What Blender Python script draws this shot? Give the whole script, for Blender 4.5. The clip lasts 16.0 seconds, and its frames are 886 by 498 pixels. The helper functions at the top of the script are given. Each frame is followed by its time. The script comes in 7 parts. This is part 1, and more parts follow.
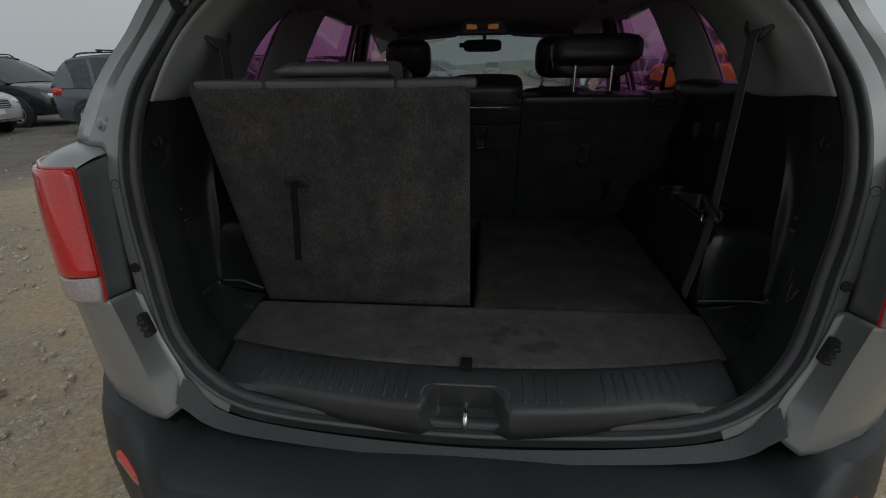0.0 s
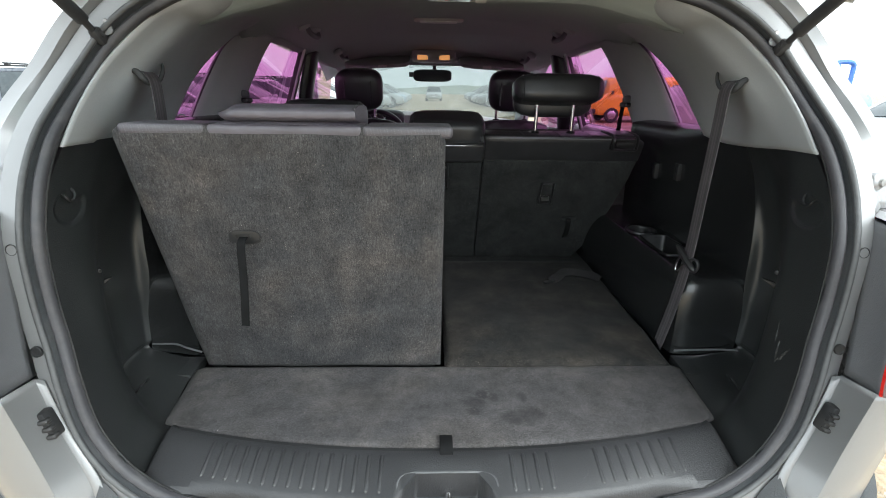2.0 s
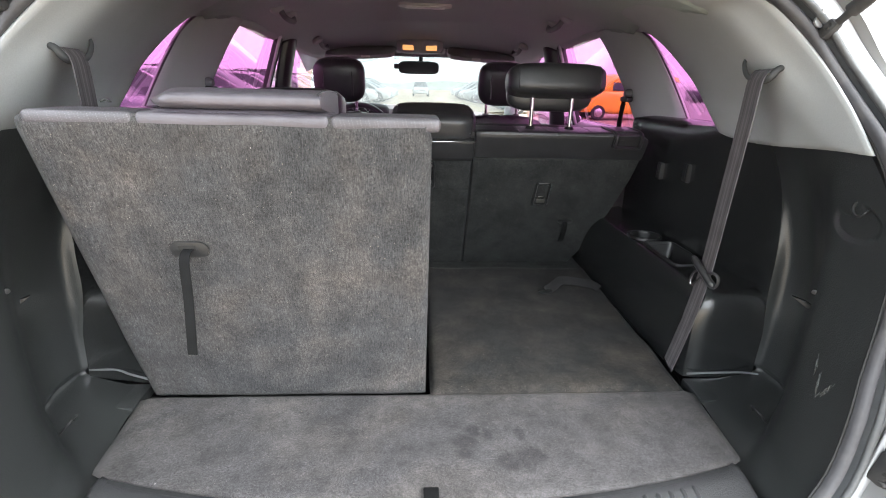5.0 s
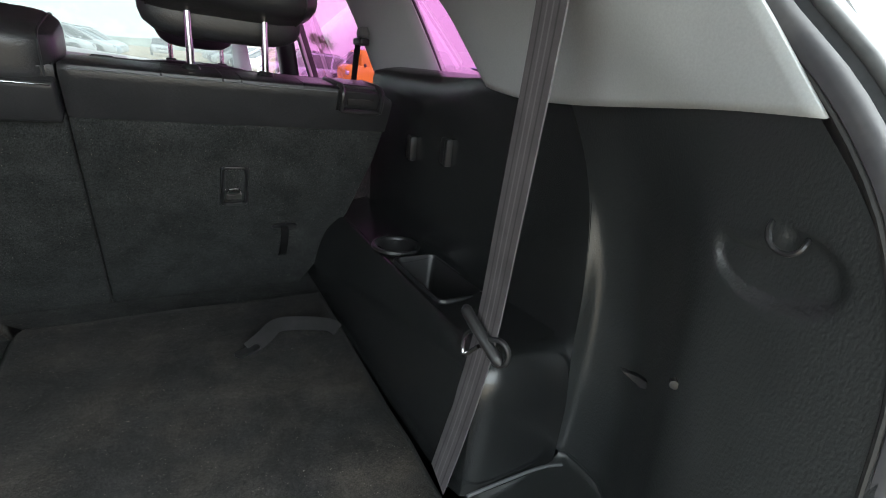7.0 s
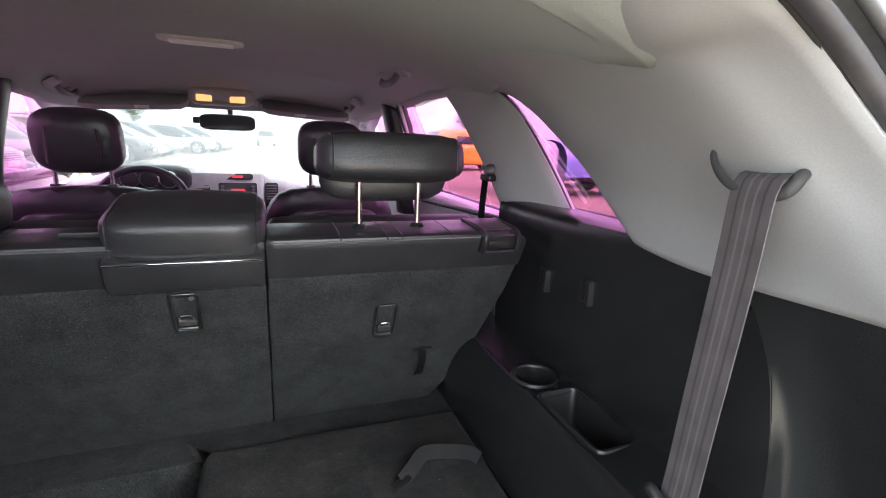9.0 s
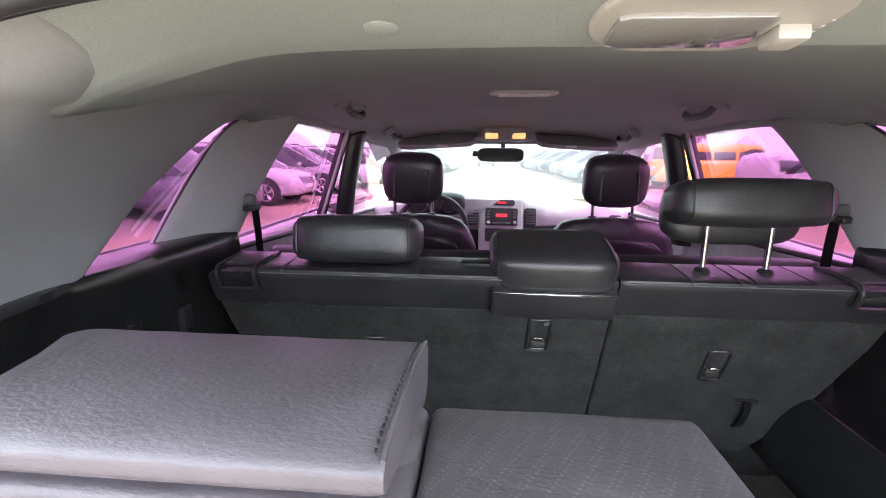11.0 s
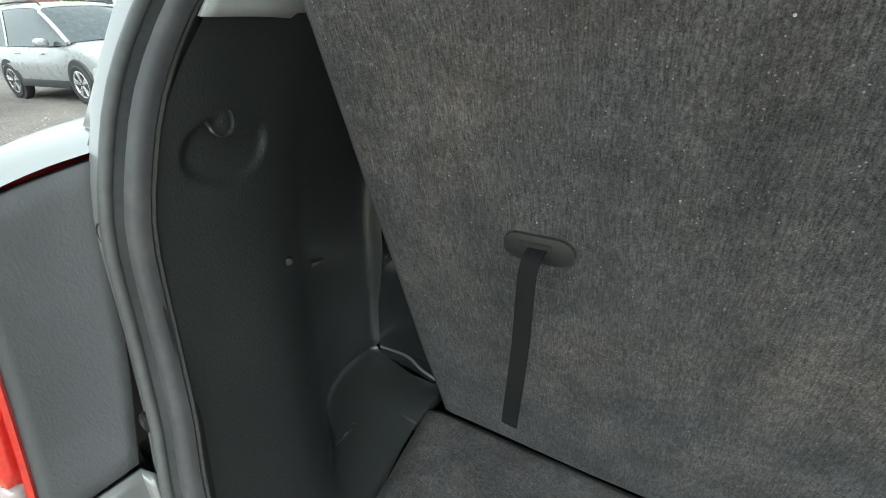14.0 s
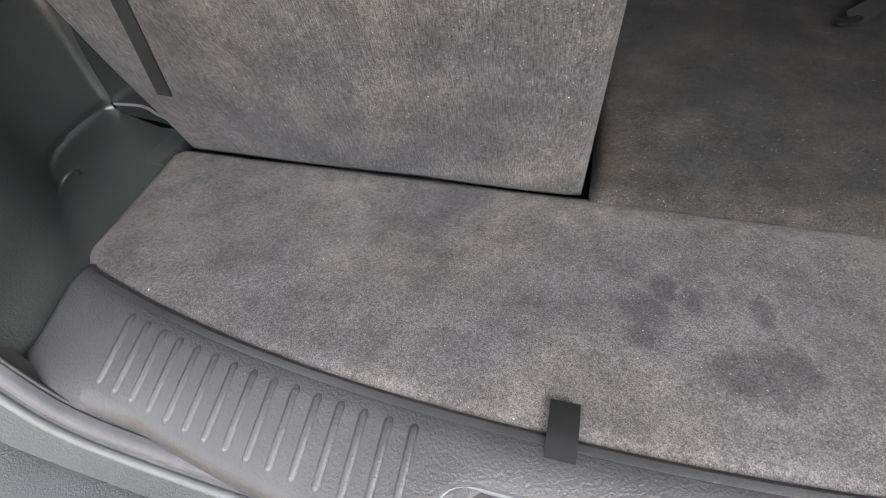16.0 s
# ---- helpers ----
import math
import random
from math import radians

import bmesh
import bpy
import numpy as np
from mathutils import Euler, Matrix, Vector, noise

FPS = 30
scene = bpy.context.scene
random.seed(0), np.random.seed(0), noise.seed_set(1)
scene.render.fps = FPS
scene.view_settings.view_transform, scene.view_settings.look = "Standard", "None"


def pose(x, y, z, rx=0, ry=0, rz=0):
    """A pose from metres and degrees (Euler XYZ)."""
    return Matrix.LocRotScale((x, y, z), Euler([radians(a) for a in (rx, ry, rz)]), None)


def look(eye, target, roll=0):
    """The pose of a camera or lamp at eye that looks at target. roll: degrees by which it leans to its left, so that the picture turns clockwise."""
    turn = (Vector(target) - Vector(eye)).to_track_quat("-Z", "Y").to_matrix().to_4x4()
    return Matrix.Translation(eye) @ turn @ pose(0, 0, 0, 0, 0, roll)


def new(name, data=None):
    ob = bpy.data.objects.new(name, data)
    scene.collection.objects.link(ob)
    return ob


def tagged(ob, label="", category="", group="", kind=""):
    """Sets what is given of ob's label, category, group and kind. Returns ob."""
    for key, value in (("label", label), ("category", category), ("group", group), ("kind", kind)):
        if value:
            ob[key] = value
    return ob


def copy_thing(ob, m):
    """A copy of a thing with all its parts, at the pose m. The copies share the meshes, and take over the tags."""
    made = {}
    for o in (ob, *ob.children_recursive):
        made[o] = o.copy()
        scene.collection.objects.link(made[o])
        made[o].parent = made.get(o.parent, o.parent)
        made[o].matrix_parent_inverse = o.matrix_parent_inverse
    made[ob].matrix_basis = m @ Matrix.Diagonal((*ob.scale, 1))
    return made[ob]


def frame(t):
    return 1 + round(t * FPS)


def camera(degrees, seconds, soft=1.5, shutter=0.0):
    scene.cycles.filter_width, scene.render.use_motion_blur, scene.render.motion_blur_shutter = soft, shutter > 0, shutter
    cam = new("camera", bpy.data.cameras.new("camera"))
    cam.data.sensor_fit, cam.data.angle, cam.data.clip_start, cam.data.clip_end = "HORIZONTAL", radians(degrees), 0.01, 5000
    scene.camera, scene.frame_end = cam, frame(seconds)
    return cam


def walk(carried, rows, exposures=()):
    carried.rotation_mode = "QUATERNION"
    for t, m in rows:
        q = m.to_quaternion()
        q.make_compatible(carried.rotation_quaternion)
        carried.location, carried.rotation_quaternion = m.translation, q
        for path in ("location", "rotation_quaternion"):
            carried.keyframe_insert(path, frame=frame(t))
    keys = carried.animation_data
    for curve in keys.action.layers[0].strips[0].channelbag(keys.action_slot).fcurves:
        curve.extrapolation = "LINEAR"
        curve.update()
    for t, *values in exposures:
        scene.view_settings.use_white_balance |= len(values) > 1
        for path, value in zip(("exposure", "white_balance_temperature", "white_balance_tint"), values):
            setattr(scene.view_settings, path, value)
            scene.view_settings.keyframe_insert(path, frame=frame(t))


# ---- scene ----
cam = camera(87.4, 16.0, soft=1.0)
PATH = [
    (0, (0.03, 0.156, 1.337), (-0.149, 2.007, 0.599), -0.8),
    (0.5, (-0.052, 0.209, 1.373), (-0.114, 2.093, 0.705), -0.2),
    (1, (-0.076, 0.24, 1.373), (-0.062, 2.125, 0.704), 0.3),
    (1.5, (-0.048, 0.255, 1.376), (0.001, 2.141, 0.711), 0.5),
    (2, (-0.03, 0.267, 1.374), (0.03, 2.156, 0.719), 0.8),
    (2.5, (-0.023, 0.273, 1.373), (0.026, 2.167, 0.732), 1.1),
    (3, (-0.023, 0.281, 1.372), (0.016, 2.177, 0.736), 1.2),
    (3.2, (-0.019, 0.283, 1.372), (0.018, 2.18, 0.737), 1.2),
    (5.3, (-0.028, 0.43, 1.352), (0.138, 2.302, 0.667), 1.8),
    (5.5, (-0.048, 0.449, 1.347), (0.193, 2.309, 0.651), 2.2),
    (6, (-0.017, 0.55, 1.325), (0.486, 2.346, 0.602), 3.5),
    (6.5, (0.145, 0.746, 1.294), (0.944, 2.433, 0.577), 5.9),
    (7, (0.263, 0.872, 1.28), (1.252, 2.465, 0.582), 6.8),
    (7.5, (0.241, 0.885, 1.301), (1.291, 2.459, 0.652), 6.4),
    (8, (0.201, 0.904, 1.342), (1.196, 2.536, 0.752), 5.4),
    (8.2, (0.195, 0.915, 1.356), (1.149, 2.584, 0.802), 4.7),
    (10.3, (-0.016, 0.909, 1.461), (0.14, 2.864, 1.066), 0.8),
    (10.5, (-0.043, 0.908, 1.458), (0.028, 2.868, 1.063), 0.7),
    (11, (-0.115, 0.887, 1.457), (-0.269, 2.84, 1.051), 0.6),
    (11.5, (-0.178, 0.867, 1.442), (-0.549, 2.783, 1.004), 0.6),
    (12, (-0.229, 0.846, 1.427), (-0.81, 2.696, 0.937), 0.1),
    (12.5, (-0.263, 0.815, 1.4), (-1.015, 2.579, 0.832), -0.4),
    (13, (-0.267, 0.805, 1.365), (-1.128, 2.475, 0.681), -1.0),
    (13.5, (-0.259, 0.797, 1.317), (-1.185, 2.385, 0.53), -1.8),
    (14, (-0.262, 0.783, 1.279), (-1.215, 2.282, 0.359), -2.7),
    (14.5, (-0.254, 0.774, 1.246), (-1.182, 2.206, 0.203), -3.4),
    (15, (-0.231, 0.771, 1.21), (-1.05, 2.15, 0.016), -4.4),
    (15.5, (-0.162, 0.77, 1.171), (-0.809, 2.074, -0.201), -5.6),
    (16, (-0.03, 0.771, 1.148), (-0.466, 2.001, -0.368), -6.2),
]
walk(cam, [(t, look(eye, target, roll)) for t, eye, target, roll in PATH],
     [(0, -1.1, 6200, 4), (0.3, 0.25, 6200, 4), (0.6, 1.17, 5850, 0), (1.5, 1.46, 6040, 2), (3.2, 1.83, 6100, 4), (5.5, 2.6, 6250, 8), (6.1, 2.75, 6300, 8), (6.5, 3.05, 6150, 6), (7, 2.15, 6050, 2), (7.5, 2.75, 6080, 4), (8.2, 2.9, 6150, 7), (10.3, 2.94, 5950, 12), (11, 2.96, 5980, 10), (11.5, 3.05, 6030, 6), (12, 2.75, 6000, 3), (12.5, 2.2, 6130, 0), (13, 1.6, 6050, -3), (13.5, 1.38, 6050, -4), (14, 1.38, 6020, -4), (14.5, 1.48, 6170, 1), (15, 1.75, 6400, 7), (15.5, 2.2, 6450, 12), (16, 2.4, 6450, 12)])

# ---- light ----
world = bpy.data.worlds.new("overcast")
scene.world = world
world.use_nodes = True
wn, wl = world.node_tree.nodes, world.node_tree.links
sky = wn.new("ShaderNodeTexSky")
sky.sky_type, sky.sun_disc = "NISHITA", False
sky.sun_elevation, sky.sun_rotation = radians(49), radians(140)
sky.air_density, sky.dust_density = 1.6, 6.0
pale = wn.new("ShaderNodeHueSaturation")
pale.inputs["Saturation"].default_value = 0.12
wl.new(sky.outputs[0], pale.inputs["Color"])
cloud = wn.new("ShaderNodeMix")
cloud.data_type = "RGBA"
cloud.inputs[0].default_value = 0.8
cloud.inputs[7].default_value = (6.6, 6.75, 6.9, 1)
wl.new(pale.outputs[0], cloud.inputs[6])
wl.new(cloud.outputs[2], wn["Background"].inputs["Color"])
wn["Background"].inputs["Strength"].default_value = 0.15
sun_data = bpy.data.lights.new("sun", "SUN")
sun_data.energy, sun_data.angle, sun_data.color = 1.2, radians(60), (1.0, 0.97, 0.93)
sun_lamp = new("sun", sun_data)
sun_lamp.matrix_world = look((0, 0, 20), (-0.42, 0.50, 20 - 0.76))


# ---- materials ----
class Nodes:
    """A small builder of node materials."""

    def __init__(self, name):
        self.m = bpy.data.materials.new(name)
        self.m.use_nodes = True
        self.t = self.m.node_tree
        self.b = self.t.nodes["Principled BSDF"]
        self.out = self.t.nodes["Material Output"]
        self.co = self.n("ShaderNodeTexCoord").outputs["Object"]

    def n(self, kind, **ins):
        node = self.t.nodes.new(kind)
        for k, v in ins.items():
            self.put(node, k, v)
        return node

    def put(self, node, key, v):
        sock = node.inputs[int(key[1:])] if key[0] == "i" and key[1:].isdigit() else node.inputs[key]
        if isinstance(v, bpy.types.NodeSocket):
            self.t.links.new(v, sock)
        else:
            sock.default_value = v

    def noise(self, scale, detail=4.0, rough=0.55, co=None):
        node = self.n("ShaderNodeTexNoise", Scale=scale, Detail=detail, Roughness=rough)
        self.t.links.new(co or self.co, node.inputs["Vector"])
        return node.outputs["Fac"]

    def voronoi(self, scale, feature="F1", co=None, out="Distance"):
        node = self.n("ShaderNodeTexVoronoi", Scale=scale)
        node.feature = feature
        self.t.links.new(co or self.co, node.inputs["Vector"])
        return node.outputs[out]

    def ramp(self, fac, lo, hi, a=0.0, b=1.0):
        node = self.n("ShaderNodeMapRange", i0=fac, i1=lo, i2=hi, i3=a, i4=b)
        node.clamp = True
        return node.outputs[0]

    def math(self, op, a, b=0.0):
        node = self.n("ShaderNodeMath", i0=a, i1=b)
        node.operation = op
        return node.outputs[0]

    def mix(self, fac, a, b, blend="MIX"):
        node = self.t.nodes.new("ShaderNodeMix")
        node.data_type, node.blend_type = "RGBA", blend
        for i, v in ((0, fac), (6, a), (7, b)):
            if isinstance(v, bpy.types.NodeSocket):
                self.t.links.new(v, node.inputs[i])
            else:
                node.inputs[i].default_value = v if i == 0 else (*v, 1.0)[:4]
        return node.outputs[2]

    def bump(self, height, strength=0.3, distance=0.002, base=None):
        node = self.n("ShaderNodeBump", Strength=strength, Distance=distance, Height=height)
        if base is not None:
            self.t.links.new(base, node.inputs["Normal"])
        return node.outputs[0]

    def set(self, **kw):
        for k, v in kw.items():
            self.put(self.b, k.replace("_", " "), (*v, 1.0) if isinstance(v, tuple) and len(v) == 3 else v)
        return self


def surface(name, base, rough=0.5, metal=0.0, dirt=(0.1, 0.09, 0.08), worn=0.25, grain=180.0, relief=0.2, depth=0.001, coarse=7.0, spread=0.25, **more):
    """A plain material with fine grain and coarse wear."""
    k = Nodes(name)
    fine, wide = k.noise(grain, 3), k.noise(coarse, 6, 0.6)
    c = k.mix(k.ramp(fine, 0.3, 0.7), tuple(v * (1 - spread) for v in base), tuple(min(1, v * (1 + spread)) for v in base))
    c = k.mix(k.ramp(wide, 0.48, 0.75, 0, worn), c, dirt)
    k.set(Base_Color=c, Roughness=k.ramp(wide, 0.3, 0.7, max(0.02, rough * 0.8), min(1, rough * 1.2)), Metallic=metal, Normal=k.bump(fine, relief, depth))
    k.set(**more)
    return k.m


def carpet(name, base, worn=(0.16, 0.135, 0.12), prints=False, patch=0.55):
    """Needled carpet: loops, lint specks and rubbed brownish patches."""
    k = Nodes(name)
    st = k.n("ShaderNodeMapping", Vector=k.co, Scale=(1000, 1000, 130), Rotation=(0, 0, 0.4))
    loops, fuzz, tuft = k.noise(0.75, 2, 0.6, st.outputs[0]), k.noise(1900, 1), k.noise(900, 2, 0.6)
    wide, blot, mott = k.noise(9, 5, 0.6), k.noise(3.6, 4), k.noise(120, 4, 0.6)
    h = k.math("ADD", k.math("MULTIPLY", k.math("ADD", loops, tuft), 0.6), k.math("MULTIPLY", fuzz, 0.5))
    dark, light = tuple(v * 0.35 for v in base), tuple(v * 1.9 for v in base)
    c = k.mix(k.ramp(h, 0.62, 1.08), dark, light)
    rub = k.math("MULTIPLY", k.ramp(wide, 0.42, 0.68), k.ramp(blot, 0.36, 0.62, 0.15, 1.0))
    rub = k.math("MULTIPLY", rub, k.ramp(mott, 0.3, 0.7, 0.6, 1.0))
    c = k.mix(k.math("MULTIPLY", rub, patch), c, k.mix(k.ramp(h, 0.66, 1.04), tuple(v * 0.45 for v in worn), tuple(v * 1.6 for v in worn)))
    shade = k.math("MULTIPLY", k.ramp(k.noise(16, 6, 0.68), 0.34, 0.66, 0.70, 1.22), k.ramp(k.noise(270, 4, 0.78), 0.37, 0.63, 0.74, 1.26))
    c = k.mix(1.0, c, k.n("ShaderNodeCombineColor", i0=shade, i1=shade, i2=shade).outputs[0], "MULTIPLY")
    if prints:
        co = k.n("ShaderNodeSeparateXYZ", i0=k.co)
        wet = None
        for px, py, rx, ry in ((0.062, 1.028, 0.020, 0.020), (0.078, 1.058, 0.013, 0.016), (0.102, 1.048, 0.010, 0.014), (0.058, 1.0, 0.018, 0.013), (0.158, 1.048, 0.010, 0.018), (0.160, 0.984, 0.030, 0.030), (0.132, 0.978, 0.026, 0.020)):
            dx = k.math("DIVIDE", k.math("SUBTRACT", co.outputs[0], px), rx)
            dy = k.math("DIVIDE", k.math("SUBTRACT", co.outputs[1], py), ry)
            d = k.math("ADD", k.math("ADD", k.math("MULTIPLY", dx, dx), k.math("MULTIPLY", dy, dy)), k.math("MULTIPLY", k.math("SUBTRACT", k.noise(60, 4), 0.5), 2.0))
            g = k.ramp(d, 0.4, 1.5, 1, 0)
            wet = g if wet is None else k.math("MAXIMUM", wet, g)
        c = k.mix(k.math("MULTIPLY", wet, 0.6), c, (0.38, 0.38, 0.40), "MULTIPLY")
    for size, rad, cut, tone in ((40, 0.022, 0.52, (0.48, 0.46, 0.43)), (95, 0.045, 0.52, (0.30, 0.26, 0.21)), (240, 0.11, 0.53, (0.22, 0.20, 0.175))):
        lint = k.ramp(k.math("ADD", k.voronoi(size), k.math("MULTIPLY", k.math("SUBTRACT", k.noise(size * 9, 2), 0.5), rad * 2.2)), rad, rad * 1.5, 0.8, 0)
        some = k.ramp(k.noise(size * 0.45, 2), cut, cut + 0.06)
        c = k.mix(k.math("MULTIPLY", lint, some), c, tone)
    k.set(Base_Color=c, Roughness=0.95, Specular_IOR_Level=0.12, Sheen_Weight=0.06, Sheen_Roughness=0.5, Normal=k.bump(h, 0.4, 0.0012))
    return k.m


def leather(name, base, rough=0.42, perforated=False):
    k = Nodes(name)
    st = k.n("ShaderNodeMapping", Vector=k.co, Scale=(240, 420, 420), Rotation=(0.2, 0.1, 0.5))
    cells, wide = k.noise(1.0, 4, 0.6, st.outputs[0]), k.noise(14, 5)
    crease = k.noise(34, 4, 0.7)
    c = k.mix(k.ramp(wide, 0.4, 0.75), base, tuple(v * 1.5 for v in base))
    nrm = k.bump(k.ramp(cells, 0.36, 0.62), 0.28, 0.0007)
    nrm = k.bump(crease, 0.04, 0.002, nrm)
    if perforated:
        turned = k.n("ShaderNodeMapping", Vector=k.co, Rotation=(0.35, 0.25, 0.6))
        dots = k.n("ShaderNodeTexVoronoi", Vector=turned.outputs[0], Scale=330.0, Randomness=0.0)
        hole = k.ramp(dots.outputs["Distance"], 0.22, 0.34, 1, 0)
        # perforation dots are coloured paler than the leather, as glints
        c = k.mix(k.math("MULTIPLY", hole, 0.35), c, (0.20, 0.18, 0.20))
    k.set(Base_Color=c, Roughness=k.ramp(wide, 0.3, 0.7, rough * 0.94, rough * 1.08), Specular_IOR_Level=0.7, Normal=nrm)
    return k.m


def grained(name, base, rough=0.45, size=230.0, relief=0.35, scratch=0.5, shine=0.5):
    """Moulded plastic with a leather-like grain, scuffs and dust."""
    k = Nodes(name)
    cells, wide, fine = k.voronoi(size, "SMOOTH_F1"), k.noise(6, 7, 0.65), k.noise(size * 2, 2)
    st = k.n("ShaderNodeMapping", Vector=k.co, Scale=(60, 9, 25), Rotation=(0.3, 0.5, 0.9))
    lines = k.noise(1.0, 8, 0.75, st.outputs[0])
    cr = k.n("ShaderNodeMapping", Vector=k.co, Scale=(size * 1.5, size * 1.5, size * 0.5))
    folds = k.noise(1.0, 3, 0.55, cr.outputs[0])
    c = k.mix(k.ramp(wide, 0.5, 0.8, 0, 0.45), base, tuple(v * 2.0 + 0.006 for v in base))
    c = k.mix(k.ramp(lines, 0.66, 0.74, 0, scratch), c, (0.11, 0.11, 0.105))
    k.set(Base_Color=c, Specular_IOR_Level=shine, Roughness=k.ramp(wide, 0.3, 0.75, rough * 0.92, rough * 1.12), Normal=k.bump(k.ramp(folds, 0.32, 0.62), relief * 1.0, 0.0008, k.bump(k.math("ADD", cells, k.math("MULTIPLY", fine, 0.3)), relief, 0.0012)))
    return k.m


def film_glass(name, colour, rough=0.0, dusty=0.12):
    """Thin glass, tinted by a film, with a faint shine and dust."""
    k = Nodes(name)
    clear = k.n("ShaderNodeBsdfTransparent", Color=(*colour, 1))
    shine = k.n("ShaderNodeBsdfGlossy", Color=(1, 1, 1, 1), Roughness=0.02)
    haze = k.n("ShaderNodeBsdfDiffuse", Color=(0.8, 0.7, 0.78, 1))
    fres = k.n("ShaderNodeFresnel", IOR=1.45)
    a = k.n("ShaderNodeMixShader", i0=k.math("MULTIPLY", fres.outputs[0], 0.3), i1=clear.outputs[0], i2=shine.outputs[0])
    d = k.n("ShaderNodeMixShader", i0=k.ramp(k.noise(9, 7, 0.7), 0.45, 0.8, 0.01, dusty), i1=a.outputs[0], i2=haze.outputs[0])
    k.t.links.new(d.outputs[0], k.out.inputs["Surface"])
    return k.m


def lit(name, colour, power):
    k = Nodes(name)
    k.set(Base_Color=colour, Emission_Color=colour, Emission_Strength=power, Roughness=0.3)
    return k.m


def ground_mat():
    k = Nodes("gravelly_earth")
    big, mid, grit = k.noise(0.22, 6, 0.6), k.noise(2.3, 6, 0.6), k.noise(34, 5, 0.7)
    wob = k.n("ShaderNodeTexNoise", Vector=k.co, Scale=55.0, Detail=3.0)
    wob = k.n("ShaderNodeVectorMath", i0=wob.outputs["Color"], i1=(0.022, 0.022, 0.022))
    wob.operation = "MULTIPLY"
    bent = k.n("ShaderNodeVectorMath", i0=k.co, i1=wob.outputs[0]).outputs[0]
    peb = k.voronoi(58, out="Color", co=bent)
    edge = k.voronoi(58, "DISTANCE_TO_EDGE", co=bent)
    val = k.n("ShaderNodeSeparateColor", i0=peb).outputs[0]
    sand = k.mix(k.ramp(grit, 0.3, 0.7), (0.27, 0.20, 0.125), (0.50, 0.39, 0.26))
    stone = k.mix(val, (0.16, 0.14, 0.12), (0.55, 0.50, 0.43))
    where = k.math("MULTIPLY", k.ramp(edge, 0.04, 0.12), k.ramp(mid, 0.42, 0.6))
    c = k.mix(k.math("MULTIPLY", where, k.ramp(val, 0.3, 0.5)), sand, stone)
    c = k.mix(k.ramp(big, 0.5, 0.68, 0, 0.55), c, (0.17, 0.145, 0.125))
    # darker gravel where the row of cars stands, past the sandy lane
    east = k.n("ShaderNodeSeparateXYZ", i0=k.co).outputs[0]
    lot = k.ramp(k.math("ADD", east, k.math("MULTIPLY", k.math("SUBTRACT", mid, 0.5), 2.4)), -6.8, -5.4, 0.9, 0)
    c = k.mix(lot, c, k.mix(val, (0.075, 0.068, 0.064), (0.21, 0.195, 0.185)))
    k.set(Base_Color=c, Roughness=0.95, Normal=k.bump(k.math("ADD", k.math("MULTIPLY", where, 0.6), grit), 0.7, 0.02))
    return k.m


def paint(name, base, flake=0.0, rough=0.28, metal=0.0):
    k = Nodes(name)
    wide, sp = k.noise(5, 6, 0.6), k.noise(2600, 1)
    c = k.mix(k.ramp(wide, 0.45, 0.75, 0, 0.16), base, tuple(v * 0.72 + 0.03 for v in base))
    c = k.mix(k.ramp(sp, 0.35, 0.65, 0, flake), c, tuple(min(1, v * 1.25) for v in base))
    k.set(Base_Color=c, Metallic=metal, Roughness=k.ramp(wide, 0.3, 0.7, rough * 0.8, rough * 1.4), Coat_Weight=0.6, Coat_Roughness=0.12)
    return k.m


def webbing_mat(name, base, bands=True):
    """Woven belt: fine diagonal weave, with two lengthwise lines."""
    k = Nodes(name)
    co = k.n("ShaderNodeTexCoord").outputs["UV"]
    u = k.n("ShaderNodeSeparateXYZ", i0=co).outputs[0]
    weave = k.noise(1400, 1)
    wide = k.noise(22, 4)
    c = k.mix(k.ramp(wide, 0.35, 0.7), tuple(v * 0.8 for v in base), tuple(v * 1.15 for v in base))
    if bands:
        for at in (0.22, 0.40, 0.60, 0.78):
            d = k.math("ABSOLUTE", k.math("SUBTRACT", u, at))
            c = k.mix(k.ramp(d, 0.012, 0.04, 0.75, 0), c, tuple(v * (0.45 if at in (0.22, 0.78) else 1.6) for v in base))
    c = k.mix(k.ramp(weave, 0.35, 0.65, 0, 0.35), c, tuple(v * 0.55 for v in base))
    k.set(Base_Color=c, Roughness=0.7, Specular_IOR_Level=0.08, Normal=k.bump(weave, 0.3, 0.0005))
    return k.m


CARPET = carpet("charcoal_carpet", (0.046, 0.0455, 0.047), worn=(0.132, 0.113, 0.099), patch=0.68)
CARPET_FLOOR = carpet("charcoal_floor_carpet", (0.063, 0.060, 0.062), worn=(0.148, 0.131, 0.119), prints=True, patch=0.6)
CARPET_DARK = carpet("black_seat_carpet", (0.031, 0.0325, 0.0325), worn=(0.068, 0.068, 0.066), patch=0.4)
# darker copy of the seat carpet, for the flat seat and side cover
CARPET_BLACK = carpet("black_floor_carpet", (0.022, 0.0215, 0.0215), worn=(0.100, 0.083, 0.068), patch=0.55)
LEATHER = leather("black_leather", (0.030, 0.030, 0.032), 0.30)
# third row top: same black leather, skylight and pink window glow coloured in
LEATHER_PERF = leather("perforated_leather", (0.064, 0.058, 0.066), 0.40, True)
LEATHER_LIT = leather("lit_black_leather", (0.076, 0.067, 0.079), 0.36)
PLASTIC = grained("black_grained_plastic", (0.025, 0.027, 0.0275), 0.33, 430, 0.17, 0.15, 1.0)
BOX_PLASTIC = grained("black_satin_moulding", (0.015, 0.016, 0.0165), 0.25, 340, 0.10, 0.2, 1.0)
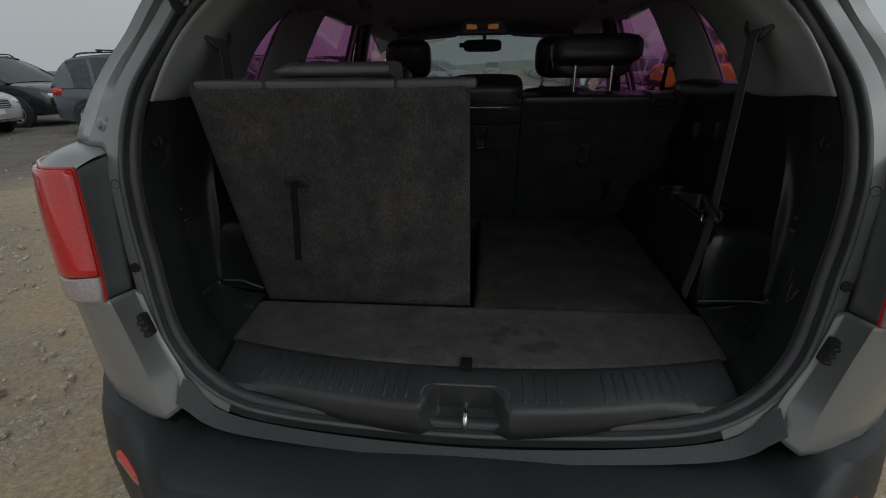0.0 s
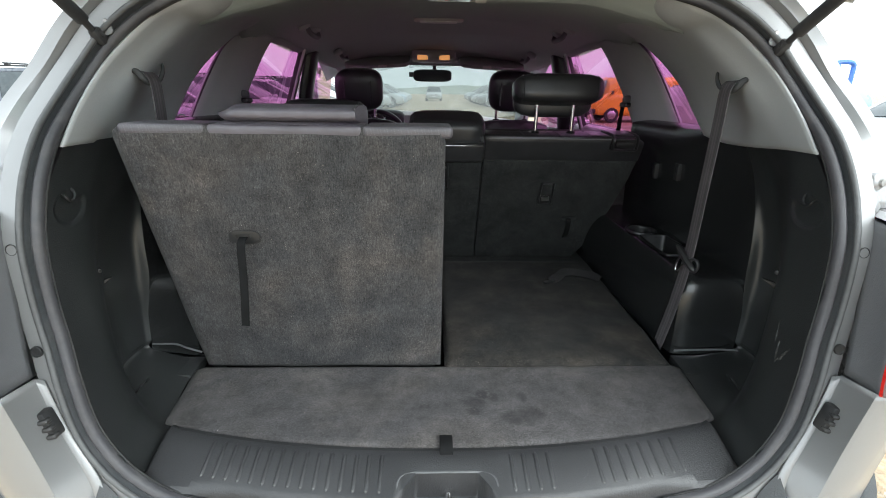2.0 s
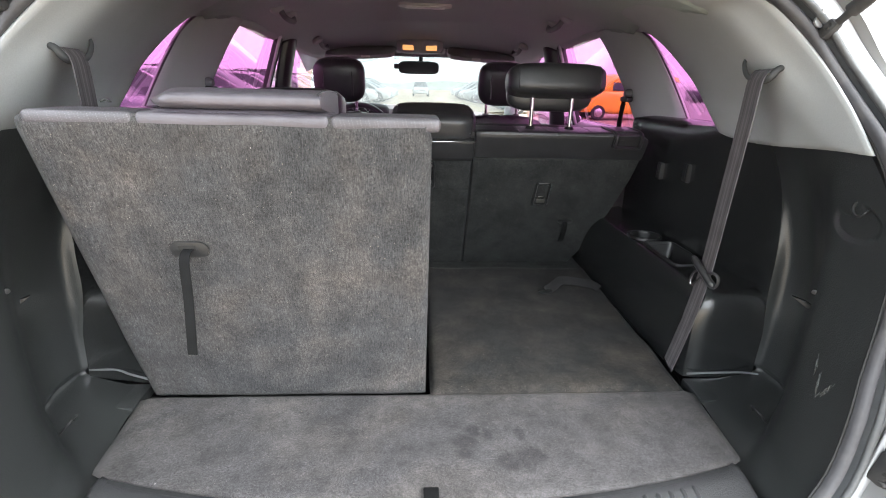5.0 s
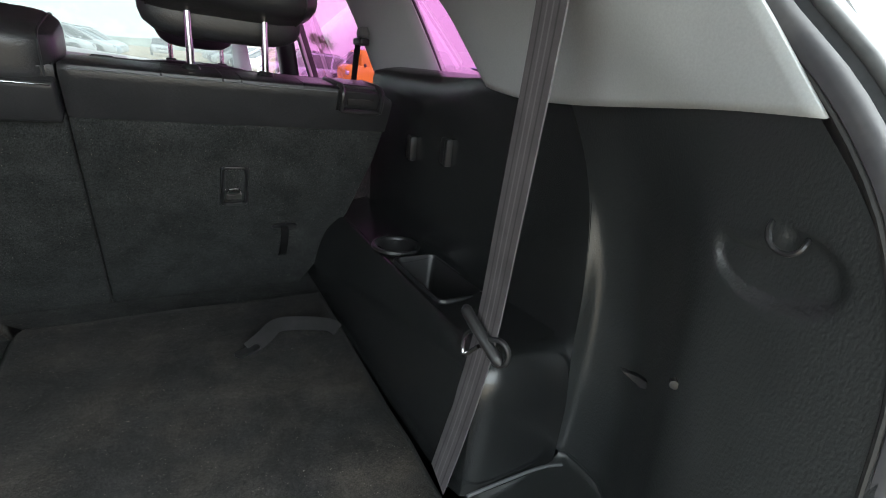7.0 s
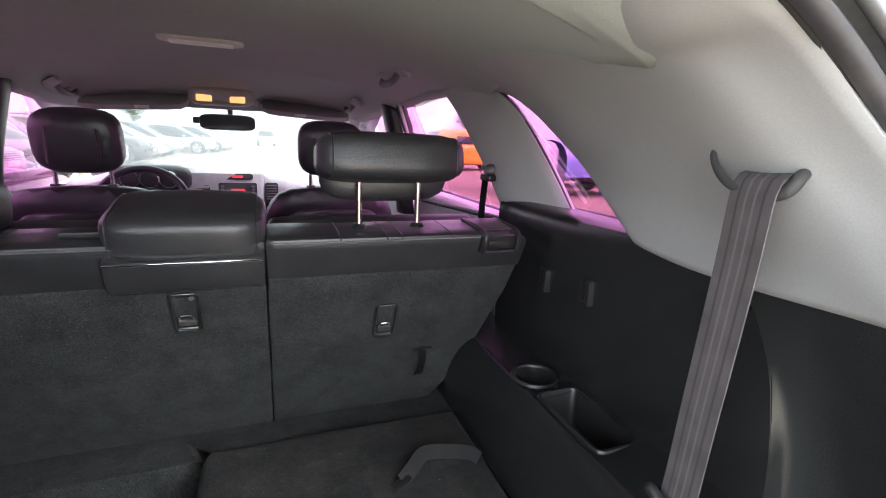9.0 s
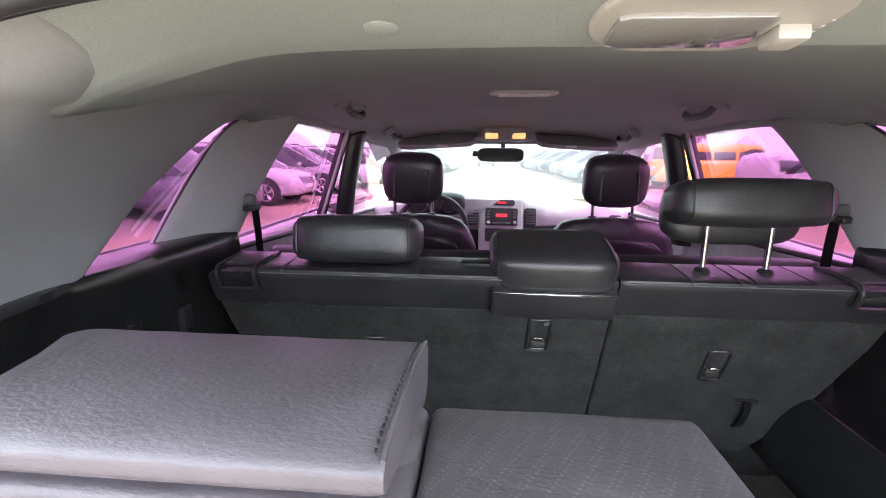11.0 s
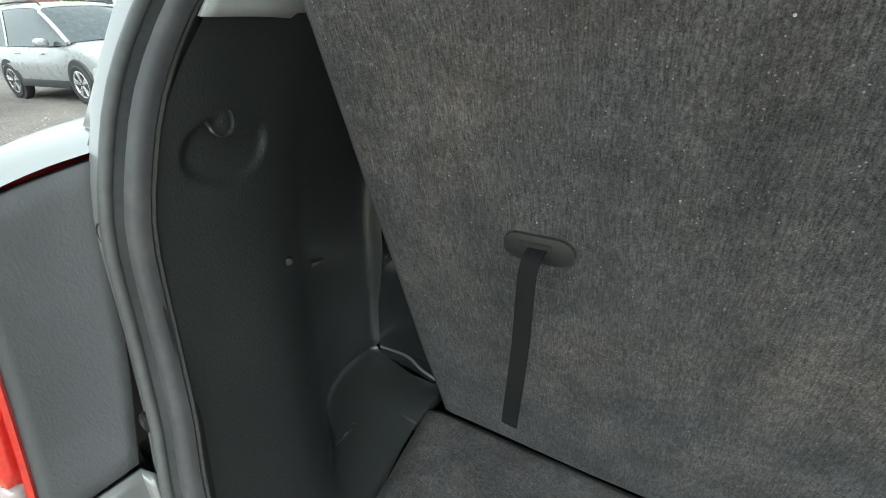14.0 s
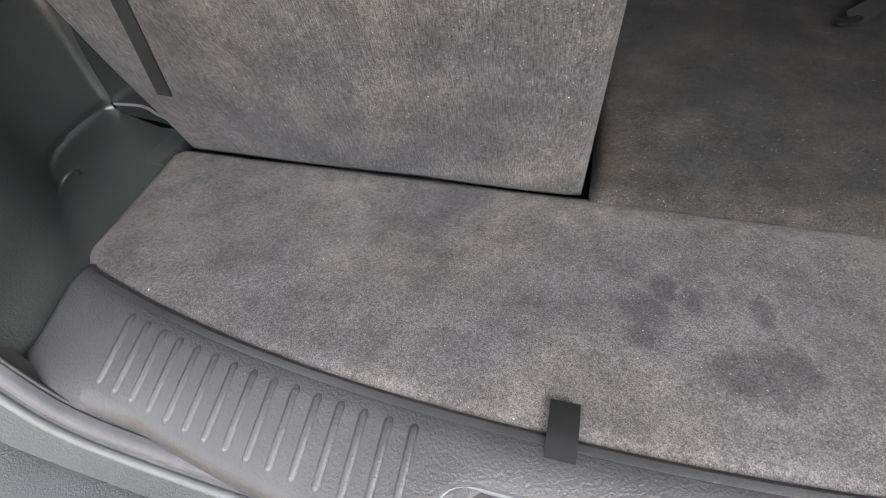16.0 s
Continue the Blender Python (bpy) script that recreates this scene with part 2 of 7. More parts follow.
PLASTIC_SMOOTH = grained("black_satin_plastic", (0.022, 0.022, 0.023), 0.3, 420, 0.1, 0.25)
PLASTIC_GREY = grained("dark_grey_plastic", (0.135, 0.137, 0.145), 0.5, 420, 0.15, 0.15)
SILL_PLASTIC = grained("worn_sill_plastic", (0.033, 0.033, 0.035), 0.38, 340, 0.26, 0.3)
BUMPER_PLASTIC = grained("bumper_plastic", (0.022, 0.024, 0.026), 0.42, 380, 0.3, 0.3)
TRIM = surface("grey_pillar_plastic", (0.375, 0.388, 0.390), 0.6, dirt=(0.22, 0.2, 0.18), worn=0.15, grain=520, relief=0.06, coarse=3, spread=0.06)
HEADLINER = surface("headliner_cloth", (0.365, 0.405, 0.388), 0.95, dirt=(0.37, 0.36, 0.34), worn=0.2, grain=700, relief=0.3, coarse=2.5, spread=0.1)
RUBBER = surface("black_rubber", (0.022, 0.022, 0.023), 0.55, dirt=(0.12, 0.11, 0.1), worn=0.35, grain=90, relief=0.15, coarse=11)
RUBBER_GREY = surface("dusty_rubber", (0.050, 0.049, 0.054), 0.55, dirt=(0.2, 0.19, 0.18), worn=0.25, grain=160, relief=0.03, coarse=23, spread=0.08)
SEAL_GREY = surface("seal_grey_rubber", (0.080, 0.082, 0.084), 0.5, dirt=(0.09, 0.09, 0.088), worn=0.45, grain=120, relief=0.08, coarse=17, spread=0.12)
SEAL_DARK = surface("seal_dark_rubber", (0.050, 0.053, 0.057), 0.45, dirt=(0.12, 0.12, 0.118), worn=0.3, grain=140, relief=0.05, coarse=15, spread=0.15)
SILVER = paint("silver_paint", (0.255, 0.256, 0.258), 0.35, 0.3, 0.35)
JAMB = paint("silver_jamb_paint", (0.262, 0.264, 0.268), 0.2, 0.42, 0.3)
CHROME = surface("bright_metal", (0.72, 0.72, 0.72), 0.16, 1.0, worn=0.1, grain=60, relief=0.03, spread=0.05)
STEEL = surface("dull_steel", (0.32, 0.31, 0.3), 0.4, 0.9, worn=0.4, dirt=(0.12, 0.08, 0.05), grain=60)
RED_LENS = surface("red_lens", (0.62, 0.02, 0.015), 0.12, worn=0.1, grain=240, relief=0.1, spread=0.15, Coat_Weight=1.0)
CLEAR_LENS = surface("clear_lens", (0.40, 0.33, 0.33), 0.12, worn=0.1, grain=140, relief=0.25, spread=0.15, Coat_Weight=1.0)
LAMP_LENS = surface("lamp_lens", (0.34, 0.33, 0.31), 0.15, worn=0.0, grain=260, relief=0.15, depth=0.001, spread=0.05, Coat_Weight=1.0)
AMBER = lit("amber_bulb_light", (1.0, 0.43, 0.15), 0.2)
RED_SCREEN = lit("red_display", (0.70, 0.03, 0.05), 0.14)
PINK_GLASS = film_glass("pink_filmed_glass", (0.36, 0.130, 0.295), dusty=0.02)
GUIDE = grained("charcoal_guide_plastic", (0.045, 0.046, 0.047), 0.55, 420, 0.1, 0.05)
REAR_GLASS = film_glass("dark_rear_glass", (0.42, 0.46, 0.45), dusty=0.05)
# windscreen tint is made dark to hold down the bright view ahead
DIMMING_GLASS = film_glass("windscreen_glass", (0.285, 0.32, 0.31), dusty=0.012)
WEBBING = webbing_mat("grey_webbing", (0.125, 0.115, 0.12))
WEBBING_MID = webbing_mat("dark_grey_webbing", (0.036, 0.035, 0.036), False)
WEBBING_DARK = webbing_mat("black_webbing", (0.013, 0.013, 0.0135), False)
DASH = grained("pale_dash_plastic", (0.50, 0.51, 0.51), 0.5, 300, 0.2, 0.1)
DASH_DARK = grained("dark_dash_plastic", (0.03, 0.03, 0.032), 0.4, 300, 0.2, 0.1)
DOOR_TRIM = grained("pale_door_plastic", (0.42, 0.44, 0.43), 0.5, 300, 0.2, 0.15)
GROUND = ground_mat()
STONE = surface("field_stone", (0.40, 0.36, 0.31), 0.9, grain=60, relief=0.5, depth=0.004, worn=0.4, dirt=(0.22, 0.19, 0.15), coarse=9, spread=0.4)
LABEL_WHITE = surface("white_sticker", (0.78, 0.77, 0.74), 0.5, worn=0.1, grain=50, relief=0.02, spread=0.04)
SCUFF_AND_GLINT = surface("pale_scuff_and_glint", (0.085, 0.085, 0.082), 0.6, worn=0.4, grain=300, relief=0.3)
# black for print, and for shade painted into gaps and hollows
INK_AND_SHADE = surface("black_ink_and_shade", (0.02, 0.02, 0.02), 0.6)
PALE_PLASTIC = surface("beige_lamp_plastic", (0.55, 0.53, 0.49), 0.5, grain=700, relief=0.02, spread=0.04, worn=0.12, dirt=(0.3, 0.27, 0.22))
WHITE_MARK = surface("white_print", (0.6, 0.6, 0.6), 0.6)


# ---- helpers for meshes ----
def finish(name, me, material, parent=None, label="", sharp=38, kind=""):
    me.polygons.foreach_set("use_smooth", [True] * len(me.polygons))
    if sharp:
        me.set_sharp_from_angle(angle=radians(sharp))
    if material is not None:
        me.materials.append(material)
    ob = new(name, me)
    if parent is not None:
        ob.parent = parent
    return tagged(ob, label, kind=kind)


def part(name, bm, material, parent=None, label="", sharp=38, kind=""):
    """Links a bmesh as one mesh object under a thing or a part."""
    me = bpy.data.meshes.new(name)
    bm.to_mesh(me)
    bm.free()
    return finish(name, me, material, parent, label, sharp, kind)


def thing(name, label, category, group="", kind="", at=(0, 0, 0)):
    ob = new(name)
    ob.location = at
    ob.empty_display_size = 0.05
    return tagged(ob, label, category, group, kind)


def solid(ob, thickness, offset=-1.0, bevel=0.0):
    m = ob.modifiers.new("thickness", "SOLIDIFY")
    m.thickness, m.offset = thickness, offset
    if bevel:
        b = ob.modifiers.new("edge", "BEVEL")
        b.width, b.segments, b.limit_method = bevel, 2, "ANGLE"
    return ob


def merge(*bms):
    out = bms[0]
    for other in bms[1:]:
        me = bpy.data.meshes.new("join")
        other.to_mesh(me)
        other.free()
        out.from_mesh(me)
        bpy.data.meshes.remove(me)
    return out


def moved(bm, m):
    bmesh.ops.transform(bm, matrix=m, verts=bm.verts)
    return bm


def flipped(bm):
    """The mirror image across the car's middle."""
    bmesh.ops.scale(bm, vec=(-1, 1, 1), verts=bm.verts)
    bmesh.ops.reverse_faces(bm, faces=bm.faces)
    return bm


def sided(bm, side):
    return flipped(bm) if side < 0 else bm


def rbox(sx, sy, sz, bevel=0.01, seg=3, at=(0, 0, 0), turn=(0, 0, 0)):
    bm = bmesh.new()
    bmesh.ops.create_cube(bm, size=1.0)
    bmesh.ops.scale(bm, vec=(sx, sy, sz), verts=bm.verts)
    if bevel:
        bmesh.ops.bevel(bm, geom=bm.edges[:], offset=bevel, segments=seg, profile=0.6, affect="EDGES", clamp_overlap=True)
    return moved(bm, pose(*at, *turn))


def puffy(sx, sy, sz, p=4.0, seg=20, at=(0, 0, 0), turn=(0, 0, 0)):
    """A cushion: a rounded block with bulging faces."""
    bm = bmesh.new()
    bmesh.ops.create_uvsphere(bm, u_segments=seg * 2, v_segments=seg, radius=1.0)
    for v in bm.verts:
        x, y, z = v.co
        r = (abs(x) ** p + abs(y) ** p + abs(z) ** p) ** (1 / p)
        v.co = Vector((x * sx / 2, y * sy / 2, z * sz / 2)) / r
    return moved(bm, pose(*at, *turn))


def grid(rows, close_u=False, close_v=False):
    """A skin through rows of points."""
    bm = bmesh.new()
    vs = [[bm.verts.new(p) for p in row] for row in rows]
    nu, nv = len(vs), len(vs[0])
    for i in range(nu if close_u else nu - 1):
        for j in range(nv if close_v else nv - 1):
            q = [vs[i][j], vs[i][(j + 1) % nv], vs[(i + 1) % nu][(j + 1) % nv], vs[(i + 1) % nu][j]]
            if len({v.co.to_tuple(6) for v in q}) > 2:
                try:
                    bm.faces.new(q)
                except ValueError:
                    pass
    bmesh.ops.remove_doubles(bm, verts=bm.verts, dist=1e-5)
    bmesh.ops.recalc_face_normals(bm, faces=bm.faces)
    return bm


def spline(pts, n, closed=False):
    """n points at even steps along a smooth curve through pts."""
    p = [np.array(q, float) for q in pts]
    m = len(p)
    get = (lambda i: p[i % m]) if closed else (lambda i: p[i] if 0 <= i < m else (2 * p[0] - p[1] if i < 0 else 2 * p[-1] - p[-2]))
    fine = []
    for i in range(m if closed else m - 1):
        a, b, c, d = get(i - 1), get(i), get(i + 1), get(i + 2)
        for s in np.linspace(0, 1, 16, endpoint=False):
            fine.append(0.5 * (2 * b + (c - a) * s + (2 * a - 5 * b + 4 * c - d) * s * s + (3 * b - a - 3 * c + d) * s ** 3))
    fine.append(p[0] if closed else p[-1])
    fine = np.array(fine)
    run = np.concatenate(([0], np.cumsum(np.linalg.norm(np.diff(fine, axis=0), axis=1))))
    at = np.linspace(0, run[-1], n, endpoint=not closed)
    return [Vector([np.interp(s, run, fine[:, k]) for k in range(fine.shape[1])]) for s in at]


def smooth_rows(rows, nu, nv):
    """Rows of points made finer both ways by splines."""
    fine = [spline(r, nv) for r in rows]
    cols = [spline([fine[i][j] for i in range(len(fine))], nu) for j in range(nv)]
    return [[cols[j][i] for j in range(nv)] for i in range(nu)]


def lofted(rows, n):
    """Rows carried smoothly upwards, with the creases between columns kept."""
    return [list(r) for r in zip(*[spline(col, n) for col in zip(*rows)])]


def tube(pts, r, n=10, closed=False, caps=True):
    pts = [Vector(p) for p in pts]
    rows, m = [], len(pts)
    side = None
    for i, p in enumerate(pts):
        a = pts[i - 1] if (i or closed) else p
        b = pts[(i + 1) % m] if (i < m - 1 or closed) else p
        t = (b - a).normalized()
        if side is None:
            side = t.orthogonal().normalized()
        side = (side - t * side.dot(t)).normalized()
        up = t.cross(side)
        rad = r[i] if isinstance(r, (list, tuple)) else r
        rows.append([p + rad * (math.cos(k * math.tau / n) * side + math.sin(k * math.tau / n) * up) for k in range(n)])
    bm = grid(rows, close_u=closed, close_v=True)
    if caps and not closed:
        bmesh.ops.holes_fill(bm, edges=[e for e in bm.edges if e.is_boundary], sides=0)
    return bm


def prism(outline, depth, bevel=0.0, seg=2):
    """A flat outline in x, y given a depth along -z; its face lies at z = 0."""
    bm = bmesh.new()
    f = bm.faces.new([bm.verts.new((x, y, 0)) for x, y in outline])
    r = bmesh.ops.extrude_face_region(bm, geom=[f])
    vs = [v for v in r["geom"] if isinstance(v, bmesh.types.BMVert)]
    bmesh.ops.translate(bm, verts=vs, vec=(0, 0, -depth))
    bmesh.ops.recalc_face_normals(bm, faces=bm.faces)
    if bevel:
        bmesh.ops.bevel(bm, geom=bm.edges[:], offset=bevel, segments=seg, profile=0.6, affect="EDGES", clamp_overlap=True)
    return bm


def rounded(w, h, r, n=5):
    """The outline of a rounded rectangle about the origin."""
    r = min(r, w / 2 - 1e-4, h / 2 - 1e-4)
    return [(sx * (w / 2 - r) + r * math.cos(a), sy * (h / 2 - r) + r * math.sin(a))
            for sx, sy, a0 in ((1, 1, 0), (-1, 1, 90), (-1, -1, 180), (1, -1, 270)) for a in [radians(a0 + 90 * k / n) for k in range(n + 1)]]


def lathe(profile, n=32, axis="Z"):
    rows = [[(r * math.cos(k * math.tau / n), r * math.sin(k * math.tau / n), z) for k in range(n)] for r, z in profile]
    bm = grid(rows, close_v=True)
    if axis == "X":
        moved(bm, pose(0, 0, 0, 0, 90, 0))
    if axis == "Y":
        moved(bm, pose(0, 0, 0, -90, 0, 0))
    return bm


def strap(name, pts, width, material, parent=None, across=(1, 0, 0), thick=0.0016, label="", n=40):
    """A strip of webbing along a curve, with its width across."""
    line = spline(pts, n)
    w = Vector(across).normalized()
    bm = bmesh.new()
    uv = bm.loops.layers.uv.new("UVMap")
    rows = []
    for i, p in enumerate(line):
        t = (line[min(i + 1, n - 1)] - line[max(i - 1, 0)]).normalized()
        a = (w - t * w.dot(t)).normalized()
        nn = t.cross(a) * thick / 2
        rows.append([[bm.verts.new(p + a * width * (k - 0.5) + s * nn) for k in (0, 0.25, 0.5, 0.75, 1)] for s in (1, -1)])
    for i in range(n - 1):
        for s in (0, 1):
            for k in range(4):
                f = bm.faces.new([rows[i][s][k], rows[i][s][k + 1], rows[i + 1][s][k + 1], rows[i + 1][s][k]])
                for loop, u in zip(f.loops, (k, k + 1, k + 1, k)):
                    loop[uv].uv = (u / 4, i / n)
        for k in (0, 4):
            bm.faces.new([rows[i][0][k], rows[i + 1][0][k], rows[i + 1][1][k], rows[i][1][k]])
    bmesh.ops.recalc_face_normals(bm, faces=bm.faces)
    return part(name, bm, material, parent, label, sharp=60)


def text_bars(name, rows, material, parent, m, h=0.004):
    """Unreadable print as flat bars: rows of (x0, x1, y)."""
    bms = [prism([(a, y), (b, y), (b, y + h), (a, y + h)], 0.0004) for a, b, y in rows]
    return part(name, moved(merge(*bms), m), material, parent, sharp=0)


# ---- ground ----
def build_ground():
    bm = bmesh.new()
    xs = sorted(set([-900, -300, -120, -60, -35] + list(np.arange(-24, 24.1, 1.0)) + [35, 60, 120, 300, 900]))
    ys = sorted(set([-900, -300, -100, -40] + list(np.arange(-16, 60.1, 1.0)) + [80, 120, 200, 400, 900]))
    rows = []
    for y in ys:
        rows.append([])
        for x in xs:
            near = max(0.0, 1 - max(abs(x), abs(y) * 0.5) / 40)
            z = near * 0.05 * noise.noise(Vector((x * 0.35, y * 0.35, 3.1)))
            if abs(x) < 1.5 and 0 < y < 6:
                z *= 0.2
            rows[-1].append((x, y, z - 0.02))
    bm = grid(rows)
    return tagged(part("ground", bm, GROUND, sharp=0), "bare sandy earth with gravel, parking lot ground", "ground", kind="structure")


build_ground()


def build_stones():
    """Loose stones beside the car, one mesh."""
    rng = random.Random(4)
    bm = bmesh.new()
    for _ in range(3600):
        if rng.random() < 0.62:
            x, y = rng.uniform(-4.6, -0.95), rng.uniform(-0.4, 5.5)
        else:
            x, y = rng.uniform(-11, 7), rng.uniform(0.5, 10)
            if abs(x) < 1.1:
                continue
        s = rng.choice((0.006, 0.008, 0.010, 0.012, 0.014, 0.017, 0.02, 0.03)) * rng.uniform(0.7, 1.3)
        if noise.noise(Vector((x * 0.9, y * 0.9, 0))) < -0.12 and s > 0.012:
            continue
        r = bmesh.ops.create_icosphere(bm, subdivisions=1, radius=s)
        m = pose(x, y, s * 0.2 - 0.012, rng.uniform(0, 360), rng.uniform(0, 360), rng.uniform(0, 360)) @ Matrix.Diagonal((1, rng.uniform(0.6, 1), rng.uniform(0.4, 0.8), 1))
        for v in r["verts"]:
            v.co = m @ (v.co * rng.uniform(0.75, 1.2))
    return tagged(part("gravel_stones", bm, STONE, sharp=30), "loose pale gravel stones on sandy earth", "gravel", kind="stuff")


build_stones()

# ---- the car that is shown: shell ----
HALF = [(0, 1.085, 1.548), (0.26, 1.10, 1.540), (0.41, 1.112, 1.520), (0.49, 1.115, 1.490), (0.545, 1.108, 1.450), (0.582, 1.090, 1.400), (0.597, 1.046, 1.350), (0.600, 0.994, 1.303), (0.598, 0.950, 1.250), (0.597, 0.924, 1.200),
        (0.595, 0.906, 1.148), (0.590, 0.894, 1.070), (0.577, 0.880, 1.005), (0.566, 0.866, 0.959), (0.550, 0.852, 0.890), (0.528, 0.842, 0.847), (0.491, 0.832, 0.803), (0.422, 0.818, 0.767), (0.33, 0.813, 0.748), (0.18, 0.810, 0.737), (0, 0.808, 0.732)]
LOOP = spline(HALF + [(-x, y, z) for x, y, z in HALF[-2:0:-1]], 160, closed=True)
MID = Vector((0, 0.95, 1.13))


def sweep(profile, loop=LOOP, first=0, last=None, closed=True):
    """A moulding along the tailgate's opening: profile of (outwards, forwards)."""
    n = len(loop)
    rows = []
    idx = range(n) if closed else range(first, last)
    for i in idx:
        t = (loop[(i + 1) % n] - loop[i - 1]).normalized()
        out = loop[i] - MID
        out = Vector((out.x, 0, out.z))
        out = (out - t * out.dot(t)).normalized()
        fwd = t.cross(out)
        if fwd.y < 0:
            fwd = -fwd
        rows.append([loop[i] + out * a + fwd * b for a, b in profile])
    return grid(rows, close_u=closed)


def ring_profile(r, a=0.0, b=0.0, n=10, sx=1.0, sy=1.0):
    return [(a + sx * r * math.cos(k * math.tau / n), b + sy * r * math.sin(k * math.tau / n)) for k in range(n + 1)]


suv = thing("suv", "silver sport utility car with its tailgate standing open", "car")
part("tailgate_seal", sweep(ring_profile(0.0046, 0.0155, -0.0005)), SEAL_GREY, suv, "dusty grey rubber tailgate seal")
part("seal_groove", sweep([(0.0125, 0.002), (0.0118, 0.009), (0.0092, 0.0122), (0.0068, 0.011)]), SEAL_DARK, suv, "dark groove of the tailgate seal")
part("seal_lip", sweep([(0.0070, 0.011), (0.0062, 0.0065), (0.0025, 0.0042), (-0.0030, 0.0048), (-0.0058, 0.0075), (-0.0068, 0.012), (-0.0066, 0.0165), (-0.004, 0.019)]), RUBBER_GREY, suv)
# black strand laid along the lip paints the shade of the seam
part("seal_shadow_gap", sweep(ring_profile(0.0022, -0.0052, 0.0195, 8)), INK_AND_SHADE, suv)
part("seal_web", sweep([(-0.0040, 0.018), (0.0005, 0.026), (0.0060, 0.032)]), RUBBER, suv)
for side in (1, -1):
    bend = [i for i, p in enumerate(LOOP) if 1.16 < p.z < 1.33 and p.x * side > 0.5]
    part("seal_web", sweep([(-0.0030, 0.019), (0.0020, 0.034), (0.0060, 0.060)], first=bend[0], last=bend[-1] + 1, closed=False), RUBBER, suv)
RIM = [(0.0115, 0.014), (0.0150, 0.005), (0.0175, 0.003), (0.040, 0.003), (0.0455, 0.004), (0.047, 0.007), (0.048, 0.03)]
low_rim = [i for i, p in enumerate(LOOP) if p.z < 0.776]
part("door_jamb", sweep(RIM, first=low_rim[-1] - len(LOOP), last=low_rim[0] + 1, closed=False), JAMB, suv, "grey painted metal rim round the opening")
part("lower_rim", sweep([(0.010, 0.012)] + RIM[1:4], first=low_rim[0], last=low_rim[-1] + 1, closed=False), BUMPER_PLASTIC, suv)

# outer shell beside the opening, from the rim round the corner
SHELL_LOW = [
    [(0.520, 0.822, 0.742), (0.531, 0.818, 0.741), (0.5505, 0.7925, 0.733), (0.5535, 0.7915, 0.733), (0.60, 0.800, 0.735), (0.66, 0.826, 0.736), (0.72, 0.868, 0.737), (0.785, 0.955, 0.74), (0.84, 1.10, 0.745), (0.90, 1.4, 0.75), (0.92, 2.1, 0.75)],
    [(0.530, 0.836, 0.80), (0.548, 0.835, 0.80), (0.5665, 0.7975, 0.797), (0.5695, 0.7965, 0.797), (0.61, 0.801, 0.80), (0.665, 0.824, 0.80), (0.722, 0.866, 0.80), (0.782, 0.953, 0.80), (0.838, 1.09, 0.80), (0.90, 1.4, 0.81), (0.92, 2.1, 0.81)],
    [(0.572, 0.855, 0.88), (0.586, 0.852, 0.88), (0.5845, 0.8005, 0.878), (0.5875, 0.7995, 0.878), (0.635, 0.802, 0.88), (0.68, 0.826, 0.88), (0.732, 0.870, 0.88), (0.782, 0.952, 0.88), (0.836, 1.08, 0.88), (0.90, 1.4, 0.89), (0.92, 2.1, 0.89)],
    [(0.598, 0.868, 0.958), (0.611, 0.864, 0.962), (0.6035, 0.8005, 0.974), (0.6065, 0.7995, 0.974), (0.65, 0.803, 0.974), (0.695, 0.830, 0.974), (0.742, 0.876, 0.974), (0.782, 0.950, 0.974), (0.832, 1.07, 0.974), (0.90, 1.4, 0.98), (0.92, 2.1, 0.98)],
]
SHELL_SIDE = [
    [(0.80, 1.03, 0.97), (0.832, 1.07, 0.97), (0.90, 1.4, 0.98), (0.92, 2.1, 0.98)],
    [(0.805, 1.05, 1.10), (0.835, 1.09, 1.10), (0.90, 1.4, 1.11), (0.92, 2.1, 1.11)],
    [(0.80, 1.06, 1.21), (0.825, 1.11, 1.21), (0.88, 1.4, 1.22), (0.89, 2.1, 1.22)],
]
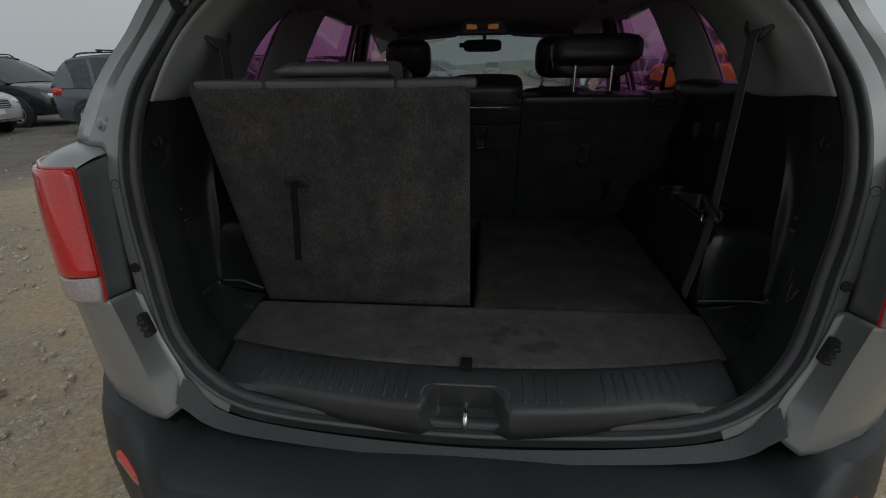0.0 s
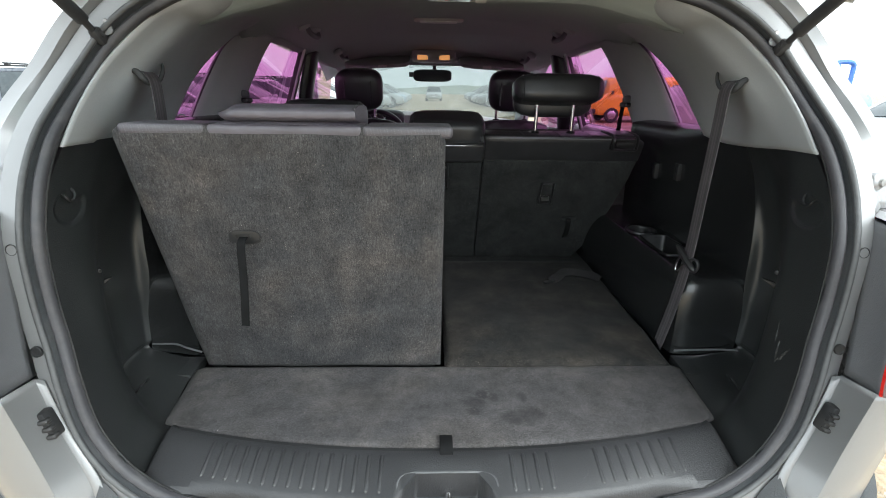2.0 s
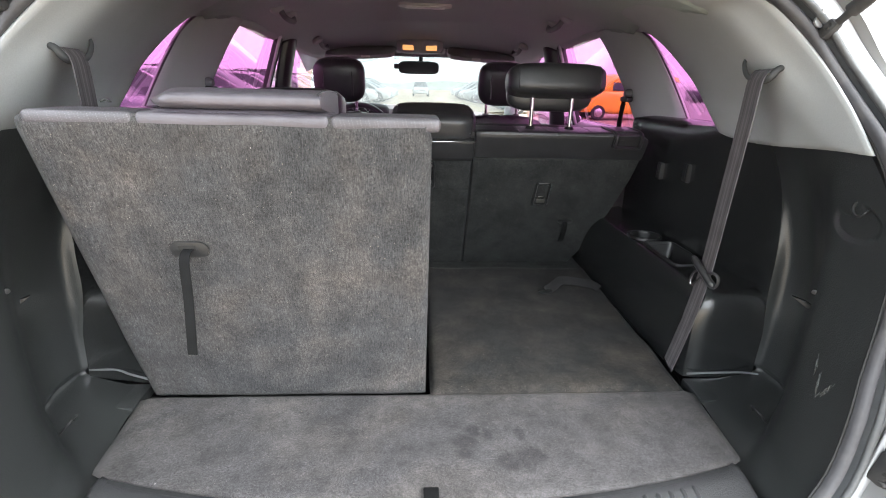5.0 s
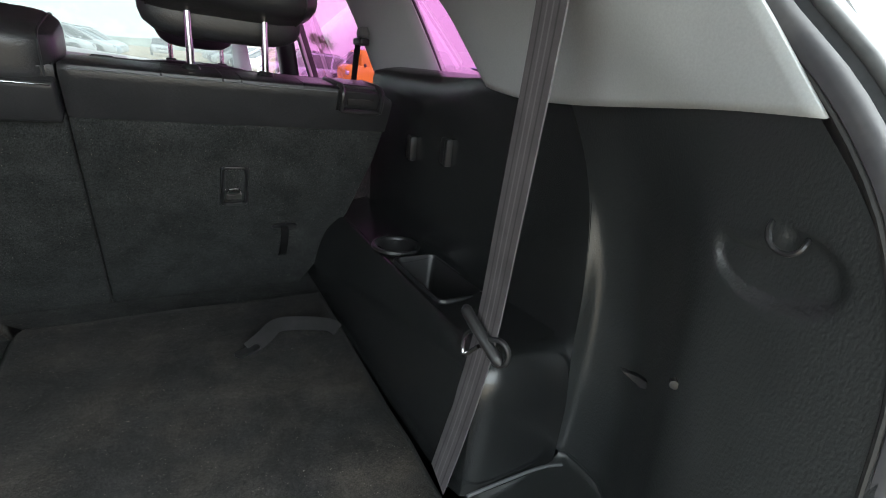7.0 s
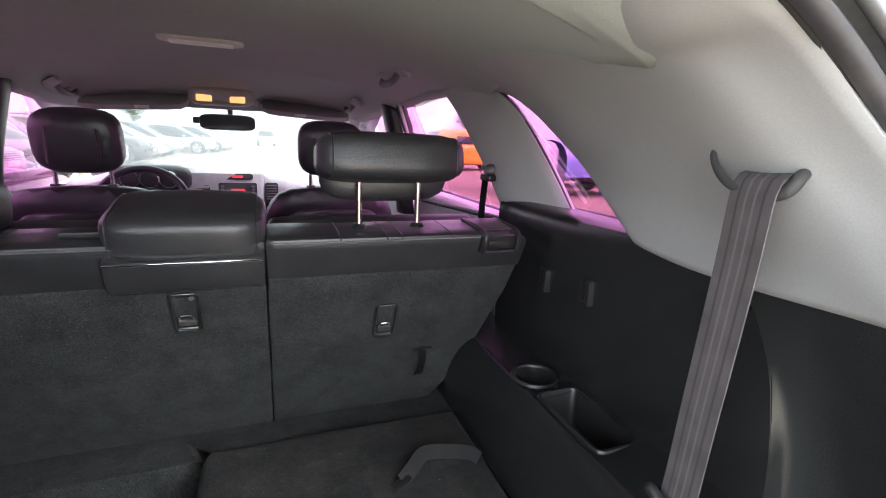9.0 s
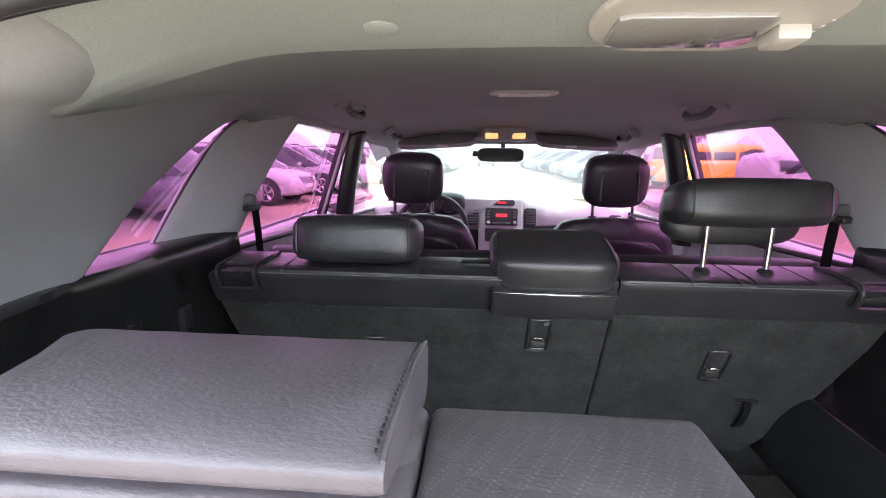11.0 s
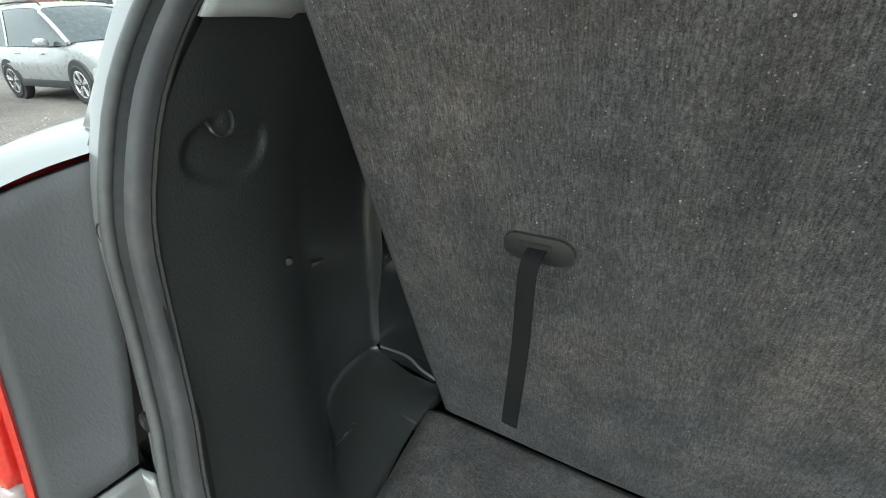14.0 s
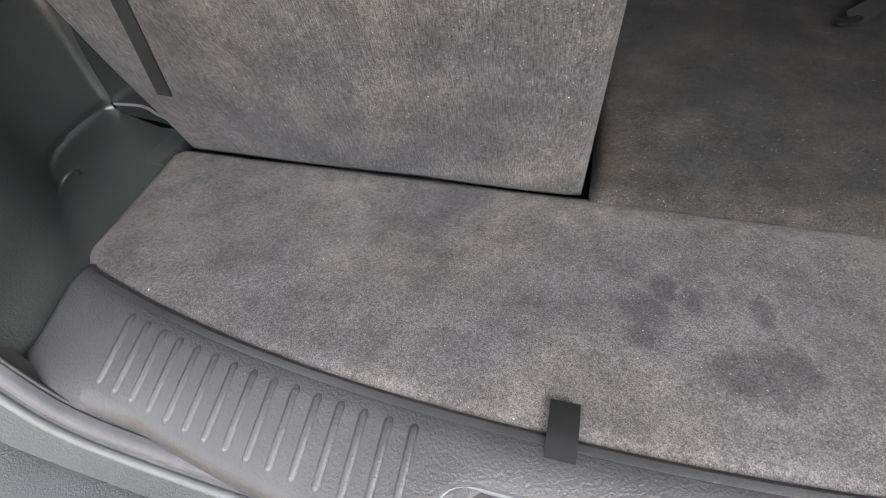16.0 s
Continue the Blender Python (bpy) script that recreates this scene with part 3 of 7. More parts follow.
SHELL_TOP = [
    [(0.642, 0.930, 1.203), (0.664, 0.948, 1.206), (0.690, 0.950, 1.208), (0.700, 0.957, 1.21), (0.745, 0.985, 1.21), (0.79, 1.07, 1.21), (0.83, 1.22, 1.215)],
    [(0.645, 0.962, 1.252), (0.664, 0.979, 1.252), (0.684, 0.975, 1.252), (0.690, 0.980, 1.252), (0.730, 0.997, 1.252), (0.768, 1.08, 1.252), (0.80, 1.235, 1.256)],
    [(0.647, 0.998, 1.30), (0.662, 1.012, 1.30), (0.677, 1.004, 1.30), (0.682, 1.008, 1.30), (0.713, 1.020, 1.30), (0.745, 1.10, 1.30), (0.775, 1.255, 1.305)],
    [(0.644, 1.050, 1.348), (0.656, 1.058, 1.348), (0.667, 1.043, 1.348), (0.671, 1.046, 1.348), (0.694, 1.048, 1.348), (0.722, 1.12, 1.348), (0.748, 1.28, 1.353)],
    [(0.628, 1.094, 1.40), (0.636, 1.098, 1.40), (0.645, 1.081, 1.40), (0.649, 1.082, 1.40), (0.666, 1.081, 1.40), (0.692, 1.15, 1.40), (0.715, 1.31, 1.405)],
    [(0.590, 1.114, 1.462), (0.597, 1.117, 1.463), (0.606, 1.102, 1.464), (0.609, 1.102, 1.465), (0.622, 1.099, 1.465), (0.65, 1.18, 1.465), (0.68, 1.36, 1.47)],
    [(0.530, 1.122, 1.515), (0.536, 1.125, 1.518), (0.545, 1.110, 1.520), (0.548, 1.110, 1.523), (0.558, 1.105, 1.525), (0.59, 1.20, 1.53), (0.64, 1.41, 1.535)],
    [(0.43, 1.118, 1.562), (0.435, 1.121, 1.567), (0.443, 1.108, 1.571), (0.446, 1.108, 1.576), (0.456, 1.103, 1.585), (0.50, 1.22, 1.60), (0.57, 1.5, 1.615)],
    [(0.27, 1.106, 1.585), (0.272, 1.109, 1.592), (0.277, 1.098, 1.597), (0.279, 1.098, 1.603), (0.287, 1.094, 1.62), (0.32, 1.25, 1.65), (0.39, 1.5, 1.67)],
]
for side in (1, -1):
    solid(part("quarter_panel", sided(grid(lofted(SHELL_LOW, 24)), side), SILVER, suv, "silver painted rear quarter panel"), 0.004, 1)
    solid(part("side_panel", sided(grid(smooth_rows(SHELL_SIDE, 6, 14)), side), SILVER, suv), 0.004, 1)
    pil = solid(part("rear_pillar", sided(grid(lofted(SHELL_TOP, 44)), side), SILVER, suv, "silver painted rear roof pillar with a rain channel"), 0.004, 1)
    part("pivot_knob", sided(merge(moved(lathe([(0.0, 0.006), (0.008, 0.0058), (0.013, 0.004), (0.016, 0.0), (0.018, -0.02)], 20), pose(0.671, 0.968, 1.243, 80, 0, 18)),), side), SILVER, pil)
    part("knob_cap", sided(moved(lathe([(0.0, 0.0095), (0.006, 0.009), (0.0078, 0.005)], 14), pose(0.671, 0.968, 1.243, 80, 0, 18)), side), STEEL, pil, "rusty bolt head")

    # tail lamp: dark inner panel, red lens, clear lens
    lamp = part("tail_lamp", sided(grid(smooth_rows([
        [(0.640, 0.93, 1.195), (0.640, 0.894, 1.191), (0.634, 0.844, 1.185)],
        [(0.637, 0.917, 1.147), (0.636, 0.877, 1.144), (0.628, 0.833, 1.140)],
        [(0.627, 0.89, 1.04), (0.623, 0.853, 1.038), (0.613, 0.814, 1.036)],
        [(0.611, 0.864, 0.966), (0.609, 0.832, 0.969), (0.605, 0.799, 0.973)]], 14, 8)), side), PLASTIC_GREY, suv, "tail lamp with red and clear lenses")
    solid(lamp, 0.012, 1)
    red = part("red_lens", sided(grid(smooth_rows([
        [(0.634, 0.844, 1.187), (0.672, 0.838, 1.188), (0.712, 0.862, 1.188), (0.765, 0.930, 1.188), (0.803, 1.03, 1.19), (0.83, 1.13, 1.19)],
        [(0.623, 0.828, 1.11), (0.665, 0.821, 1.11), (0.715, 0.853, 1.11), (0.770, 0.936, 1.11), (0.812, 1.04, 1.11), (0.84, 1.13, 1.11)],
        [(0.6105, 0.809, 1.016), (0.655, 0.803, 1.015), (0.702, 0.836, 1.014), (0.755, 0.915, 1.013), (0.80, 1.02, 1.012), (0.835, 1.1, 1.012)]], 16, 24)), side), RED_LENS, lamp, "glossy red lens")
    solid(red, 0.012, 1)
    part("red_edge", sided(tube(spline([(0.634, 0.842, 1.188), (0.623, 0.826, 1.11), (0.6105, 0.807, 1.014), (0.605, 0.797, 0.973)], 24), 0.003, 6), side), RED_LENS, lamp)
    part("lens_cap", sided(grid(smooth_rows([
        [(0.642, 0.940, 1.201), (0.67, 0.955, 1.207), (0.71, 0.968, 1.211), (0.76, 1.01, 1.210), (0.82, 1.12, 1.205)],
        [(0.640, 0.893, 1.197), (0.675, 0.886, 1.203), (0.715, 0.9071, 1.205), (0.762, 0.97, 1.204), (0.826, 1.13, 1.2)],
        [(0.634, 0.844, 1.188), (0.672, 0.838, 1.189), (0.712, 0.862, 1.190), (0.765, 0.930, 1.190), (0.83, 1.13, 1.191)]], 10, 18)), side), SILVER, lamp)
    part("cap_edge", sided(tube(spline([(0.634, 0.843, 1.189), (0.672, 0.837, 1.190), (0.712, 0.861, 1.191), (0.765, 0.929, 1.191), (0.83, 1.13, 1.193)], 24), 0.003, 6), side), RED_LENS, lamp)
    clr = part("clear_lens", sided(grid(smooth_rows([
        [(0.6105, 0.809, 1.013), (0.655, 0.803, 1.012), (0.702, 0.836, 1.011), (0.755, 0.915, 1.010), (0.80, 1.02, 1.009)],
        [(0.607, 0.803, 0.993), (0.652, 0.799, 0.993), (0.698, 0.830, 0.993), (0.750, 0.905, 0.993), (0.797, 1.01, 0.992)],
        [(0.605, 0.799, 0.974), (0.648, 0.797, 0.975), (0.693, 0.826, 0.976), (0.742, 0.893, 0.977), (0.79, 1.0, 0.978)]], 10, 18)), side), CLEAR_LENS, lamp, "clear ribbed lens")
    solid(clr, 0.012, 1)
    part("lens_foot", sided(tube(spline([(0.605, 0.7985, 0.9735), (0.648, 0.7965, 0.9745), (0.693, 0.8255, 0.9755), (0.742, 0.8925, 0.9765), (0.79, 1.0, 0.9775)], 24), 0.0022, 6), side), RED_LENS, lamp)
    for bz, bx, by in ((1.147, 0.627, 0.9115), (0.998, 0.609, 0.8815)):
        part("bolt_hole", sided(moved(lathe([(0.0, 0.0015), (0.0068, 0.0015), (0.0075, 0.0035), (0.0085, 0.003), (0.0088, 0.0)], 18), pose(bx, by, bz, 82, 0, 0)), side), RUBBER, suv)
    if side > 0:
        at = Matrix(((0.197, 0.155, -0.968, 0.6415), (-0.980, 0.04, -0.193, 0.884), (0.0, 0.987, 0.158, 1.10), (0, 0, 0, 1)))
        sticker = part("sticker", moved(prism(rounded(0.034, 0.078, 0.002, 2), 0.0006), at @ pose(0.010, 0, 0.004)), LABEL_WHITE, lamp, "white sticker with unreadable black print")
        text_bars("print", [(-0.013, 0.012, 0.030), (-0.013, 0.006, 0.022), (-0.013, 0.013, 0.010), (-0.013, 0.010, 0.003), (-0.013, 0.013, -0.004), (-0.013, 0.002, -0.012), (-0.013, 0.012, -0.028)], INK_AND_SHADE, sticker, at @ pose(0.010, 0, 0.0045), h=0.002)
    for sx, sy, sz in ((0.529, 0.8155, 0.758), (0.5535, 0.7925, 0.741)):
        part("trim_screw", sided(moved(lathe([(0.0, 0.003), (0.003, 0.0028), (0.0042, 0.001), (0.0045, -0.002)], 14), pose(sx, sy, sz, 90, 0, -30)), side), STEEL, suv)
    stop = part("rubber_stop", sided(merge(rbox(0.022, 0.02, 0.045, 0.004, 2), *[rbox(0.028, 0.012, 0.007, 0.002, 1, at=(0.002, -0.01, z)) for z in (-0.016, -0.003, 0.01)]), 1), RUBBER, suv, "black ribbed rubber stop")
    stop.matrix_basis = pose(side * 0.590, 0.843, 0.900, 0, side * 14, 0)


def bumper_rows():
    rows = []
    for x in np.linspace(-0.95, 0.95, 77):
        a = abs(x)
        w = min(1, max(0, (a - 0.50) / 0.11))
        w = w * w * (3 - 2 * w)
        zt = 0.672 + 0.072 * w + 0.02 * max(0, a - 0.6)
        wrap = 0.05 * (a / 0.7) ** 3 if a < 0.6 else 0.0315 + 0.35 * (a - 0.6) + 3.2 * (a - 0.6) ** 2
        y0 = 0.80 + 0.02 * w + (max(0, a - 0.7) * 0.9 if a > 0.7 else 0) + (0.03 * (1 - w))
        yr = 0.655 + 0.065 * w + wrap
        y0 = max(y0, yr + 0.04)
        row = [(y0, zt), (y0 - 0.25 * (y0 - yr), zt - 0.002), (y0 - 0.7 * (y0 - yr), zt - 0.008), (yr + 0.012, zt - 0.018), (yr - 0.004, zt - 0.045), (yr - 0.012, zt - 0.10), (yr - 0.005, 0.52), (yr + 0.01, 0.42), (yr + 0.05, 0.33)]
        rows.append([(x, y, z) for y, z in row])
    return rows


bumper = solid(part("rear_bumper", grid(bumper_rows()), BUMPER_PLASTIC, suv, "unpainted dark plastic rear bumper"), 0.006, 1)
pad_rows = []
for row in bumper_rows():
    if abs(row[0][0]) < 0.60:
        e = max(0, (abs(row[0][0]) - 0.50) / 0.10) ** 2
        pts = [Vector(p) for p in row[:4]]
        pad_rows.append([pts[0] + Vector((0, 0.01, 0.004)), pts[0] + Vector((0, -0.004, 0.009 - 0.004 * e)), pts[1] + Vector((0, 0, 0.009 - 0.004 * e)), pts[2] + Vector((0, 0.02 * e, 0.009 - 0.004 * e)), pts[2].lerp(pts[3], 0.6 - 0.5 * e) + Vector((0, 0, 0.006 - 0.004 * e)), pts[2].lerp(pts[3], 0.75 - 0.5 * e) + Vector((0, 0, -0.004))])
part("step_pad", grid(pad_rows), BUMPER_PLASTIC, bumper, "raised dark step pad")
for side in (1, -1):
    part("reflector", sided(moved(prism([(-0.062, 0.024), (0.062, 0.032), (0.066, -0.010), (0.045, -0.034), (-0.06, -0.026)], 0.02, 0.003), pose(0.588, 0.724, 0.640, 94, 0, 30) @ pose(0, 0, 0, 0, 0, 22)), side), RED_LENS, bumper, "red reflector")

# metal sill below the seal, seen as two folds
part("metal_sill", grid(smooth_rows([[(-0.53, 0.835, 0.80), (-0.42, 0.815, 0.722), (0, 0.806, 0.690), (0.42, 0.815, 0.722), (0.53, 0.835, 0.80)], [(-0.535, 0.80, 0.76), (-0.42, 0.795, 0.70), (0, 0.79, 0.674), (0.42, 0.795, 0.70), (0.535, 0.80, 0.76)]], 5, 40)), BUMPER_PLASTIC, suv)


def build_tailgate():
    """The raised tailgate over the opening."""
    gate = part("tailgate", merge(rbox(1.24, 0.10, 0.06, 0.02, 3, at=(0, -0.05, 0.02)), rbox(1.24, 0.48, 0.06, 0.02, 3, at=(0, -0.74, 0.02)), rbox(0.13, 0.44, 0.06, 0.02, 3, at=(0.555, -0.30, 0.02)), rbox(0.13, 0.44, 0.06, 0.02, 3, at=(-0.555, -0.30, 0.02))), SILVER, suv, "raised silver tailgate seen from below")
    gate.matrix_basis = pose(0, 1.06, 1.66, -20, 0, 0)
    part("gate_trim", rbox(1.12, 0.46, 0.035, 0.012, 3, at=(0, -0.72, -0.022)), PLASTIC, gate)
    part("gate_glass", rbox(1.02, 0.43, 0.006, 0.002, 2, at=(0, -0.30, 0.03)), REAR_GLASS, gate, "dark tinted rear window")
    part("pull_cup", rbox(0.14, 0.06, 0.02, 0.008, 3, at=(0.2, -0.86, -0.045)), PLASTIC_SMOOTH, gate)


build_tailgate()

for side in (1, -1):
    strut = part("gas_strut", sided(tube([(0.570, 1.080, 1.468), (0.633, 0.72, 1.745)], 0.0105, 12), side), RUBBER, suv, "black gas strut of the tailgate")
    part("strut_rod", sided(tube([(0.566, 1.112, 1.440), (0.571, 1.072, 1.474)], 0.0055, 10), side), RUBBER, strut)
    part("ball_socket", sided(merge(rbox(0.016, 0.016, 0.026, 0.005, 2, at=(0.566, 1.104, 1.447), turn=(40, 0, 15)), tube([(0.556, 1.100, 1.450), (0.577, 1.106, 1.444)], 0.0045, 8)), side), RUBBER, strut)
    plate = part("strut_plate", sided(moved(prism(rounded(0.016, 0.026, 0.006, 4), 0.003, 0.001), pose(0.556, 1.112, 1.462, 75, 20, 0)), side), JAMB, strut, "painted fixing plate")
    part("bolt_head", sided(moved(lathe([(0.0, 0.004), (0.003, 0.004), (0.0042, 0.003), (0.0045, 0.0)], 12), pose(0.553, 1.110, 1.469, 75, 20, 0)), side), STEEL, plate)

# ---- inside of the shell ----
YC = [1.07, 1.12, 1.18, 1.215, 1.236, 1.246, 1.27, 1.4, 1.6, 1.9, 2.33, 2.7, 2.95, 3.1, 3.25, 3.34]
ZC = [1.556, 1.545, 1.536, 1.531, 1.529, 1.5365, 1.540, 1.556, 1.58, 1.612, 1.637, 1.622, 1.592, 1.57, 1.555, 1.55]


def ceiling_z(x, y):
    a = abs(x)
    half = 0.52 + 0.12 * min(1, max(0, (y - 1.15) / 0.9))
    k = min(1, max(0, (y - 1.5) / 0.5))
    r = min(1.15, a / half)
    f = min(1, max(0, (a - 0.34) / 0.09))
    f = f * f * (3 - 2 * f)
    zc = (1 - f) * float(np.interp(y, YC, ZC)) + f * float(np.interp(y, YC[:4] + YC[6:], ZC[:4] + ZC[6:]))
    e = min(1, max(0, (a - 0.25) / 0.20))
    zc -= (1 - k) * 0.020 * e * e * (3 - 2 * e) * min(1, max(0, (y - 1.12) / 0.08))
    return zc - (1 - k) * 0.05 * r ** 5 - k * 0.085 * r ** 3.2


def build_ceiling():
    rows = []
    for y in list(np.linspace(1.07, 1.4, 90)) + list(np.linspace(1.42, 3.34, 90)):
        half = float(np.interp(y, [1.07, 1.15, 1.25, 1.6, 2.0, 2.6, 3.34], [0.465, 0.47, 0.475, 0.535, 0.665, 0.675, 0.60]))
        rows.append([(half * u, y - 0.035 * (1 - u * u) * max(0, 1 - (y - 1.07) / 0.12) + (0.05 * abs(u) ** 3 if y < 1.3 else 0.05 * abs(u) ** 3 * max(0, 1 - (y - 1.3) / 0.2)), ceiling_z(half * u, y)) for u in np.linspace(-1, 1, 41)])
    ob = part("ceiling", grid(rows), HEADLINER, sharp=0)
    solid(ob, 0.02, 1)
    return tagged(ob, "pale grey cloth headliner of the car", "ceiling", kind="structure")


build_ceiling()
roof = part("roof", grid([[(x, y, 1.70 - 0.10 * (abs(x) / 0.62) ** 3 - (0.05 if y < 1.2 else 0) - 0.16 * max(0, (y - 2.9) / 0.5) ** 2) for x in np.linspace(-0.68, 0.68, 15)] for y in (1.12, 1.3, 1.8, 2.4, 2.9, 3.2, 3.4)]), SILVER, suv)
solid(roof, 0.01, 1)

# side trims: rows by height, columns from the opening forwards
TRIM_LOW = [
    (0.772, [(0.4865, 0.846), (0.497, 0.955), (0.528, 1.04), (0.542, 1.10), (0.550, 1.16), (0.55, 1.19), (0.55, 1.207)]),
    (0.799, [(0.4905, 0.847), (0.520, 0.955), (0.585, 1.03), (0.655, 1.085), (0.694, 1.14), (0.696, 1.195), (0.690, 1.208)]),
    (0.822, [(0.500, 0.850), (0.549, 0.965), (0.592, 1.03), (0.657, 1.085), (0.698, 1.14), (0.700, 1.195), (0.690, 1.208)]),
    (0.850, [(0.525, 0.857), (0.564, 0.975), (0.598, 1.03), (0.658, 1.085), (0.700, 1.14), (0.702, 1.195), (0.690, 1.208)]),
    (0.900, [(0.549, 0.869), (0.576, 0.978), (0.604, 1.03), (0.660, 1.085), (0.702, 1.14), (0.703, 1.195), (0.688, 1.208)]),
    (0.980, [(0.572, 0.893), (0.590, 0.982), (0.610, 1.035), (0.662, 1.09), (0.702, 1.145), (0.703, 1.196), (0.680, 1.210)]),
    (1.063, [(0.582, 0.907), (0.595, 0.985), (0.612, 1.04), (0.660, 1.095), (0.698, 1.150), (0.698, 1.199), (0.678, 1.214)]),
    (1.144, [(0.590, 0.920), (0.599, 0.99), (0.613, 1.05), (0.652, 1.105), (0.682, 1.160), (0.682, 1.206), (0.674, 1.225)]),
    (1.199, [(0.593, 0.943), (0.601, 1.00), (0.613, 1.06), (0.642, 1.115), (0.664, 1.17), (0.668, 1.21), (0.668, 1.24)]),
    (1.245, [(0.594, 0.975), (0.600, 1.015), (0.612, 1.07), (0.633, 1.13), (0.650, 1.18), (0.656, 1.22), (0.660, 1.26)]),
    (1.281, [(0.594, 1.007), (0.600, 1.035), (0.611, 1.085), (0.626, 1.14), (0.638, 1.19), (0.645, 1.23), (0.652, 1.28)]),
]
WALL = [
    (0.955, [(0.686, 1.208), (0.68, 1.26), (0.676, 1.4), (0.676, 1.6), (0.676, 1.9)]),
    (1.060, [(0.679, 1.213), (0.677, 1.27), (0.674, 1.4), (0.674, 1.6), (0.674, 1.9)]),
    (1.150, [(0.674, 1.224), (0.673, 1.29), (0.671, 1.4), (0.671, 1.6), (0.671, 1.9)]),
    (1.220, [(0.668, 1.24), (0.668, 1.31), (0.668, 1.4), (0.668, 1.6), (0.668, 1.9)]),
    (1.262, [(0.660, 1.26), (0.662, 1.33), (0.664, 1.42), (0.668, 1.6), (0.668, 1.9)]),
    (1.282, [(0.656, 1.27), (0.658, 1.36), (0.664, 1.455), (0.676, 1.6), (0.678, 1.9)]),
    (1.287, [(0.68, 1.28), (0.69, 1.38), (0.70, 1.47), (0.71, 1.6), (0.70, 1.9)]),
    (1.280, [(0.78, 1.28), (0.78, 1.38), (0.78, 1.47), (0.78, 1.6), (0.77, 1.9)]),
]
UPPER = [
    [(0.592, 1.004, 1.281), (0.603, 1.07, 1.279), (0.620, 1.14, 1.274), (0.636, 1.25, 1.266), (0.650, 1.36, 1.264), (0.664, 1.455, 1.272), (0.70, 1.475, 1.276)],
    [(0.588, 1.050, 1.335), (0.590, 1.10, 1.335), (0.592, 1.17, 1.335), (0.622, 1.29, 1.330), (0.642, 1.41, 1.325), (0.664, 1.524, 1.325), (0.705, 1.545, 1.325)],
    [(0.572, 1.100, 1.395), (0.568, 1.14, 1.395), (0.558, 1.20, 1.392), (0.594, 1.34, 1.385), (0.628, 1.48, 1.378), (0.668, 1.602, 1.378), (0.708, 1.625, 1.378)],
    [(0.532, 1.126, 1.447), (0.524, 1.165, 1.446), (0.514, 1.225, 1.442), (0.558, 1.38, 1.440), (0.605, 1.56, 1.432), (0.670, 1.698, 1.43), (0.710, 1.72, 1.43)],
    [(0.480, 1.134, 1.488), (0.474, 1.18, 1.486), (0.470, 1.24, 1.482), (0.516, 1.41, 1.487), (0.57, 1.63, 1.485), (0.668, 1.790, 1.478), (0.706, 1.81, 1.478)],
    [(0.42, 1.134, 1.514), (0.42, 1.19, ceiling_z(0.42, 1.19) - 0.005), (0.43, 1.25, ceiling_z(0.43, 1.25) - 0.004), (0.46, 1.45, 1.521), (0.53, 1.70, 1.532), (0.655, 1.885, 1.520), (0.695, 1.905, 1.515)],
    [(x, y, ceiling_z(x, y) + 0.008) for x, y in ((0.36, 1.13), (0.37, 1.19), (0.38, 1.25), (0.40, 1.47), (0.47, 1.75), (0.59, 1.95), (0.66, 1.99))],
]
PILLAR = [
    [(0.742, 1.69, 1.262), (0.722, 1.70, 1.262), (0.700, 1.78, 1.25), (0.690, 1.82, 1.225), (0.694, 1.872, 1.205), (0.735, 1.885, 1.205)],
    [(0.724, 1.745, 1.34), (0.705, 1.755, 1.34), (0.682, 1.84, 1.335), (0.672, 1.89, 1.32), (0.674, 1.945, 1.305), (0.715, 1.96, 1.305)],
    [(0.706, 1.81, 1.42), (0.688, 1.82, 1.42), (0.664, 1.91, 1.42), (0.653, 1.98, 1.415), (0.655, 2.035, 1.405), (0.69, 2.05, 1.405)],
    [(0.690, 1.885, 1.49), (0.672, 1.895, 1.49), (0.648, 1.99, 1.495), (0.636, 2.06, 1.495), (0.638, 2.115, 1.485), (0.67, 2.13, 1.485)],
    [(0.672, 1.97, 1.54), (0.655, 1.98, 1.54), (0.63, 2.07, 1.545), (0.618, 2.12, 1.55), (0.622, 2.19, 1.545), (0.65, 2.20, 1.545)],
]


def lift(rows):
    return [[(x, y, z) for x, y in pts] for z, pts in rows]


def inset(pts, side):
    """The wheel arch beside the upright seat is narrower by a finger's width."""
    if side > 0:
        return pts
    out = []
    for x, y, z in pts:
        k = min(1, max(0, (y - 1.05) / 0.12)) if y < 1.3 else max(0, 1 - (y - 1.3) / 0.2)
        k = k * k * (3 - 2 * k) if x > 0.60 else 0
        out.append((x - (0.025 + 0.015 * min(1, max(0, (z - 0.80) / 0.18))) * k * min(1, (x - 0.60) / 0.06 if x > 0.6 else 0), y + 0.010 * k, z))
    return out


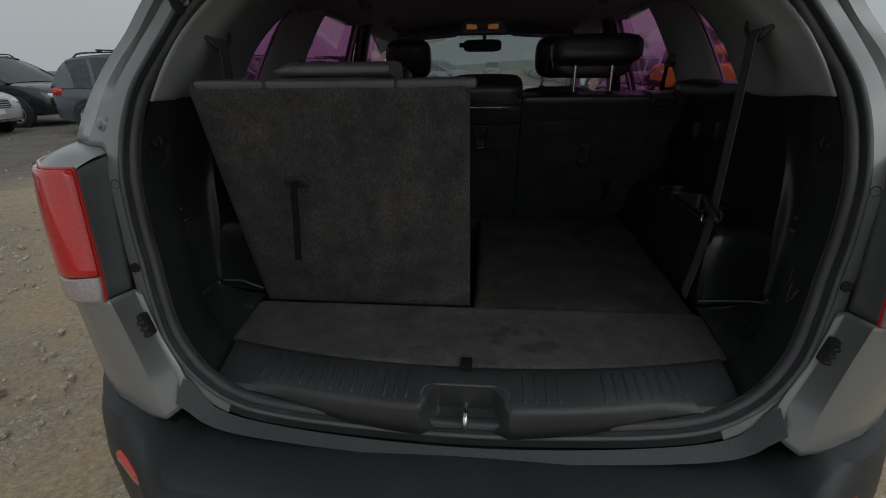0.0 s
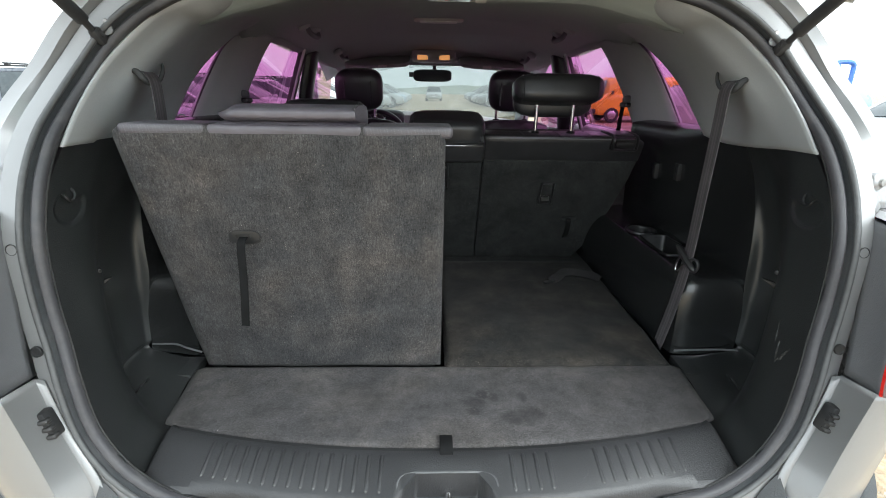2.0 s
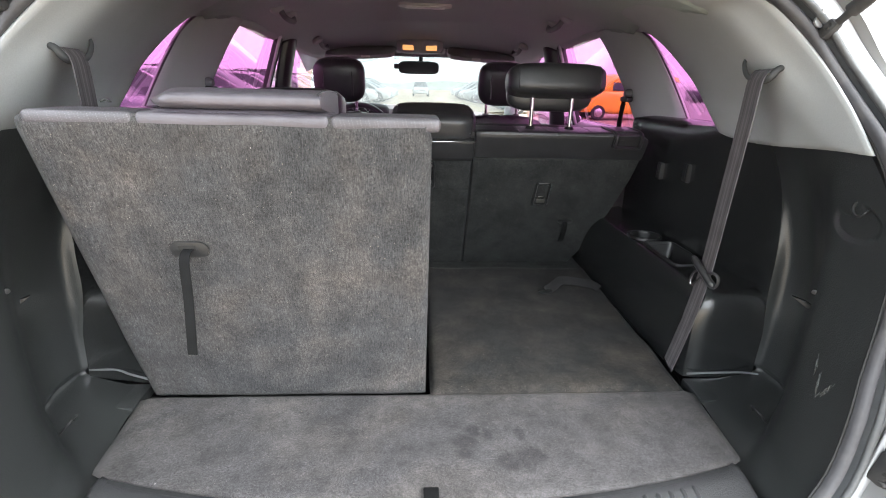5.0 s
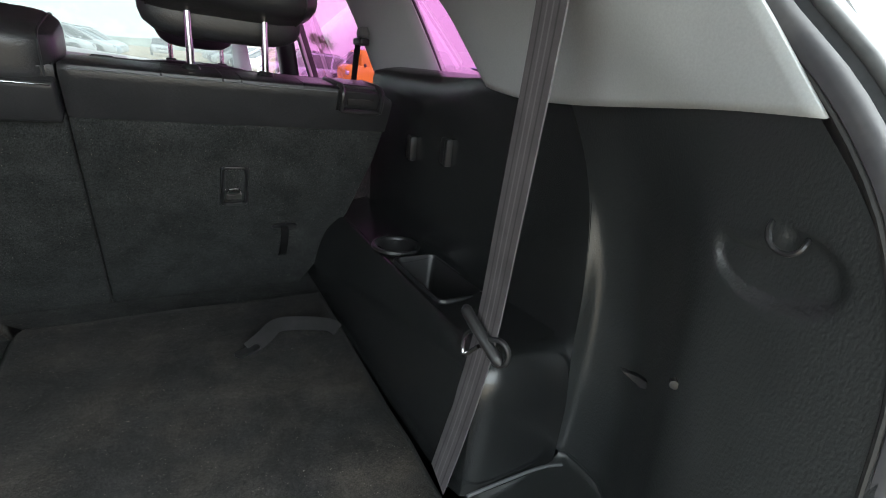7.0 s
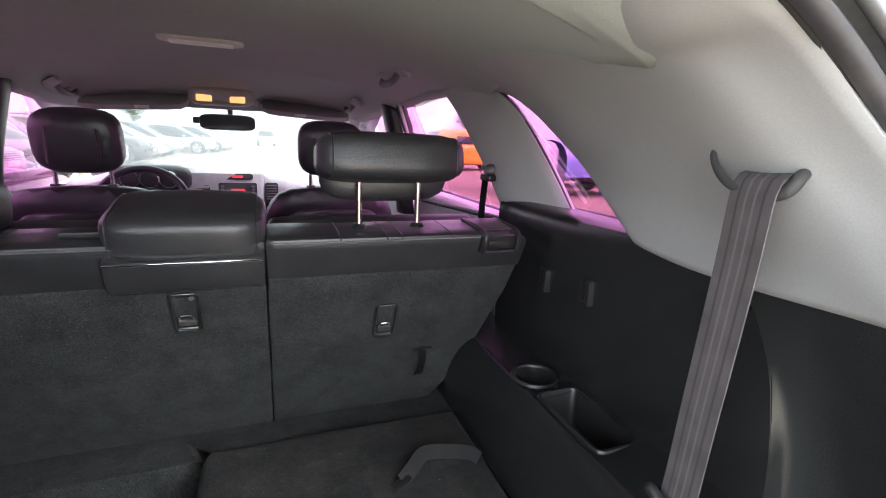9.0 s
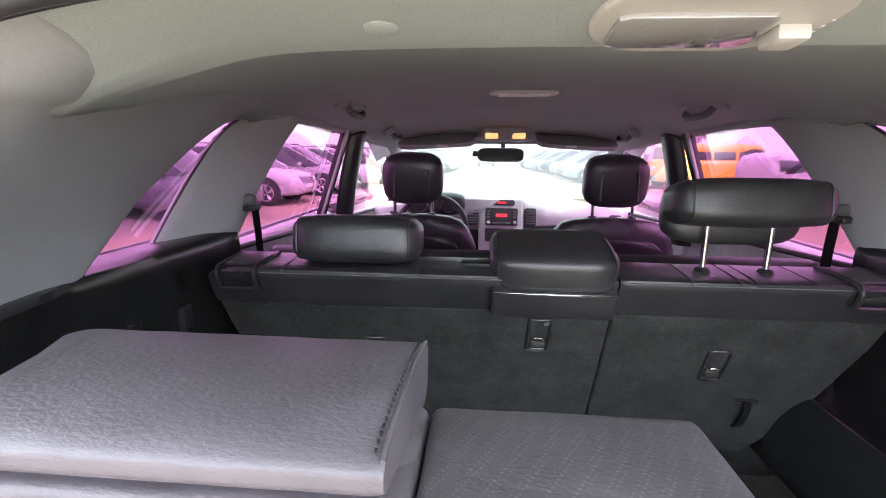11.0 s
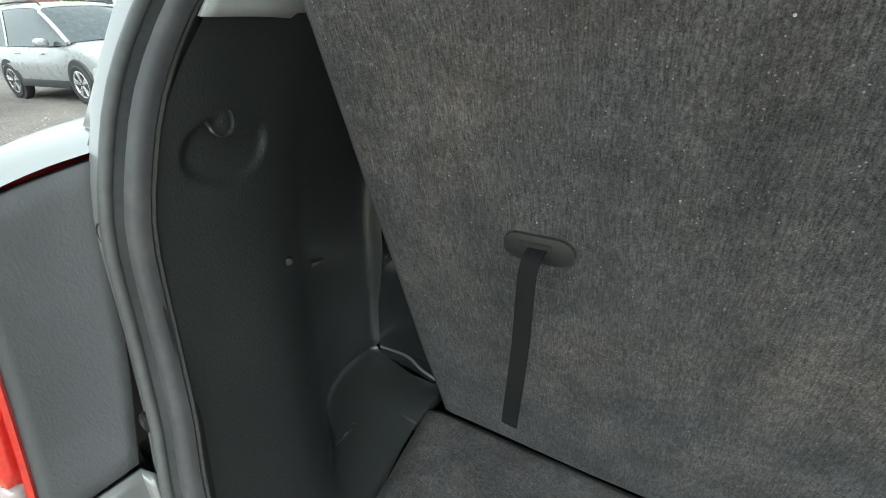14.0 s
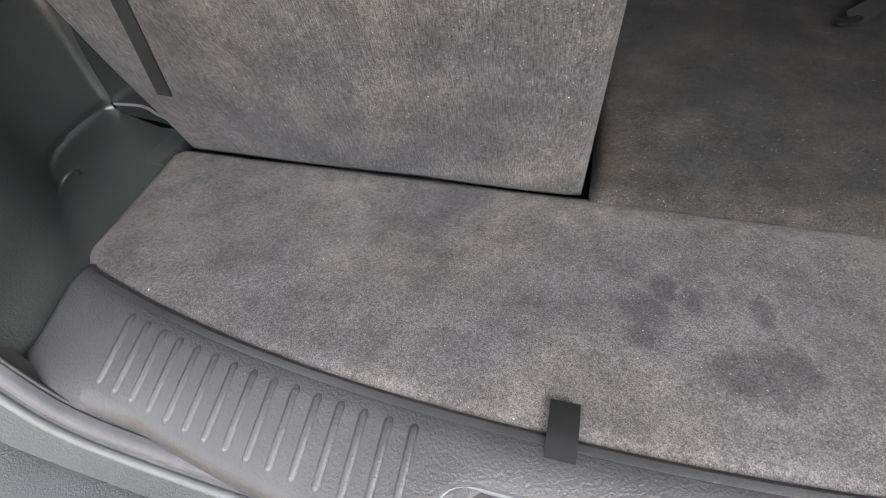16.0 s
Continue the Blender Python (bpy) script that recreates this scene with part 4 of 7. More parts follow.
def build_armrest(side):
    """Wheel arch box with a moulded cup holder and an open tray."""
    arm = part("wheel_arch_box", sided(grid(smooth_rows([inset(row, side) for row in [
        [(0.690, 1.206, 0.79), (0.62, 1.208, 0.788), (0.565, 1.212, 0.785), (0.545, 1.225, 0.783), (0.540, 1.30, 0.78), (0.538, 1.5, 0.78), (0.542, 2.15, 0.78)],
        [(0.690, 1.207, 0.88), (0.62, 1.209, 0.88), (0.565, 1.214, 0.88), (0.546, 1.228, 0.88), (0.541, 1.30, 0.87), (0.541, 1.5, 0.87), (0.547, 2.15, 0.87)],
        [(0.690, 1.210, 0.945), (0.62, 1.212, 0.945), (0.567, 1.218, 0.945), (0.550, 1.233, 0.945), (0.546, 1.30, 0.94), (0.550, 1.5, 0.925), (0.556, 2.15, 0.915)],
        [(0.690, 1.220, 0.968), (0.62, 1.223, 0.968), (0.574, 1.229, 0.967), (0.558, 1.245, 0.966), (0.555, 1.30, 0.963), (0.562, 1.5, 0.950), (0.569, 2.15, 0.938)],
        [(0.690, 1.240, 0.977), (0.63, 1.243, 0.977), (0.590, 1.25, 0.977), (0.577, 1.265, 0.976), (0.573, 1.30, 0.974), (0.579, 1.5, 0.966), (0.586, 2.15, 0.955)],
        [(0.690, 1.275, 0.972), (0.64, 1.277, 0.972), (0.612, 1.282, 0.972), (0.600, 1.292, 0.971), (0.594, 1.32, 0.970), (0.599, 1.5, 0.962), (0.606, 2.15, 0.950)]]], 30, 60)), side), BOX_PLASTIC, suv, "black moulded wheel arch trim with cup holder")
    # top deck, with holes for cup and tray
    deck = bmesh.new()
    cup, tray = (0.622, 1.620, 0.040), (0.630, 1.468, 0.074, 0.158)

    def hole(x, y):
        return (x - cup[0]) ** 2 + (y - cup[1]) ** 2 < cup[2] ** 2 or (abs(x - tray[0] + 0.004) < tray[2] / 2 and abs(y - tray[1]) < tray[3] / 2)
    n, m = 52, 270
    vs = {}
    for i in range(n + 1):
        for j in range(m + 1):
            y = 1.243 + (2.15 - 1.243) * j / m
            x0 = float(np.interp(y, [1.243, 1.26, 1.3, 1.5, 1.9], [0.62, 0.583, 0.573, 0.579, 0.586]))
            x = x0 + (0.695 - x0) * i / n
            vs[i, j] = (x, y, float(np.interp(y, [1.24, 1.3, 1.5, 1.9], [0.977, 0.974, 0.966, 0.955])) + 0.012 * (i / n) ** 2)
    made = {}
    for i in range(n):
        for j in range(m):
            q = [(i, j), (i + 1, j), (i + 1, j + 1), (i, j + 1)]
            cx, cy = sum(vs[k][0] for k in q) / 4, sum(vs[k][1] for k in q) / 4
            if hole(cx, cy):
                continue
            for k in q:
                if k not in made:
                    made[k] = deck.verts.new(vs[k])
            deck.faces.new([made[k] for k in q])
    bmesh.ops.recalc_face_normals(deck, faces=deck.faces)
    part("armrest_deck", sided(deck, side), BOX_PLASTIC, arm)
    part("cup_holder", sided(moved(lathe([(0.0, -0.05), (0.032, -0.05), (0.035, -0.046), (0.038, 0.0), (0.0385, 0.004), (0.041, 0.0065), (0.0455, 0.006), (0.047, 0.001)], 40), pose(cup[0], cup[1], 0.966)), side), PLASTIC_SMOOTH, arm)
    rim = [(x + tray[0] - 0.004, y + tray[1]) for x, y in rounded(tray[2] + 0.004, tray[3] + 0.004, 0.014)]
    rows = [[(tray[0] - 0.004 + (x - tray[0] + 0.004) * s, tray[1] + (y - tray[1]) * s, z) for x, y in rim] for s, z in ((1.12, 0.968), (1.08, 0.9745), (1.02, 0.9745), (0.98, 0.967), (0.93, 0.91), (0.88, 0.905), (0.0, 0.905))]
    part("tray", sided(grid(rows, close_v=True), side), PLASTIC_SMOOTH, arm, "open tray")
    return arm


def hollow_depth(y, z):
    """Comma shaped hand hollow round the bag hook."""
    u, v = (y - 1.006) / 0.044, (z - 1.187) / 0.027
    d = (u * u + v * v) ** 0.5
    f = min(1, max(0, (1.06 - d) / 0.22))
    c = math.hypot((y - 1.032) / 0.030, (z - 1.211) / 0.018)
    g = min(1, max(0, (c - 0.8) / 0.3))
    f, g = f * f * (3 - 2 * f), g * g * (3 - 2 * g)
    return 0.0042 * f * g


def build_trim(side):
    rows = [[(p[0] + hollow_depth(p[1], p[2]), p[1], p[2]) for p in row] for row in smooth_rows([inset(q, side) for q in lift(TRIM_LOW)], 150, 110)]
    return part("side_trim", sided(grid(rows), side), PLASTIC, suv, "black grained plastic side trim of the luggage space")


def build_hook(side):
    """A bag hook moulded over the hollow."""
    return part("bag_hook", sided(tube(spline([(0.606, 1.016, 1.216), (0.599, 1.014, 1.210), (0.596, 1.010, 1.203), (0.5955, 1.004, 1.199), (0.595, 0.997, 1.199), (0.595, 0.992, 1.203), (0.597, 0.991, 1.207), (0.602, 0.992, 1.210)], 28), [0.0024] * 10 + [0.0020] * 18, 8), side), PLASTIC_SMOOTH, suv, "moulded bag hook over its hollow")


for side in (1, -1):
    build_trim(side)
    part("window_ledge", sided(grid(smooth_rows([inset(q, side) for q in lift(WALL)], 36, 30)), side), BOX_PLASTIC, suv)
    solid(part("upper_trim", sided(grid(smooth_rows(UPPER, 44, 44)), side), TRIM, suv, "pale grey pillar trim"), 0.004, 1)
    solid(part("pillar_trim", sided(grid(smooth_rows(PILLAR, 26, 24)), side), TRIM, suv, "pale grey roof pillar trim"), 0.004, 1)
    build_armrest(side)
    part("floor_gusset", sided(rbox(0.12, 0.075, 0.02, 0.003, 2, at=(0.607, 1.180, 0.768)), side), PLASTIC, suv)
    build_hook(side)
    # pale tube paints the arch's worn lower edge and the highlight on it
    part("arch_edge", sided(tube(spline(inset([(0.548, 1.206, 0.797), (0.60, 1.204, 0.800), (0.66, 1.2, 0.803), (0.690, 1.19, 0.806)] if side > 0 else [(0.548, 1.206, 0.797), (0.58, 1.206, 0.808), (0.62, 1.206, 0.812), (0.688, 1.206, 0.812)], side), 16), 0.0022, 6), side), PLASTIC_GREY, suv)
    # cover in the seat's side gap; its black stands in for the gap's shade
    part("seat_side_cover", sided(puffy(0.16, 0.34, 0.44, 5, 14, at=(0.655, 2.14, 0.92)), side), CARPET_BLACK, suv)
    for sy, sz in ((1.690, 1.143), (1.558, 1.160)):
        part("clip_slot", sided(merge(rbox(0.010, 0.030, 0.046, 0.006, 3, at=(0.672, sy, sz)), rbox(0.016, 0.012, 0.046, 0.005, 2, at=(0.667, sy - 0.016, sz))), side), PLASTIC_SMOOTH, suv)
    part("trim_clip", sided(merge(moved(prism([(-0.020, 0.007), (0.0, 0.003), (0.014, -0.004), (0.014, -0.011), (0.004, -0.010)], 0.009, 0.002), pose(0.660, 1.105, 1.012, 90, 0, -38))), side), PLASTIC_SMOOTH, suv)
    part("screw_head", sided(merge(rbox(0.010, 0.012, 0.015, 0.004, 2, at=(0.618, 1.040, 1.070), turn=(0, 0, -30)), moved(lathe([(0.0, 0.006), (0.004, 0.005), (0.005, 0.0)], 12), pose(0.617, 1.048, 1.060, 0, -90, 30))), side), PLASTIC_SMOOTH, suv)
    part("lashing_eye", sided(tube(spline([(0.60, 1.045, 0.806), (0.587, 1.052, 0.822), (0.587, 1.07, 0.822), (0.60, 1.078, 0.806)], 12), 0.002, 8), side), PLASTIC_SMOOTH, suv)


def trim_x(y, z):
    """Where the side trim lies at a height and depth."""
    return float(np.interp(z, [h for h, _ in TRIM_LOW], [np.interp(y, [p[1] for p in pts], [p[0] for p in pts]) for _, pts in TRIM_LOW]))


rng = random.Random(8)
for a, b, n in (((0.967, 0.968), (0.953, 0.930), 7), ((0.953, 0.930), (0.936, 0.957), 9), ((0.948, 0.938), (0.934, 0.966), 6), ((0.985, 0.985), (0.972, 0.952), 4)):
    for _ in range(n):
        pts = []
        for t in np.linspace(rng.uniform(0, 0.4), rng.uniform(0.6, 1), 5):
            y, z = a[0] + (b[0] - a[0]) * t + rng.uniform(-0.003, 0.003), a[1] + (b[1] - a[1]) * t + rng.uniform(-0.003, 0.003)
            pts.append((trim_x(y, z) - 0.0003, y, z))
        part("scuff", tube(pts, rng.uniform(0.0002, 0.0004), 5), SCUFF_AND_GLINT, suv)

# ---- glass and doors ----
def glass_x(z):
    return 0.755 - (z - 1.275) * 0.36


def pane(name, yz, material, side, parent, label):
    bm = bmesh.new()
    bm.faces.new([bm.verts.new((glass_x(z), y, z)) for y, z in yz])
    ob = part(name, sided(bm, side), material, parent, label, sharp=0)
    return ob


for side in (1, -1):
    pane("quarter_glass", [(1.28, 1.20), (1.76, 1.20), (2.06, 1.60), (1.55, 1.60)], PINK_GLASS, side, suv, "side window with pink film")
    part("glass_edge", sided(tube(spline([(0.734, 1.686, 1.258), (0.716, 1.742, 1.34), (0.698, 1.806, 1.42), (0.682, 1.882, 1.49), (0.664, 1.966, 1.54)], 16), 0.0032, 8), side), RUBBER, suv)
    part("glass_sill", sided(tube([(0.752, 1.40, 1.283), (0.752, 1.72, 1.279)], 0.005, 8), side), RUBBER, suv)
    door = part("rear_door", sided(rbox(0.09, 1.02, 0.72, 0.03, 3, at=(0.80, 2.36, 0.845)), side), DOOR_TRIM, suv, "rear door with pale inner trim and pink filmed window")
    pane("door_glass", [(1.765, 1.20), (1.765, 1.08), (2.80, 1.06), (2.80, 1.62), (2.065, 1.60)], PINK_GLASS, side, door, "pink filmed window")
    part("window_seal", sided(tube([(0.752, 1.82, 1.218), (0.752, 2.76, 1.165)], 0.008, 8), side), RUBBER, door)
    part("frame_bar", sided(merge(rbox(0.03, 0.05, 0.44, 0.01, 2, at=(0.71, 2.735, 1.36), turn=(0, -19, 0))), side), RUBBER, door)
    part("frame_strip", sided(rbox(0.012, 0.018, 0.42, 0.005, 2, at=(0.69, 2.700, 1.37), turn=(0, -19, 0)), side), DOOR_TRIM, door)
    solid(part("centre_pillar", sided(grid(smooth_rows([[(0.73, 2.78, 1.10), (0.69, 2.80, 1.10), (0.685, 2.88, 1.10), (0.73, 2.92, 1.10)], [(0.70, 2.78, 1.32), (0.655, 2.80, 1.32), (0.65, 2.86, 1.32), (0.69, 2.90, 1.32)], [(0.65, 2.78, 1.54), (0.60, 2.80, 1.56), (0.595, 2.86, 1.56), (0.64, 2.90, 1.54)]], 14, 12)), side), PLASTIC_SMOOTH, suv, "black centre pillar cover"), 0.004, 1)
    fdoor = part("front_door", sided(rbox(0.09, 1.0, 0.66, 0.03, 3, at=(0.80, 3.40, 0.80)), side), DOOR_TRIM, suv, "front door with pale inner trim")
    pane("door_glass", [(2.84, 1.04), (4.0, 1.02), (4.0, 1.12), (3.50, 1.56), (2.84, 1.62)], PINK_GLASS, side, fdoor, "pink filmed window")
    part("window_seal", sided(tube([(0.752, 2.90, 1.16), (0.752, 3.9, 1.11)], 0.009, 8), side), RUBBER, fdoor)
    solid(part("front_pillar", sided(grid(smooth_rows([[(0.52, 3.27, 1.55), (0.56, 3.22, 1.54), (0.64, 3.24, 1.53)], [(0.575, 3.62, 1.37), (0.605, 3.57, 1.36), (0.645, 3.58, 1.35)], [(0.64, 4.05, 1.13), (0.68, 3.97, 1.12), (0.74, 3.98, 1.11)]], 16, 10)), side), TRIM, suv), 0.02, 1)
    part("roof_rail", sided(tube(spline([(0.64, 2.0, 1.56), (0.655, 2.4, 1.565), (0.64, 2.9, 1.56), (0.60, 3.3, 1.545)], 20), 0.03, 10), side), HEADLINER, suv)
    mirror = part("side_mirror", sided(puffy(0.22, 0.12, 0.15, 3.5, 12, at=(1.02, 3.72, 1.12)), side), SILVER, suv, "silver outside mirror")
    part("mirror_face", sided(rbox(0.17, 0.006, 0.11, 0.03, 3, at=(1.02, 3.658, 1.12)), side), CHROME, mirror)
screen = part("windscreen", grid([[(u * (0.53 + 0.13 * v), 3.34 + 0.80 * v - 0.08 * u * u, 1.555 - 0.42 * v) for u in np.linspace(-1, 1, 13)] for v in np.linspace(0, 1, 6)]), DIMMING_GLASS, suv, "windscreen with darkened glass", sharp=0)
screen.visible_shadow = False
part("bonnet", grid(smooth_rows([[(-0.80, 4.15, 1.05), (-0.4, 4.14, 1.10), (0, 4.13, 1.11), (0.4, 4.14, 1.10), (0.80, 4.15, 1.05)], [(-0.78, 4.6, 1.0), (-0.4, 4.6, 1.05), (0, 4.6, 1.06), (0.4, 4.6, 1.05), (0.78, 4.6, 1.0)], [(-0.7, 5.1, 0.85), (-0.4, 5.15, 0.90), (0, 5.18, 0.91), (0.4, 5.15, 0.90), (0.7, 5.1, 0.85)]], 10, 16)), SILVER, suv)
for side in (1, -1):
    part("front_wing", sided(rbox(0.10, 1.3, 0.5, 0.04, 3, at=(0.86, 4.5, 0.75)), side), SILVER, suv)
    part("rear_door_skin", sided(rbox(0.02, 2.0, 0.8, 0.01, 2, at=(0.88, 2.9, 0.80)), side), SILVER, suv)
    for wy in (1.55, 4.25):
        w = part("wheel", sided(moved(lathe([(0.20, 0.10), (0.30, 0.11), (0.345, 0.08), (0.352, 0.0), (0.345, -0.08), (0.30, -0.11), (0.20, -0.10)], 36, "X"), pose(0.80, wy, 0.345)), side), RUBBER, suv, "black tyred wheel")
        part("rim", sided(moved(lathe([(0.0, 0.07), (0.06, 0.075), (0.19, 0.06), (0.215, 0.09)], 36, "X"), pose(0.80, wy, 0.345)), side), STEEL, w)
part("floor_pan", rbox(1.42, 3.3, 0.06, 0.02, 2, at=(0, 2.6, 0.46)), CARPET_DARK, suv, "dark carpeted floor pan")
part("luggage_pan", rbox(1.3, 0.42, 0.05, 0.01, 2, at=(0, 1.03, 0.60)), CARPET_DARK, suv)
part("floor_step", rbox(1.36, 0.30, 0.30, 0.02, 2, at=(0, 1.97, 0.622)), CARPET_DARK, suv)
part("firewall", rbox(1.5, 0.08, 0.75, 0.02, 2, at=(0, 4.12, 0.74)), DASH_DARK, suv)
for side in (1, -1):
    part("inner_side", sided(rbox(0.04, 1.2, 0.5, 0.01, 2, at=(0.73, 1.5, 0.62)), side), PLASTIC, suv)

# ---- luggage floor and sill ----
def panel_edge(x):
    """The rear edge of the floor panel."""
    a = abs(x)
    return 0.892 + 0.061 * (a / 0.48) ** 2.2 if a < 0.48 else 0.953 + (a - 0.48) * 0.75


def panel_z(y):
    return float(np.interp(y, [0.88, 1.165], [0.802, 0.779]))


def build_floor_panel():
    pan = thing("floor_panel", "dark grey carpeted luggage floor panel with damp hand marks", "floor panel")
    rows = []
    for v in np.linspace(0, 1, 26):
        row = []
        for u in np.linspace(-1, 1, 60):
            half = 0.514 + (0.549 - 0.514) * v
            x = half * u
            y0 = panel_edge(x * 0.508 / half) + 0.006
            y = y0 + (1.1775 - y0) * v
            z = panel_z(y) + 0.0012 * noise.noise(Vector((x * 14, y * 14, 1)))
            e = min(v, 1 - v) * 0.2
            z -= 0.004 * max(0, 1 - e / 0.006) + 0.006 * max(0, 1 - (1 - abs(u)) * half / 0.008)
            row.append((x, y, z))
        rows.append(row)
    solid(part("carpet", grid(rows), CARPET_FLOOR, pan, sharp=50), 0.03, -1)
    strap("pull_tab", [(0.0, 0.922, 0.8035), (0.0, 0.910, 0.806), (0.0, 0.894, 0.806), (0.0, 0.878, 0.798)], 0.022, WEBBING_DARK, pan, label="black webbing pull tab", thick=0.003, n=14)
    return pan


build_floor_panel()


def build_sill():
    sill = thing("sill_plate", "black plastic tailgate sill with raised ribs and scuffs", "sill plate")
    rows = []
    for x in np.linspace(-0.4868, 0.4868, 195):
        e = panel_edge(x)
        a = abs(x)
        rear = 0.803 + 0.30 * min(a, 0.34) ** 2 + 0.07 * max(0, a - 0.34)
        foot = min(0.768, 0.720 + 0.30 * x * x)
        dip = min(1.0, max(0.0, (0.080 - a) / 0.028))
        flat = [(e + 0.010, 0.785), (e + 0.004, 0.7955), (e - 0.006, 0.7985), (e - 0.020, 0.797), (e - 0.045, 0.790), (max(e - 0.078, rear + 0.004), 0.781), (rear + 0.001, 0.777), (rear - 0.002, 0.771), (rear - 0.004, (0.771 + foot) / 2), (rear - 0.004, foot)]
        scoop = flat[:4] + [(0.8585, 0.7925), (0.852, 0.790), (0.852, 0.768), (0.853, 0.741), (0.835, 0.733), (0.812, 0.727)]
        rows.append([(x, p[0] + (q[0] - p[0]) * dip, p[1] + (q[1] - p[1]) * dip) for p, q in zip(flat, scoop)])
    solid(part("plate", grid(rows), SILL_PLASTIC, sill, sharp=45), 0.003, 1)
    for side in (-1, 1):
        for i in range(15):
            x = side * (0.393 - i * 0.0205)
            e = panel_edge(x)
            y1, y0 = e - 0.013, e - 0.075
            if side > 0 and 0.17 < x < 0.24:
                continue
            part("rib", tube([(x, y0, 0.7805), (x, y0 + 0.0012, 0.7822), (x, y0 + 0.0035, 0.7832), (x, (y0 + y1) / 2, 0.7910), (x, y1 - 0.0035, 0.7987), (x, y1 - 0.0012, 0.7984), (x, y1, 0.7968)], [0.001, 0.0034, 0.0044, 0.0044, 0.0044, 0.0034, 0.001], 12), SILL_PLASTIC, sill)
            # pale dab paints the highlight that the worn rib end catches
            part("worn_tip_glint", puffy(0.0050, 0.0080, 0.0030, 2.4, 8, at=(x, y0 + 0.004, 0.7862), turn=(15, 0, 0)), SCUFF_AND_GLINT, sill)
    part("round_emblem", moved(merge(lathe([(0.0195, 0.0), (0.0205, 0.0016), (0.022, 0.0016), (0.023, 0.0)], 40), lathe([(0.0165, 0.0), (0.017, 0.001), (0.018, 0.0)], 40), rbox(0.022, 0.006, 0.002, 0.0006, 1), rbox(0.005, 0.014, 0.002, 0.0006, 1, at=(0.004, 0, 0))), pose(0.208, 0.858, 0.7915, 15, 0, 0)), SILL_PLASTIC, sill, "embossed round emblem")
    part("edge_strip", grid([[(x, panel_edge(x) - 0.0085, 0.7975), (x, panel_edge(x) - 0.0080, 0.8000), (x, panel_edge(x) - 0.0065, 0.8008), (x, panel_edge(x) + 0.003, 0.8008), (x, panel_edge(x) + 0.0045, 0.7995), (x, panel_edge(x) + 0.005, 0.790)] for x in np.linspace(-0.47, 0.47, 80)]), PLASTIC_SMOOTH, sill, "dark flat edge strip along the floor panel")
    # pale tube on the striker scoop's rim paints the light its edge catches
    part("scoop_rim", tube(spline([(-0.083, 0.803, 0.742), (-0.082, 0.806, 0.765), (-0.080, 0.822, 0.782), (-0.076, 0.842, 0.789), (-0.060, 0.8515, 0.7908), (-0.03, 0.8525, 0.791), (0.03, 0.8525, 0.791), (0.060, 0.8515, 0.7908), (0.076, 0.842, 0.789), (0.080, 0.822, 0.782), (0.082, 0.806, 0.765), (0.083, 0.803, 0.742)], 60), 0.0028, 8), SEAL_GREY, sill, "edge of the striker scoop, painted pale as a highlight")
    # dark liner over the plate's own scoop paints the shade inside it
    liner = []
    for x in np.linspace(-0.074, 0.074, 40):
        d = min(1.0, max(0.0, (0.080 - abs(x)) / 0.028))
        flat = [(0.815, 0.7805), (0.806, 0.777), (0.801, 0.771), (0.800, 0.755), (0.799, 0.740)]
        deep = [(0.8515, 0.7895), (0.8512, 0.768), (0.8522, 0.7417), (0.835, 0.7337), (0.811, 0.7277)]
        liner.append([(x, p[0] + (q[0] - p[0]) * d, p[1] + (q[1] - p[1]) * d + 0.0006) for p, q in zip(flat, deep)])
    part("scoop_shade", grid(liner), PLASTIC_SMOOTH, sill, "dark cover in the striker scoop, painted for its shade", sharp=30)
    part("striker", tube(spline([(0.002, 0.838, 0.735), (0.002, 0.812, 0.737), (0.002, 0.803, 0.745), (0.002, 0.812, 0.757), (0.002, 0.838, 0.761)], 20), 0.0052, 10), CHROME, sill, "bright steel striker loop")
    return sill


build_sill()


